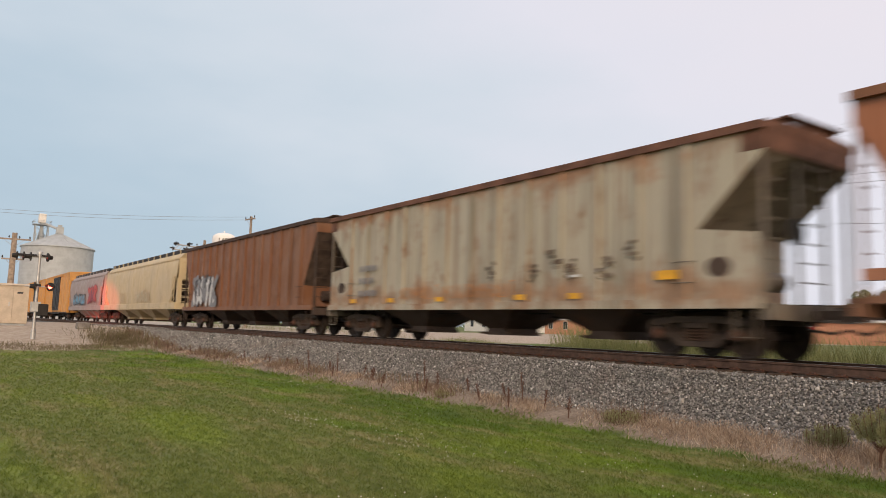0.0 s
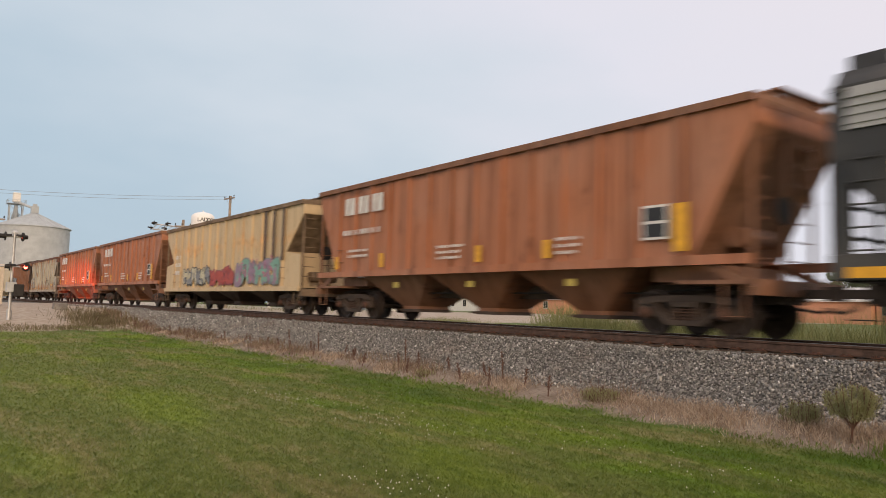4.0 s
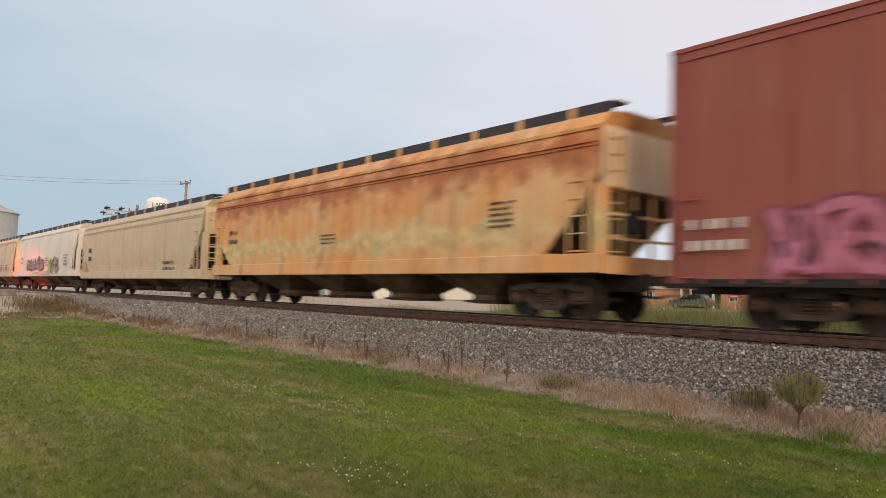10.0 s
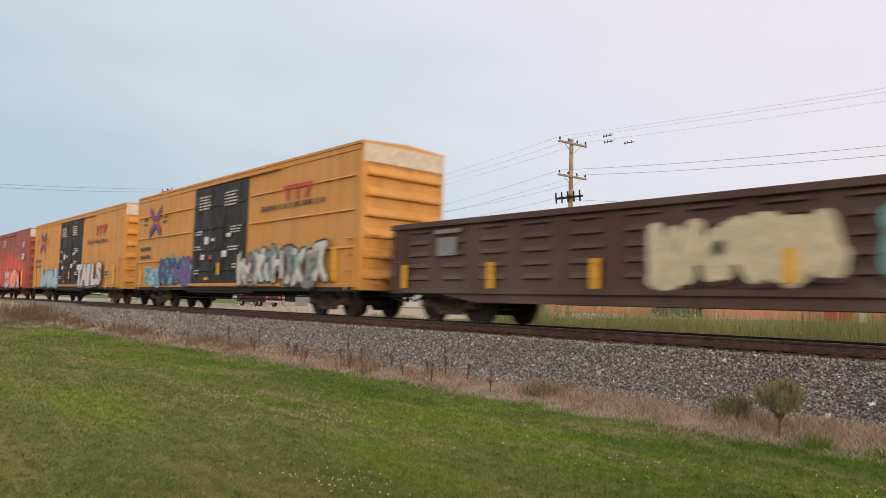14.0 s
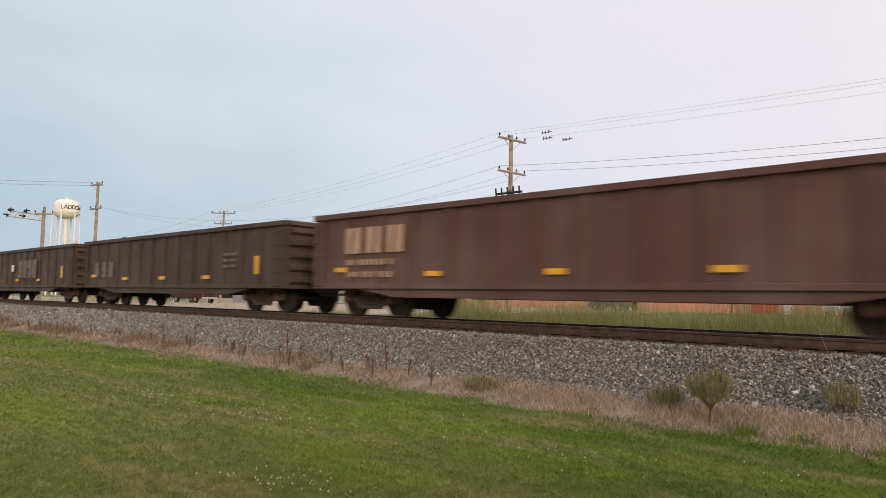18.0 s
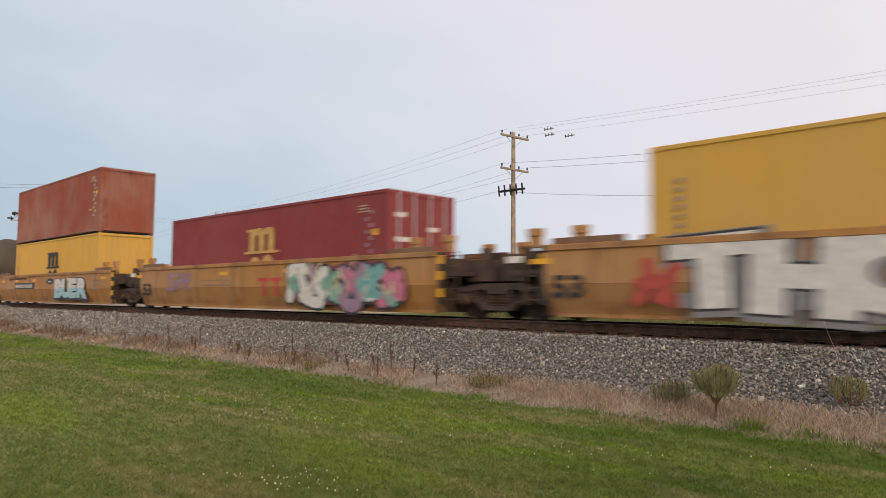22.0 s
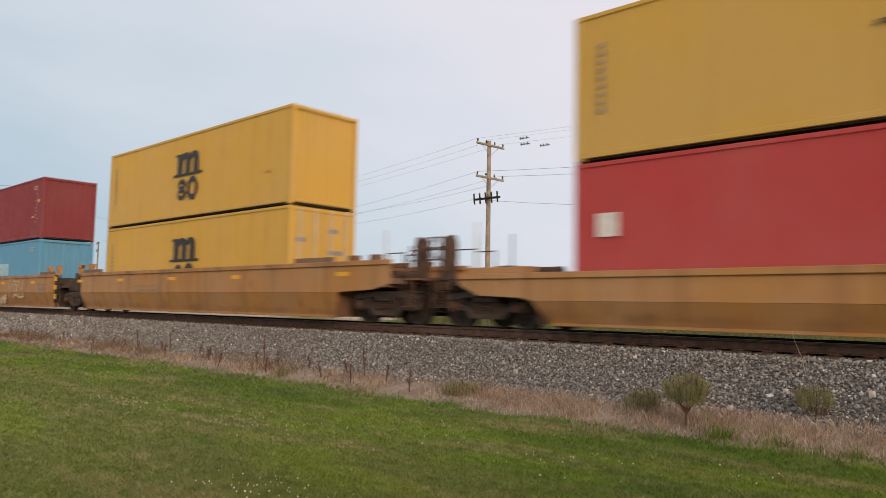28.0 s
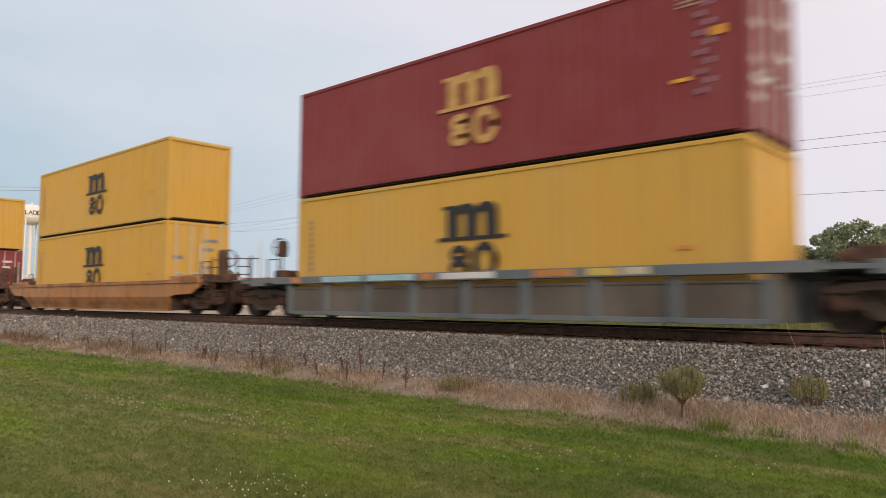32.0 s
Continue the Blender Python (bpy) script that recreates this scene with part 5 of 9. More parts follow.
def container(o, z, mat, label, doors=False, door_mat=None, trim=None, high=2.896):
    """A 40-foot steel box."""
    c = rolling("shipping_container", label, "container", o, "containers on the train")
    c.location.z += z
    L, w, h = 12.192, 1.219, high
    m = Mesh()
    m.sheet(corrugated(0.12, L - 0.12, 0.278, 0.036, -w + 0.01, 0.14, h - 0.1), "z", 0.14, h - 0.08)
    m.sheet(corrugated(0.12, L - 0.12, 0.278, 0.036, w - 0.01, 0.14, h - 0.1, 1), "z", 0.14, h - 0.08)
    part("side_panel", m, mat, c, smooth=20)
    part("roof_panel", Mesh().box(0.08, L - 0.08, -w + 0.05, w - 0.05, h - 0.05, h - 0.02), mat, c)
    part("floor", Mesh().box(0.05, L - 0.05, -w + 0.06, w - 0.06, 0.02, 0.16), DARK, c)
    m = Mesh()
    for y in (-w, w - 0.08):
        m.box(0.16, L - 0.16, y, y + 0.08, h - 0.09, h - 0.005).box(0.16, L - 0.16, y, y + 0.08, 0.055, 0.16)
    for x in (0, L - 0.10):
        m.box(x, x + 0.10, -w + 0.16, w - 0.16, h - 0.12, h - 0.005).box(x, x + 0.10, -w + 0.16, w - 0.16, 0.075, 0.16)
        for y in (-w, w - 0.12):
            m.box(x, x + 0.10, y, y + 0.12, 0.11, h - 0.11)
    part("frame", m, trim or mat, c, bevel=0.008)
    casting = Mesh().box(0, 0.175, 0, 0.162, 0, 0.118).data("corner_casting", trim or mat, 0.012)
    for x in (-0.003, L - 0.172):
        for y in (-w - 0.003, w - 0.159):
            for zz in (0, h - 0.118):
                part("corner_casting", casting, trim or mat, c).location = (x, y, zz)
    m = Mesh()
    pts = corrugated(-w + 0.12, w - 0.12, 0.25, 0.036, L - 0.04, 0, 0, 1)
    if doors:
        for a, b in ((-w + 0.10, -0.01), (0.01, w - 0.10)):
            leaf = part("door", Mesh().box(L - 0.06, L - 0.015, a, b, 0.15, h - 0.12), door_mat or mat, c, bevel=0.01)
            rods = Mesh()
            for y in (a + 0.28, b - 0.28):
                rods.cyl((L + 0.012, y, 0.08), (L + 0.012, y, h - 0.06), 0.022, 8)
                rods.box(L - 0.012, L + 0.03, y - 0.02, y + 0.28, 1.05, 1.10)
            part("lock_rod", rods, trim or GALV, leaf)
    else:
        m.sheet([(y, x) for y, x in pts], "z", 0.14, h - 0.1)
        m.v = [(y, x, zz) for x, y, zz in m.v]
        part("end_panel", m, mat, c, smooth=20)
    m = Mesh()
    m.box(0.03, 0.05, -w + 0.1, w - 0.1, 0.14, h - 0.1)
    part("front_panel", m, mat, c)
    if z > 1:
        for x in (0.03, L - 0.14):
            for y in (-w + 0.03, w - 0.13):
                part("twist_lock", Mesh().box(x, x + 0.11, y, y + 0.10, -0.04, 0.01), DARK, c)
    return c


DUSTY = paint("dusty_brown_platform_paint", (0.17, 0.085, 0.045), 0.2, 0.35, 0.4)


STAND = plain("rusty_brown_gear", (0.105, 0.056, 0.036), 0.8, 0.1, 0.45, 5)
HAZARD = plain("yellow_end_stripe", (0.70, 0.40, 0.03), 0.5, 0, 0.2, 7, 0)


def well_car(o, a, b, mat, label, top=1.54, trucks=(), posts=False, slope=True, ends=(1, 1), bottom=0.15, dark=None, left=True, right=True, panel=None, bays=9, pads=False):
    """A container well from a to b (the sunk part), with end platforms over the trucks; left or right False: that end shares its truck with the next well."""
    car = rolling("well_car", label, "well car", o)
    dark = dark or (GRIME_SHADE if top < 1.3 else DUSTY)
    a, b = a - o, b - o
    w = 1.42
    fold = bottom + 0.45 * (top - bottom)
    for s in (-1, 1):
        y0, y1 = sorted((s * w, s * (w - 0.05)))
        if posts:
            line = [(a - 0.1, top - 0.28), (a - 0.1, bottom + 0.25), (a + 0.05, bottom), (b - 0.05, bottom), (b + 0.1, bottom + 0.25), (b + 0.1, top - 0.28)]
            # panel: set back, in a darker tone than the posts and chord
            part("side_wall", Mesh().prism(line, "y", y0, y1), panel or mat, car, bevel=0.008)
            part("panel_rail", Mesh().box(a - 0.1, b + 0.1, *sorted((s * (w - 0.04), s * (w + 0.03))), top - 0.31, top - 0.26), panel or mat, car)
            xa, xb = a - 0.6, b + 0.6
        else:
            lo_left = [(a - 2.1, top), (a - 2.1, 0.94), (a - 1.55, 0.70), (a - 0.42, 0.66), (a - 0.15, fold)] if fold < 0.62 else [(a - 2.1, top), (a - 2.1, 0.98), (a - 1.5, 0.84), (a - 0.15, fold)] if left else [(a - 0.06, top), (a - 0.06, fold)]
            lo_right = [(b + 0.15, fold), (b + 0.42, 0.66), (b + 1.55, 0.70), (b + 2.1, 0.94), (b + 2.1, top)] if fold < 0.62 else [(b + 0.15, fold), (b + 1.5, 0.84), (b + 2.1, 0.98), (b + 2.1, top)] if right else [(b + 0.06, fold), (b + 0.06, top)]
            part("side_wall", Mesh().prism(lo_left + lo_right, "y", y0, y1), mat, car, bevel=0.008)
            xa, xb = (a - 2.1 if left else a - 0.06), (b + 2.1 if right else b + 0.06)
            la, lb = (a - 0.15 if left else a - 0.06), (b + 0.15 if right else b + 0.06)
            yo, yi = s * w, s * (w - 0.22)
            low = Mesh()
            low.add([(la, yo, fold), (la + (0.3 if left else 0), yi, bottom), (lb - (0.3 if right else 0), yi, bottom), (lb, yo, fold),
                     (la, yo - s * 0.05, fold), (la + (0.3 if left else 0), yi - s * 0.05, bottom), (lb - (0.3 if right else 0), yi - s * 0.05, bottom), (lb, yo - s * 0.05, fold)],
                    [(0, 1, 2, 3), (4, 7, 6, 5), (0, 4, 5, 1), (2, 6, 7, 3), (1, 5, 6, 2)])
            part("lower_side", low, mat, car)
        if not posts:
            count = 4 if pads else 0
            for i in range(count):
                xm = a + (b - a) * (i + 0.5) / count + 0.35 * math.sin(2.3 * i + o)
                part("top_pad", Mesh().box(xm - 1.15, xm + 1.15, *sorted((s * (w - 0.06), s * (w + 0.055))), top + 0.02, top + 0.085), mat, car, bevel=0.008)
            for e, way, on in ((a, 1, left), (b, -1, right)):
                x0, x1 = (e + way * 0.1, e + way * 1.75) if top > 1.3 else (e - way * 0.1, e - way * 1.9)
                part("end_coaming", Mesh().box(*sorted((x0, x1)), *sorted((s * (w - 0.12), s * (w - 0.01))), top + 0.02, top + 0.15), dark if top > 1.3 else mat, car, bevel=0.01)
        part("side_chord", Mesh().box(xa, xb, *sorted((s * (w - 0.10), s * (w + (0.16 if posts else 0.05)))), top - (0.17 if posts else 0.10), top + 0.02), mat, car, bevel=0.008)
        part("bottom_chord", Mesh().box(a + 0.2, b - 0.2, *sorted((s * (w - 0.34), s * (w - 0.205 if not posts else w + 0.04))), bottom - 0.03, bottom + 0.07), mat, car, bevel=0.008)
        if posts:
            n = bays
            for i in range(n):
                x = a + 0.1 + (b - a - 0.2) * i / (n - 1)
                part("side_post", Mesh().box(x - 0.08, x + 0.08, *sorted((s * w, s * (w + 0.09))), bottom, top - 0.08), mat, car)
    part("well_floor", Mesh().box(a, b, -w + 0.36, w - 0.36, bottom, 0.37), DARK, car)
    for e, way, on in ((a, -1, left), (b, 1, right)):
        part("bulkhead", Mesh().box(*sorted((e, e + way * 0.05)), -w + 0.12, w - 0.12, bottom, 1.0 if on else top - 0.12), dark if on else GRIME_SHADE, car)
        for y in (-w + 0.10, w - 0.10):
            for x in (() if top < 1.3 else (0.7, 1.5) if on else (-0.75, 0.35)):
                xx = e + way * x
                m = Mesh()
                up = 0.16 if on else 0.38
                m.box(xx - 0.16, xx + 0.16, y - 0.05, y + 0.05, top - 0.02, top + up - 0.02)
                m.box(xx - 0.16, xx + 0.16, y - 0.09, y + 0.09, top + up - 0.16, top + up)
                part("container_guide", m, dark if on else mat, car, bevel=0.01)
        if not on:
            for s in (-1, 1):
                post = part("end_post", Mesh().box(*sorted((e + way * 0.07, e + way * 0.16)), *sorted((s * (w - 0.02), s * (w - 0.16))), bottom + 0.2, top), BLACK_PAINT, car, "black end post with yellow stripes")
                for z in ((bottom + 0.35, bottom + 0.75, bottom + 1.12) if way > 0 else (top - 0.34,)):
                    part("stripe", Mesh().box(*sorted((e + way * 0.065, e + way * 0.165)), *sorted((s * (w - 0.015), s * (w - 0.10))), z, z + 0.20), HAZARD, post)
            ladder(car, e + way * 0.42, -w + 0.08, bottom + 0.3, top - 0.1, 0.40, GRIME_SHADE, rungs=5)
            m = Mesh().box(*sorted((e, e + way * 1.5)), -0.42, 0.42, 0.80, 1.14)
            m.box(*sorted((e, e + way * 0.95)), -w + 0.12, w - 0.12, 0.98, 1.08)
            m.box(*sorted((e + way * 0.75, e + way * 1.44)), -1.05, 1.05, 0.86, 1.34)
            part("end_platform", m, GRIME_SHADE, car)
            m = Mesh().cyl((e + way * 1.0, -0.75, 1.34), (e + way * 1.0, -0.75, 1.62), 0.13, 12).box(*sorted((e + way * 0.7, e + way * 1.3)), -0.55, 0.3, 1.34, 1.52)
            part("brake_gear", m, BOGIE, car)
            m = Mesh()
            m.pipe([(e + way * 0.2, -0.9, 0.8), (e + way * 0.6, -1.0, 0.55), (e + way * 1.2, -0.95, 0.52), (e + way * 1.5, -0.8, 0.7)], 0.035)
            part("air_hose", m, DARK, car)
            continue
        m = Mesh()
        m.box(*sorted((e, e + way * 3.2)), -0.42, 0.42, 0.86, 1.14)
        m.box(*sorted((e, e + way * 2.5)), -w + 0.06, w - 0.06, 0.98, 1.06)
        m.box(*sorted((e + way * 1.3, e + way * 2.0)), -w + 0.04, w - 0.04, 0.90, 1.12)
        part("end_platform", m, dark, car)
        xx = e + way * 2.35
        for y in (-1.2, -0.55):
            part("grab_rail", Mesh().pipe([(xx, y, 1.05), (xx, y, 1.72), (xx - way * 0.55, y, 1.72), (xx - way * 0.55, y, 1.05)], 0.024), STAND, car)
        if posts:
            xw, yw, zw = e + way * 1.75, -0.45, 2.08
            stand = part("brake_stand", Mesh().cyl((xw, yw, 1.05), (xw, yw, 2.02), 0.03, 8).box(xw - 0.10, xw + 0.10, yw - 0.12, yw + 0.12, 1.80, 2.26), STAND, car, "rusty handbrake stand", bevel=0.015)
        else:
            xw, yw, zw = e + way * 2.95, -1.0, 1.80
            stand = part("brake_stand", Mesh().prism([(xw - way * 0.36, 1.04), (xw + way * 0.02, 1.04), (xw - way * 0.04, 2.02), (xw - way * 0.28, 2.10), (xw - way * 0.36, 1.90)], "y", -1.10, -0.88), STAND, car, "rusty handbrake stand", bevel=0.02)
        xw += way * 0.12
        spokes = Mesh().cyl((xw - way * 0.03, yw, zw), (xw + way * 0.02, yw, zw), 0.06, 10)
        for k in range(16):
            p, q = 2 * math.pi * k / 16, 2 * math.pi * (k + 1) / 16
            spokes.cyl((xw, yw + 0.27 * math.cos(p), zw + 0.27 * math.sin(p)), (xw, yw + 0.27 * math.cos(q), zw + 0.27 * math.sin(q)), 0.02, 6)
            if k % 4 == 0:
                spokes.cyl((xw, yw, zw), (xw, yw + 0.27 * math.cos(p), zw + 0.27 * math.sin(p)), 0.014, 5)
        part("brake_wheel", spokes, STAND, stand)
        ladder(car, e + way * 2.75, -1.12, 0.55, 1.75, 0.48, STAND, "y", 6)
        part("step_plate", Mesh().box(*sorted((e + way * 2.45, e + way * 2.95)), -w + 0.05, -0.5, 1.06, 1.10), dark, car)
        part("stirrup", Mesh().pipe([(e + way * 2.5, -w + 0.04, 1.0), (e + way * 2.5, -w + 0.04, 0.44), (e + way * 2.9, -w + 0.04, 0.44), (e + way * 2.9, -w + 0.04, 1.0)], 0.02, 5), STAND, car)
        part("valve_box", Mesh().box(*sorted((e + way * 0.95, e + way * 1.45)), -0.95, -0.45, 1.06, 1.36), STAND, car, bevel=0.03)
        part("air_reservoir", Mesh().cyl((e + way * 0.5, 0.2, 1.22), (e + way * 1.5, 0.2, 1.22), 0.17, 12), STAND, car)
        for dx, y in ((1.75, -1.22), (2.62, 1.16)):
            part("upright", Mesh().cyl((e + way * dx, y, 1.04), (e + way * dx, y, 2.30), 0.026, 7), GALV, car, "slender pale steel upright")
        m = Mesh()
        m.pipe([(e + way * 2.7, -0.35, 0.9), (e + way * 3.0, -0.4, 0.6), (e + way * 3.4, -0.3, 0.55)], 0.03)
        part("air_hose", m, DARK, car)
        coupler(car, e + way * 3.1, way)
    for x in trucks:
        bogie(car, x - o)
    return car


# ---- the cars, front to rear ----
BROWN = paint("oxide_brown_paint", (0.225, 0.100, 0.050), 0.15, 0.35, 0.75, rust_colour=(0.085, 0.04, 0.026))
KBROWN = paint("faded_mineral_red_paint", (0.41, 0.160, 0.078), 0.2, 0.38, 0.85, rust_colour=(0.095, 0.042, 0.026), bands=((4.25, 0.35, (0.075, 0.036, 0.024), 0.62),))
GREYH = paint("rusty_grey_paint", (0.44, 0.40, 0.31), 0.3, 0.55, 0.95, rust_colour=(0.23, 0.115, 0.055), bands=((4.15, 1.1, (0.25, 0.12, 0.06), 0.66), (1.3, 0.8, (0.24, 0.135, 0.075), 0.66)))
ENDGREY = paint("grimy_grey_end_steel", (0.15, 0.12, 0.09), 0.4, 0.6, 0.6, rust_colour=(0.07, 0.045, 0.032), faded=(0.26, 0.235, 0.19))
ROOFRUST = plain("rusted_roof_steel", (0.16, 0.075, 0.048), 0.85, 0.1, 0.45, 2.5)
CREAMH = paint("dirty_cream_paint", (0.56, 0.455, 0.275), 0.3, 0.25, 0.35)
ESKA = paint("tan_cream_paint", (0.59, 0.445, 0.265), 0.2, 0.3, 0.45, faded=(0.60, 0.47, 0.31), bands=((3.0, 1.2, (0.50, 0.29, 0.13), 0.34),))
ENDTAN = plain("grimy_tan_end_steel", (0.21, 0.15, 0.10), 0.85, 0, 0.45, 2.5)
BLACKH = paint("black_car_paint", (0.040, 0.042, 0.043), 0.15, 0.05, 0.3, 0.5)
SILVER = paint("silver_grey_paint", (0.36, 0.37, 0.37), 0.2, 0.05, 0.3)
CREAM2 = paint("sandy_cream_paint", (0.68, 0.555, 0.385), 0.35, 0.42, 0.5, rust_colour=(0.40, 0.20, 0.085), bands=((1.7, 0.9, (0.45, 0.25, 0.115), 0.55), (3.95, 0.55, (0.46, 0.29, 0.15), 0.6)))
WHITEH = paint("off_white_paint", (0.72, 0.695, 0.60), 0.25, 0.04, 0.2)
TANH = paint("dusty_tan_paint", (0.60, 0.495, 0.345), 0.2, 0.12, 0.35, rust_colour=(0.36, 0.22, 0.12), bands=((1.75, 0.8, (0.44, 0.29, 0.17), 0.32),))
ORANGEH = paint("rust_stained_orange_paint", (0.72, 0.36, 0.135), 0.45, 0.35, 0.55, rust_colour=(0.28, 0.088, 0.036), faded=(0.72, 0.50, 0.27), bands=((1.95, 0.7, (0.50, 0.41, 0.215), 0.85), (3.6, 0.9, (0.29, 0.085, 0.036), 0.85)))
SALMON = paint("grey_blue_paint", (0.33, 0.27, 0.25), 0.3, 0.2, 0.3)
REDBOX = paint("boxcar_red_paint", (0.305, 0.090, 0.068), 0.1, 0.1, 0.3)
YELLOWBOX = paint("railbox_yellow_paint", (0.59, 0.295, 0.075), 0.16, 0.12, 0.4)
BLACKDOOR = paint("black_door_paint", (0.024, 0.025, 0.028), 0.08, 0.05, 0.2)
PALE = plain("pale_roof_cap", (0.60, 0.54, 0.45), 0.6, 0, 0.2, 4)
GONBROWN = paint("dark_brown_gondola_paint", (0.078, 0.044, 0.034), 0.12, 0.3, 0.3)
GONDARK = paint("dark_gondola_paint", (0.058, 0.037, 0.028), 0.1, 0.3, 0.3)
GONGREY = paint("dull_grey_brown_paint", (0.085, 0.074, 0.058), 0.15, 0.3, 0.35)
GONRED = paint("brown_red_gondola_paint", (0.105, 0.050, 0.038), 0.15, 0.3, 0.4)
TANK = paint("dull_black_tank_paint", (0.058, 0.050, 0.037), 0.10, 0.12, 0.15, 0.6)
WELLY = paint("well_car_yellow_paint", (0.41, 0.205, 0.062), 0.2, 0.4, 0.6, bands=((0.30, 0.4, (0.19, 0.095, 0.042), 0.34), (1.5, 0.25, (0.17, 0.09, 0.045), 0.36)))
WELLO = paint("well_car_orange_paint", (0.42, 0.195, 0.068), 0.2, 0.5, 0.7, bands=((0.35, 0.45, (0.11, 0.052, 0.028), 0.45), (1.15, 0.3, (0.13, 0.06, 0.03), 0.4)))
WELLB = paint("well_car_brown_paint", (0.20, 0.090, 0.045), 0.25, 0.3, 0.4)
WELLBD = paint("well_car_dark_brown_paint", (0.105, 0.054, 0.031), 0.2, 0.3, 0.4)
WELLG = paint("well_car_grey_paint", (0.125, 0.155, 0.178), 0.15, 0.15, 0.35)
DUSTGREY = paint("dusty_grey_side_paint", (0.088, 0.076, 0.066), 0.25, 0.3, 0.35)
MSC_Y = paint("container_yellow_paint", (0.56, 0.35, 0.068), 0.14, 0.05, 0.14, 0.55)
CON_RUST = paint("container_brown_red_paint", (0.25, 0.068, 0.042), 0.3, 0.36, 0.16, 0.55, rust_colour=(0.13, 0.04, 0.025))
CON_MAR = paint("container_maroon_paint", (0.215, 0.038, 0.044), 0.05, 0.03, 0.15, 0.6)
CON_OR = paint("container_orange_paint", (0.385, 0.115, 0.06), 0.1, 0.06, 0.15, 0.55)
CON_GRN = paint("container_sea_green_paint", (0.135, 0.345, 0.26), 0.08, 0.06, 0.15, 0.55)
CON_BLUE = paint("container_blue_paint", (0.108, 0.305, 0.48), 0.05, 0.03, 0.1, 0.55)
CON_RED = paint("container_red_paint", (0.44, 0.050, 0.050), 0.1, 0.04, 0.15, 0.5)
BAYBROWN = plain("brown_hopper_bay_steel", (0.15, 0.105, 0.07), 0.8, 0, 0.4, 2)
ENDPALE = paint("pale_end_sheet_paint", (0.62, 0.49, 0.33), 0.3, 0.3, 0.5, rust_colour=(0.36, 0.2, 0.1))
FADEDMARK = plain("faded_lettering", (0.20, 0.17, 0.14), 0.75, 0, 0.6, 7, 0)
TANMARK = plain("worn_tan_stencil", (0.30, 0.19, 0.12), 0.75, 0, 0.5, 8, 0)
CHALK = plain("faded_chalk_spray", (0.58, 0.46, 0.30), 0.7, 0, 0.3, 9, 0)
HATCHGREY = plain("dark_grating", (0.045, 0.046, 0.05), 0.7, 0.1, 0.3, 6)


def company_blocks(car, x, z, y, mat, n=3, w=0.42, h=0.55, gap=0.16, label="pale company mark in plain blocks"):
    """A company's mark, as plain blocks, each with a slanting cut."""
    for i in range(n):
        xx = x + i * (w + gap)
        m = Mesh()
        cut = w * (0.52 if i % 2 else 0.40)
        m.prism([(xx, z), (xx + cut - 0.14 * w, z), (xx + cut + 0.06 * w, z + h), (xx, z + h)], "y", y - 0.004, y + 0.004)
        m.prism([(xx + cut, z), (xx + w, z), (xx + w, z + h), (xx + cut + 0.20 * w, z + h)], "y", y - 0.004, y + 0.004)
        part("company_mark", m, mat, car, label, smooth=0)


# far front of the train, seen small and for moments only
for k, (o, mm) in enumerate(((-143.5, YELLOWBOX), (-124.0, YELLOWBOX), (-104.3, YELLOWBOX))):
    boxcar(o, 18.6, mm, "yellow boxcar with a dark double door", door_mat=BLACKDOOR, top=5.1)

rd = smooth_hopper(-84.2, 17.4, SALMON, "grey covered hopper with sprayed panels along its curved side", eave=3.95)
graffiti(rd, -1.63, 3.0, 9.5, 1.5, 2.6, [SPRAY["blue"], SPRAY["grey"]], SPRAY["black"], 3)
graffiti(rd, -1.63, 11.0, 15.0, 1.6, 3.2, [SPRAY["red"], SPRAY["maroon"]], SPRAY["maroon"], 4)
cr = smooth_hopper(-65.4, 21.2, CREAMH, "cream covered hopper with curved sides", eave=4.0)
graffiti(cr, -1.64, 6.0, 7.6, 1.5, 2.3, [CHALK], None, 5, thick=0.1)
graffiti(cr, -1.64, 11.0, 15.0, 1.5, 2.3, [CHALK, SPRAY["cream"]], None, 6, thick=0.14)
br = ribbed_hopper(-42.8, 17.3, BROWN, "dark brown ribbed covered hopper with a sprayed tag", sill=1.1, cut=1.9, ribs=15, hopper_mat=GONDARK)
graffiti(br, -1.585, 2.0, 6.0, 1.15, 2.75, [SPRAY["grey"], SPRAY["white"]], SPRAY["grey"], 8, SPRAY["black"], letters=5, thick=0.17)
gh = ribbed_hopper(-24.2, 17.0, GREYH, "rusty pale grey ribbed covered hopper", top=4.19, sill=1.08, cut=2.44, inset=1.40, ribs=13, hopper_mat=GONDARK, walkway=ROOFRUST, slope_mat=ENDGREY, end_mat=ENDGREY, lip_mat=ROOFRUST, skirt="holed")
marks(gh, -1.585, SPRAY["grey"], lines(2.4, 2.2, 1.3, 0.24, 3, 7), "car_number", "dark stencilled number")
WORN = plain("worn_dark_stencil", (0.13, 0.095, 0.07), 0.8, 0, 0.5, 8, 0)
rnd_ = random.Random(9)
for x, z in ((9.3, 1.75), (10.9, 1.6), (12.25, 1.67), (13.2, 1.65), (13.95, 1.95), (11.6, 1.9)):
    m_ = Mesh()
    for k in range(4):
        blob(m_, x + rnd_.uniform(0, 0.3), z + 0.12 * k, rnd_.uniform(0.12, 0.34), rnd_.uniform(0.08, 0.16), -1.585 - 0.001 * k, rnd_, 9, 0.4)
    part("stencil", m_, WORN, gh, "worn dark stencil patch", smooth=0)["kind"] = "stuff"
marks(gh, -1.592, SPRAY["white"], [(12.3, 1.64, 0.3, 0.06)], "stencil_bar")
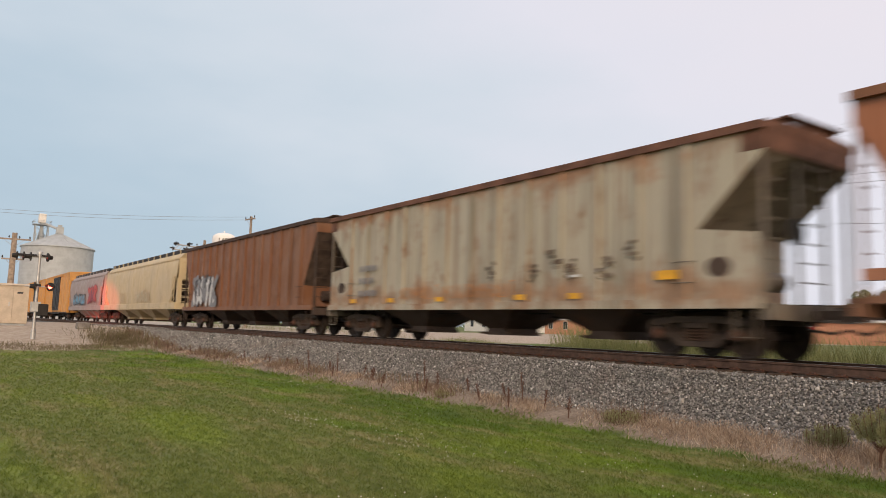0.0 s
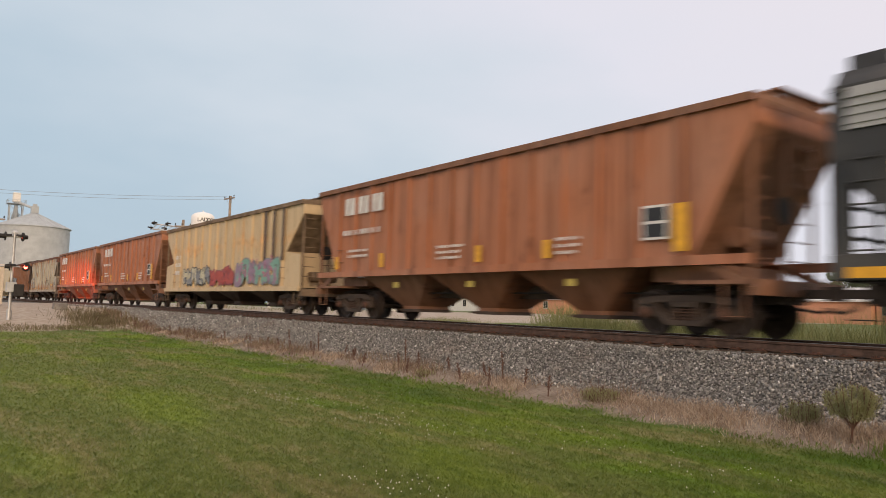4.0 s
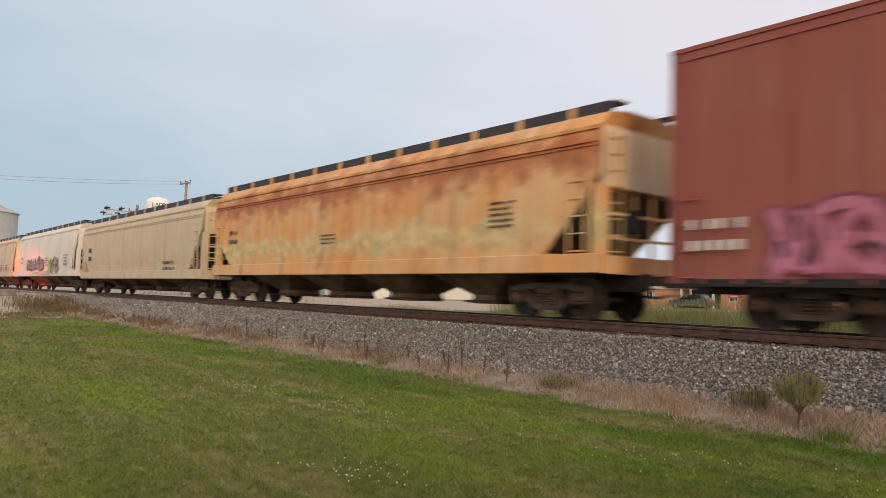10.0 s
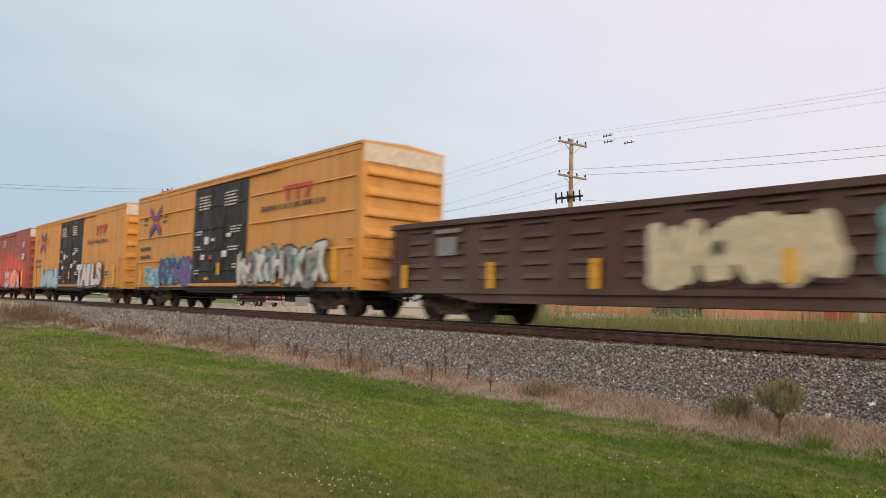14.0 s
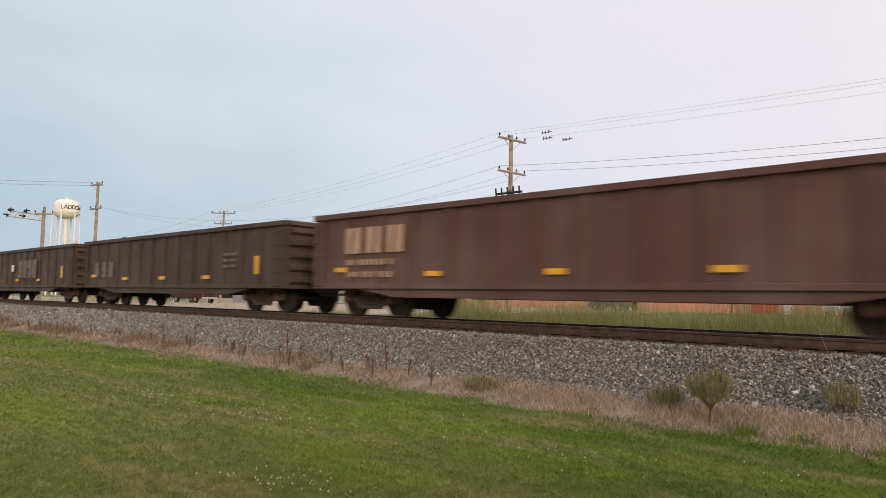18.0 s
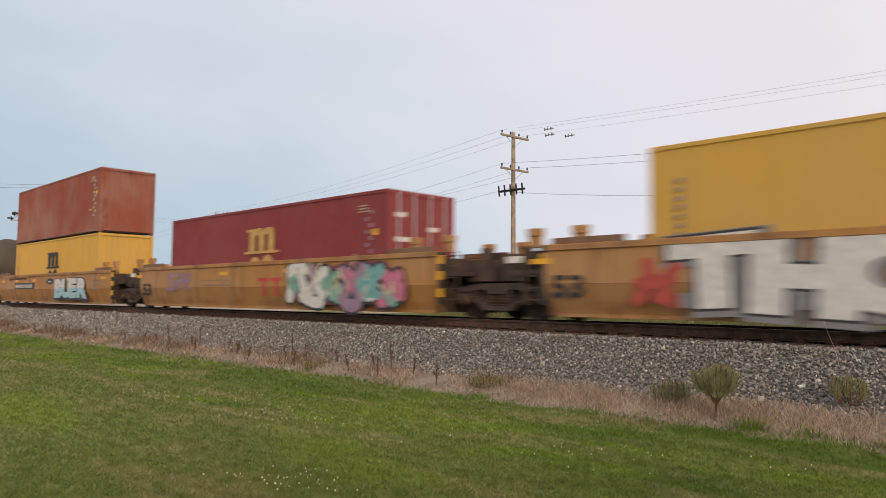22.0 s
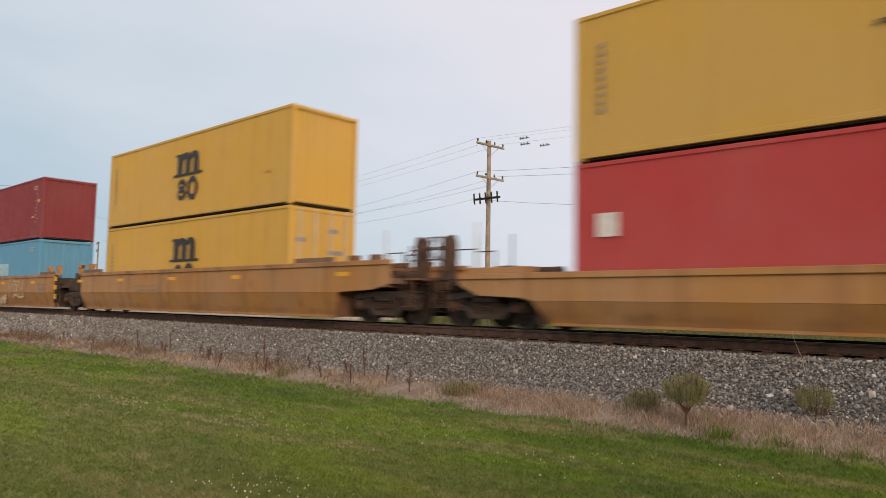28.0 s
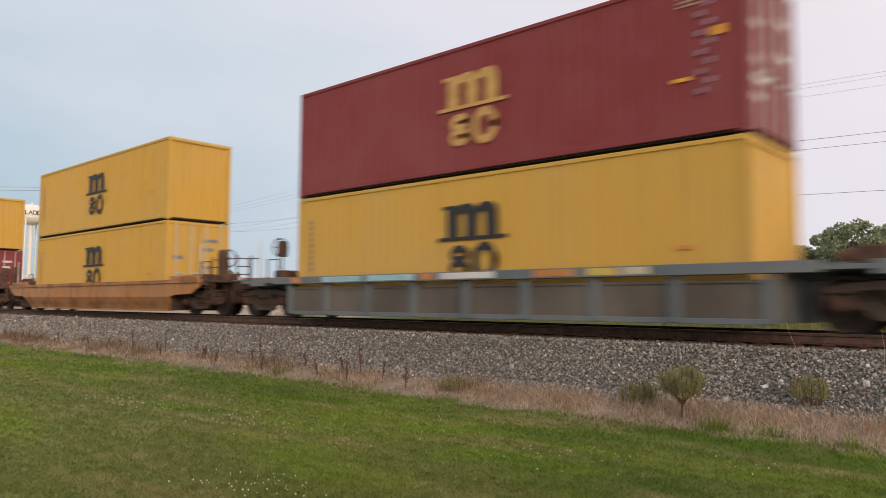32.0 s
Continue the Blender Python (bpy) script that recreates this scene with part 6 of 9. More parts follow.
graffiti(gh, -1.585, 5.0, 10.4, 1.25, 1.62, [SPRAY["orange"]], None, 9, label="faded orange scrawl along the foot", thick=0.055)
for x in (1.84, 4.31, 6.97, 10.41, 12.25):
    marks(gh, -1.60, YELLOW_MARK, [(x, 1.16, 0.38, 0.13)], "reflector")
marks(gh, -1.59, YELLOW_MARK, [(14.69, 1.5, 0.53, 0.18)], "reflector")


def kansas(o, L, seed):
    car = ribbed_hopper(o, L, KBROWN, "brown-red ribbed covered hopper with white block markings", top=4.30, sill=1.5, cut=1.56, inset=1.25, ribs=14, bays=3, walkway=BROWN, slope_mat=BROWN, end_mat=BROWN, hopper_mat=BROWN, long_sill=True)
    company_blocks(car, 1.95, 3.38, -1.585, WHITE_PAINT, 3, 0.62, 0.56, 0.24)
    marks(car, -1.585, WHITE_PAINT, lines(1.85, 2.72, 2.4, 0.20, 1, seed), "car_number")
    marks(car, -1.585, WHITE_PAINT, lines(2.2, 2.15, 1.3, 0.1, 2, seed + 1) + lines(7.2, 2.05, 1.2, 0.09, 3, seed + 2) + lines(11.75, 2.0, 0.8, 0.09, 3, seed + 3), "small_print")
    for x in (1.35, 4.2, 8.9, 11.36):
        marks(car, -1.59, YELLOW_MARK, [(x, 1.62, 0.22, 0.42)], "reflector")
    marks(car, -1.59, YELLOW_MARK, [(L - 1.62, 1.62, 0.32, 0.92)], "reflector")
    marks(car, -1.588, WHITE_PAINT, [(L - 2.35, 1.87, 0.62, 0.68)], "label_frame")
    for z in (2.24, 1.92):
        marks(car, -1.593, BLACK_PAINT, [(L - 2.29, z, 0.5, 0.26)], "label_panel")
    for x in (4.6, 8.2, 11.8):
        marks(car, -1.30, SPRAY["yellow"], [(x, 1.0, 0.3, 0.16)], "bay_label", "small yellow label on a hopper bay")
    return car


kansas(-5.7, 15.9, 20)
kansas(11.84, 16.1, 30)
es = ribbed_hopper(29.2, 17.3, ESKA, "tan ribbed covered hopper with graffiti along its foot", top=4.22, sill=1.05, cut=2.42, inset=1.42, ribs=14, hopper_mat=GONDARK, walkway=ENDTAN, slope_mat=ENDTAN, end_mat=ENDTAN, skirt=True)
graffiti(es, -1.585, 3.5, 7.5, 1.2, 2.15, [SPRAY["cream"], SPRAY["grey"]], SPRAY["black"], 11)
graffiti(es, -1.585, 7.65, 10.6, 1.15, 1.95, [SPRAY["red"]], SPRAY["maroon"], 12)
graffiti(es, -1.585, 10.85, 15.4, 1.15, 2.2, [SPRAY["mauve"], SPRAY["green"]], SPRAY["grey"], 13, SPRAY["pink"])
# dark bands between the last posts, from the eave down to the graffiti
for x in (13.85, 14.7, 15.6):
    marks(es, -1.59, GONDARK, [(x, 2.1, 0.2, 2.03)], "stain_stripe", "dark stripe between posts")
marks(es, -1.59, WHITE_PAINT, lines(2.0, 2.6, 1.0, 0.24, 3, 5), "car_number")
kansas(47.9, 16.5, 40)

bk = smooth_hopper(65.7, 17.1, BLACKH, "black covered hopper with a silver top band and an orange emblem", sill_mat=BLACKH, hatch=HATCHGREY, bracket=SILVER, eave=4.07)
part("top_band", Mesh().prism([(-1.625, 3.38), (-1.59, 4.06), (-1.5, 4.06), (-1.5, 3.38)], "x", 0.3, 16.8), SILVER, bk, "silver painted band")
for z in (3.46, 3.60, 3.74, 3.88):
    part("band_rib", Mesh().box(0.3, 16.8, -1.645, -1.58, z, z + 0.045), SILVER, bk)
m_ = Mesh()
for (cx, cz, rx, rz) in ((10.9, 2.75, 0.60, 0.80),):
    m_.prism([(cx + rx * math.cos(a * math.pi / 12), cz + rz * math.sin(a * math.pi / 12)) for a in range(24)], "y", -1.632, -1.622)
em = part("emblem", m_, SPRAY["orange"], bk, "round orange emblem")
part("emblem_core", Mesh().box(10.65, 11.15, -1.637, -1.63, 2.5, 3.0), SPRAY["red"], em)
marks(bk, -1.63, SPRAY["yellow"], lines(1.0, 2.65, 1.2, 0.26, 2, 51), "car_number")
marks(bk, -1.63, WHITE_PAINT, lines(5.4, 2.3, 2.2, 0.12, 1, 52) + lines(12.2, 2.85, 1.8, 0.10, 2, 53), "small_print")
marks(bk, -1.64, YELLOW_MARK, [(0.3, 1.06, 16.4, 0.17)], "sill_stripe", "yellow stripe along the sill")
graffiti(bk, -1.635, 10.3, 13.8, 1.5, 1.95, [SPRAY["teal"], SPRAY["grey"]], None, 54, thick=0.12, label="faint sprayed scrawl")

cc = smooth_hopper(83.9, 20.1, CREAM2, "sandy cream covered hopper with red and green graffiti", hatch=HATCHGREY, bracket=GALV, eave=4.07, hopper_mat=WELLB)
graffiti(cc, -1.642, 4.36, 8.8, 1.08, 2.3, [SPRAY["maroon"], SPRAY["pink"]], SPRAY["cream"], 61, SPRAY["pink"], letters=6, thick=0.22)
graffiti(cc, -1.642, 8.9, 12.4, 1.1, 2.3, [SPRAY["green"], SPRAY["green"]], SPRAY["slate"], 62, SPRAY["yellow"], letters=4, thick=0.30)
marks(cc, -1.63, SPRAY["grey"], lines(2.2, 2.4, 0.8, 0.18, 3, 63) + lines(13.0, 2.0, 1.5, 0.12, 3, 64) + lines(16.0, 2.0, 1.0, 0.12, 3, 60), "car_number")
wh = smooth_hopper(105.5, 19.8, WHITEH, "off-white covered hopper with grey graffiti", hatch=HATCHGREY, bracket=SILVER, eave=4.08, hopper_mat=BAYBROWN)
graffiti(wh, -1.642, 4.35, 10.5, 1.5, 2.4, [SPRAY["grey"], SPRAY["grey"]], SPRAY["black"], 65, SPRAY["white"], thick=0.2)
graffiti(wh, -1.645, 6.5, 13.0, 1.06, 1.42, [SPRAY["cream"], SPRAY["ice"]], None, 64, thick=0.12, label="faint pale spray along the sill")
graffiti(wh, -1.642, 12.1, 15.2, 1.3, 2.4, [SPRAY["yellow"], SPRAY["grey"]], SPRAY["cream"], 66, SPRAY["navy"], thick=0.22)
marks(wh, -1.63, SPRAY["grey"], lines(1.85, 2.4, 0.9, 0.2, 2, 67) + lines(10.7, 2.3, 1.3, 0.1, 4, 68) + lines(16.6, 2.4, 1.2, 0.12, 4, 69), "car_number")
ta = smooth_hopper(126.9, 19.6, TANH, "dusty tan covered hopper with plain curved sides", hatch=HATCHGREY, bracket=SILVER, sill=0.86, eave=3.9, hopper_mat=BAYBROWN, beads=True)
marks(ta, -1.63, SPRAY["black"], [(1.7, 2.42, 0.55, 0.26), (1.7, 1.92, 0.55, 0.26)], "car_number")
marks(ta, -1.63, SPRAY["black"], lines(15.0, 1.55, 1.6, 0.16, 2, 70), "small_print")
orh = smooth_hopper(147.8, 19.6, ORANGEH, "orange and rust-streaked covered hopper", hatch=HATCHGREY, bracket=ORANGEH, eave=4.0, sill=1.0, hopper_mat=BAYBROWN, end_mat=ENDPALE, beads=True)
marks(orh, -1.63, SPRAY["black"], lines(1.6, 2.55, 0.8, 0.2, 2, 71) + lines(8.6, 2.2, 1.0, 0.07, 3, 72) + lines(16.4, 2.6, 0.8, 0.08, 5, 73), "car_number")

rb = boxcar(169.0, 18.7, REDBOX, "brown-red boxcar with pink and blue graffiti", door=(6.7, 11.65), top_band=PALE, seams="posts")
graffiti(rb, -1.55, 1.9, 6.9, 0.84, 2.1, [SPRAY["pink"]], SPRAY["maroon"], 81, SPRAY["black"], letters=7, thick=0.17)
graffiti(rb, -1.66, 11.6, 16.8, 0.75, 2.15, [SPRAY["ice"], SPRAY["scarlet"], SPRAY["cream"], SPRAY["scarlet"], SPRAY["ice"]], SPRAY["black"], 82, SPRAY["orange"], letters=7, thick=0.20, backing=SPRAY["slate"])
marks(rb, -1.62, WHITE_PAINT, lines(7.5, 4.5, 1.0, 0.09, 4, 83) + lines(9.9, 4.5, 1.1, 0.09, 4, 84), "stencil_text")
marks(rb, -1.64, WHITE_PAINT, [(17.0, 3.2, 0.85, 0.12), (17.1, 3.05, 0.7, 0.12), (17.0, 2.9, 0.85, 0.12)] + lines(17.0, 4.1, 0.8, 0.09, 3, 85), "company_mark")
marks(rb, -1.64, WHITE_PAINT, lines(0.45, 1.75, 1.2, 0.22, 2, 86), "car_number")
marks(rb, -1.65, YELLOW_MARK, [(17.4, 1.0, 0.28, 1.0)], "reflector")


def yellow_boxcar(o, L, seams, seed):
    car = boxcar(o, L, YELLOWBOX, "yellow boxcar with a black double door and graffiti", door=(7.0, 11.75), door_mat=BLACKDOOR, top_band=PALE, seams=seams)
    y = -1.56
    cx, cz = 2.47, 3.84
    for sx in (-1, 1):
        for sz in (-1, 1):
            for mat, off in ((BLUE_PAINT, 0.13 * sz), (RED_PAINT, -0.10 * sz)):
                x0 = cx + sx * (0.02 if mat is BLUE_PAINT else 0.20)
                z0 = cz + sz * (0.02 if mat is BLUE_PAINT else 0.17) + off
                part("emblem_stripe", Mesh().prism([(x0, z0 - 0.10), (cx + sx * 0.72, cz + sz * 0.52 + off - 0.10), (cx + sx * 0.72, cz + sz * 0.52 + off + 0.10), (x0, z0 + 0.10)], "y", y - 0.004 - (0.002 if mat is BLUE_PAINT else 0), y + 0.004), mat, car, "painted stripe of a crossed emblem", smooth=0)
    marks(car, y, SPRAY["black"], lines(1.0, 3.95, 0.5, 0.13, 2, seed) + lines(3.4, 3.95, 0.5, 0.13, 2, seed + 1) + lines(0.75, 2.55, 1.6, 0.22, 2, seed + 2), "car_number")
    m = Mesh().box(14.4, 16.3, y - 0.004, y + 0.004, 4.12, 4.24)
    for xx in (14.62, 15.28):
        m.box(xx, xx + 0.15, y - 0.0035, y + 0.004, 3.74, 4.12)
    m.prism([(15.8, 3.74), (16.0, 3.74), (16.2, 4.12), (15.95, 4.12)], "y", y - 0.0035, y + 0.004)
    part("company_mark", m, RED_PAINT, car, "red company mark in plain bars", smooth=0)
    for x in (7.6, 10.0):
        marks(car, -1.625, WHITE_PAINT, lines(x, 4.42, 1.1, 0.07, 5, seed + 4), "stencil_text")
    marks(car, -1.63, WHITE_PAINT, [(8.3, 2.55, 0.35, 0.3), (8.9, 2.65, 0.3, 0.12), (10.3, 2.75, 0.35, 0.15), (8.0, 1.95, 0.3, 0.2), (9.9, 2.0, 0.45, 0.25)], "stencil_text")
    for x, z, w_, h_, n_ in ((7.4, 3.05, 0.6, 0.06, 2), (10.6, 3.1, 0.9, 0.06, 3), (10.5, 2.35, 0.9, 0.06, 2), (7.3, 2.45, 0.7, 0.06, 2), (10.9, 1.7, 0.6, 0.07, 2), (7.4, 1.5, 0.5, 0.07, 2)):
        marks(car, -1.628, WHITE_PAINT, lines(x, z, w_, h_, n_, seed + int(z * 10)), "stencil_text")
    marks(car, -1.632, SPRAY["red"], [(8.75, 1.95, 0.3, 0.16)], "label_plate")
    marks(car, -1.63, YELLOW_MARK, [(9.55, 1.35, 0.22, 0.45), (8.4, 1.15, 0.4, 0.1)], "reflector")
    marks(car, y, YELLOW_MARK, [(0.75, 0.95, 0.25, 0.75)], "reflector")
    marks(car, y, YELLOW_MARK, [(L - 1.45, 1.05, 0.32, 1.0)], "reflector")
    marks(car, y, WHITE_PAINT, [(L - 2.75, 1.42, 0.48, 0.36)], "label_frame")
    marks(car, y - 0.005, BLACK_PAINT, [(L - 2.71, 1.61, 0.40, 0.13), (L - 2.71, 1.46, 0.40, 0.13)], "label_panel")
    return car


y1 = yellow_boxcar(189.6, 19.3, "posts", 90)
lettering("slogan", "Railcar Pooling Experts", 0.36, SPRAY["black"], y1, (12.95, -1.565, 3.28), "black slogan lettering", squash=1.12)
graffiti(y1, -1.57, 2.8, 6.85, 0.78, 2.1, [SPRAY["ice"], SPRAY["ice"]], SPRAY["blue"], 93, SPRAY["white"], thick=0.31)
graffiti(y1, -1.66, 11.5, 16.3, 0.78, 2.15, [SPRAY["white"]], SPRAY["grey"], 94, words="TAILS", label="white bubble-letter graffiti")
y2 = yellow_boxcar(210.8, 19.0, "beads", 100)
marks(y2, -1.565, SPRAY["black"], lines(12.9, 3.5, 4.2, 0.2, 1, 105), "slogan")
graffiti(y2, -1.575, 1.6, 3.4, 1.0, 1.8, [SPRAY["blue"], SPRAY["ice"]], SPRAY["ice"], 106)
graffiti(y2, -1.575, 3.4, 6.9, 0.95, 2.25, [SPRAY["navy"], SPRAY["purple"], SPRAY["purple"]], SPRAY["navy"], 107, SPRAY["teal"], thick=0.30, backing=SPRAY["teal"])
graffiti(y2, -1.66, 11.5, 17.4, 0.9, 2.2, [SPRAY["white"], SPRAY["grey"]], SPRAY["black"], 108, SPRAY["green"], letters=9, thick=0.19)

gn = gondola(231.3, 15.75, GONBROWN, "dark brown gondola with louvred sides and cream graffiti", top=2.41, louvre=True)
graffiti(gn, -1.565, 8.1, 11.4, 0.78, 2.2, [SPRAY["cream"]], GONBROWN, 111, letters=5, thick=0.26)
graffiti(gn, -1.565, 12.1, 14.0, 0.8, 2.2, [SPRAY["teal"], SPRAY["ice"]], GONBROWN, 112, letters=2, thick=0.34)
marks(gn, -1.56, SPRAY["grey"], [(1.95, 1.65, 0.7, 0.45), (1.85, 2.2, 0.95, 0.1)], "company_mark")
for x in (0.55, 3.75, 6.7, 15.25):
    marks(gn, -1.565, YELLOW_MARK, [(x, 0.85, 0.2, 0.6)], "reflector")
marks(gn, -1.60, YELLOW_MARK, [(10.55, 0.95, 0.2, 0.55)], "reflector")
g2 = gondola(248.45, 17.2, GONGREY, "dull grey-brown gondola with white stencils", ribs=15)
company_blocks(g2, 1.75, 1.95, -1.565, WHITE_PAINT, 3, 0.3, 0.32)
marks(g2, -1.565, WHITE_PAINT, lines(1.75, 1.62, 1.2, 0.17, 2, 45) + lines(1.75, 1.1, 0.9, 0.10, 3, 46), "car_number")
ga = gondola(267.1, 16.2, GONDARK, "sooty dark gondola with white stencilled letters", ribs=15)
company_blocks(ga, 8.2, 1.2, -1.545, FADEDMARK, 4, 0.55, 0.9, 0.2)
marks(ga, -1.565, WHITE_PAINT, [(7.0, 1.55, 0.4, 0.35)] + lines(0.8, 2.0, 1.0, 0.2, 2, 121), "car_number")
gb = gondola(284.5, 15.7, GONDARK, "sooty dark gondola with faded white letters", ribs=15)
company_blocks(gb, 1.4, 1.15, -1.545, FADEDMARK, 3, 0.42, 0.62, 0.3)
marks(gb, -1.545, FADEDMARK, lines(12.2, 1.75, 0.9, 0.11, 3, 122), "small_print")
gc = gondola(301.6, 16.3, GONRED, "brown-red gondola with large pale block letters", ribs=14)
company_blocks(gc, 1.46, 1.62, -1.565, SPRAY["peach"], 3, 0.6, 0.66, 0.2)
marks(gc, -1.565, SPRAY["peach"], lines(1.5, 1.32, 2.0, 0.18, 2, 131), "car_number")
for car, L in ((g2, 17.2), (ga, 16.2), (gb, 15.7), (gc, 16.3)):
    for i in range(4):
        marks(car, -1.55, YELLOW_MARK, [(1.0 + i * (L - 2.6) / 4, 1.02 if i else 1.15, 0.5, 0.12)], "reflector")
    marks(car, -1.55, YELLOW_MARK, [(L - 1.6, 1.15, 0.22, 0.55) if car is not gc else (L - 1.8, 1.35, 0.45, 0.24)], "reflector")

tk = tank_car(319.0, 18.8, TANK, "dull black tank car with yellow reflectors")


def on_tank(x, w, a0, a1, mat, name="reflector", label=""):
    m = Mesh()
    r = 1.568
    n = 5
    a0, a1 = (math.degrees(math.asin((0.17 + 1.508 * math.sin(radians(a))) / r)) for a in (a0, a1))
    m.loft([[(xx, -r * math.cos(a), 2.44 + r * math.sin(a)) for a in [radians(a0 + (a1 - a0) * k / n) for k in range(n + 1)]] for xx in (x, x + w)], closed=False)
    part(name, m, mat, tk, label)


for x in (0.9, 3.8, 6.95, 9.9, 12.7):
    on_tank(x + 0.04, 0.25, -13, 5, YELLOW_MARK)
on_tank(17.2, 0.36, -20, 16, YELLOW_MARK)
on_tank(6.35, 1.3, -50, -28, BLACK_PAINT, "patch", "black repaint patch")
on_tank(9.7, 1.05, -50, -31, BLACK_PAINT, "patch", "black repaint patch")
on_tank(9.7, 1.0, -28, -18, SPRAY["cream"], "car_number")
for x, w in ((1.9, 0.8), (2.85, 1.0), (4.0, 0.35), (11.3, 0.8), (13.4, 0.5)):
    on_tank(x, w, -32, -27, SPRAY["cream"] if x < 4 else SPRAY["grey"], "car_number")
    on_tank(x, w * 0.9, -40, -38, SPRAY["grey"], "small_print")
on_tank(15.9, 1.0, -8, 10, SPRAY["grey"], "data_panel")


def logo(c, mat, x=5.0, z=0.75, y=-1.226):
    """The shipper's mark: three legs under two round arches on a bar, and rings below."""
    m = Mesh()
    x += 0.08
    leg, gap, foot, spring = 0.33, 0.22, z + 0.98, z + 1.42
    for k in range(3):
        xx = x + k * (leg + gap)
        m.box(xx, xx + leg, y - 0.004, y + 0.004, foot, spring)
    wide = 3 * leg + 2 * gap
    m.prism([(x - 0.14, z + 1.60), (x - 0.14, z + 1.68), (x + leg, z + 1.68), (x + leg, spring), (x, spring), (x, z + 1.60)], "y", y - 0.0042, y + 0.004)
    for k in range(2):
        xa = x + leg + k * (leg + gap)
        m.prism([(xa + gap, spring), (xa + gap * 0.8, spring + 0.07), (xa + gap * 0.4, spring + 0.09), (xa, spring + 0.05), (xa, z + 1.62), (xa + gap * 0.4, z + 1.70), (xa + gap + leg * 0.45, z + 1.70), (xa + gap + leg * 0.85, z + 1.63), (xa + gap + leg, z + 1.50), (xa + gap + leg, spring)], "y", y - 0.0046 - 0.0004 * k, y + 0.004)
    m.box(x - 0.26, x + wide + 0.26, y - 0.005, y + 0.004, z + 0.90, z + 0.98)
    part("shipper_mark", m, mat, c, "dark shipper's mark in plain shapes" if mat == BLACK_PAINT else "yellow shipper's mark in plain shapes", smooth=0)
    m = Mesh()
    def arc(cx, cz, rx, rz, a0, a1, n=12):
        return [(cx + rx * math.cos(radians(a0 + (a1 - a0) * k / n)), cz + rz * math.sin(radians(a0 + (a1 - a0) * k / n))) for k in range(n + 1)]
    ribbon(m, arc(x + 0.36, z + 0.60, 0.20, 0.13, 0, 360), 0.15, y - 0.003)
    ribbon(m, arc(x + 0.36, z + 0.28, 0.22, 0.14, 0, 360), 0.15, y - 0.0036)
    ribbon(m, arc(x + 1.08, z + 0.44, 0.27, 0.32, 0, 360, 16), 0.18, y - 0.003)
    part("shipper_mark", m, mat, c, smooth=0)["kind"] = "stuff"


con_by_place = {}     # the lower container of each place


def con(o, z, mat, label, mark=None, doors=False, seed=1, mark_z=0.55, **kw):
    c = container(o, z, mat, label, doors, **kw)
    con_by_place.setdefault(o, c)
    if mark:
        logo(c, mark, 5.45, mark_z)
    pale = SPRAY["grey"] if mat in (MSC_Y,) else SPRAY["cream"]
    if mat in (MSC_Y, CON_GRN, CON_OR):
        marks(c, -1.224, pale, [(0.55, 0.9 + 0.16 * i, 0.09, 0.09) for i in range(9)], "container_number")
    marks(c, -1.224, YELLOW_MARK if mat != MSC_Y else SPRAY["orange"], [(10.9, 1.02, 0.30, 0.07)], "warning_label")
    if mat != MSC_Y:
        marks(c, -1.224, pale, lines(11.05, 2.5, 0.45, 0.045, 3, seed), "small_print")
    if mat in (CON_RUST, CON_MAR, CON_OR, CON_RED):
        marks(c, -1.224, SPRAY["mauve"] if mat == CON_MAR else SPRAY["cream"], [(11.35 + 0.16 * (i % 2), 0.75 + 0.17 * i, 0.11, 0.10) for i in range(10)], "stencil_column")
        marks(c, -1.224, YELLOW_MARK, [(11.62, 1.72, 0.2, 0.16)], "warning_label")
    if doors:
        m = Mesh()
        r = random.Random(seed)
        for i in range(6):
            yy = r.choice((-0.95, 0.2))
            zz = 0.6 + i * 0.32
            m.box(12.182, 12.19, yy, yy + r.uniform(0.3, 0.7), zz, zz + 0.12)
        part("door_text", m, SPRAY["white"] if mat != MSC_Y else SPRAY["grey"], c, smooth=0)
    return c


LOW, HIGH = 0.37, 0.37 + 2.896 + 0.04
con(343.33, LOW, MSC_Y, "yellow shipping container with a black mark", BLACK_PAINT, seed=1)
con(343.33, HIGH, CON_RUST, "scuffed brown-red shipping container, stacked", None, seed=2)
con(362.75, LOW, CON_MAR, "maroon shipping container with a yellow mark", SPRAY["ochre"], True, 3)
con(382.29, LOW, MSC_Y, "yellow shipping container with a black mark", BLACK_PAINT, True, 4)
con(404.23, LOW, CON_RUST, "brown-red steel shipping container with pale stencils", None, seed=5)
con(404.23, HIGH, MSC_Y, "yellow shipping container with a black mark, stacked", BLACK_PAINT, seed=6)
con(425.9, LOW, CON_GRN, "sea-green steel shipping container with pale stencils", None, seed=7, high=2.591)
con(425.9, LOW + 2.591 + 0.04, CON_OR, "orange-red shipping container, stacked", None, seed=8)
blue = con(445.42, LOW, CON_BLUE, "blue shipping container with pale panels", None, seed=9)
con(445.42, HIGH, CON_MAR, "maroon shipping container, stacked", None, seed=10)
con(465.07, LOW, MSC_Y, "yellow shipping container with a black mark", BLACK_PAINT, True, 11)
con(465.07, HIGH, MSC_Y, "yellow shipping container with a black mark, stacked", BLACK_PAINT, seed=12)
con(486.72, LOW, CON_RED, "bright red steel shipping container with a white label", None, seed=13)
con(486.72, HIGH, MSC_Y, "yellow shipping container with a black mark, stacked", BLACK_PAINT, seed=14)
con(508.56, LOW, CON_MAR, "maroon shipping container with white letters", None, True, 15)
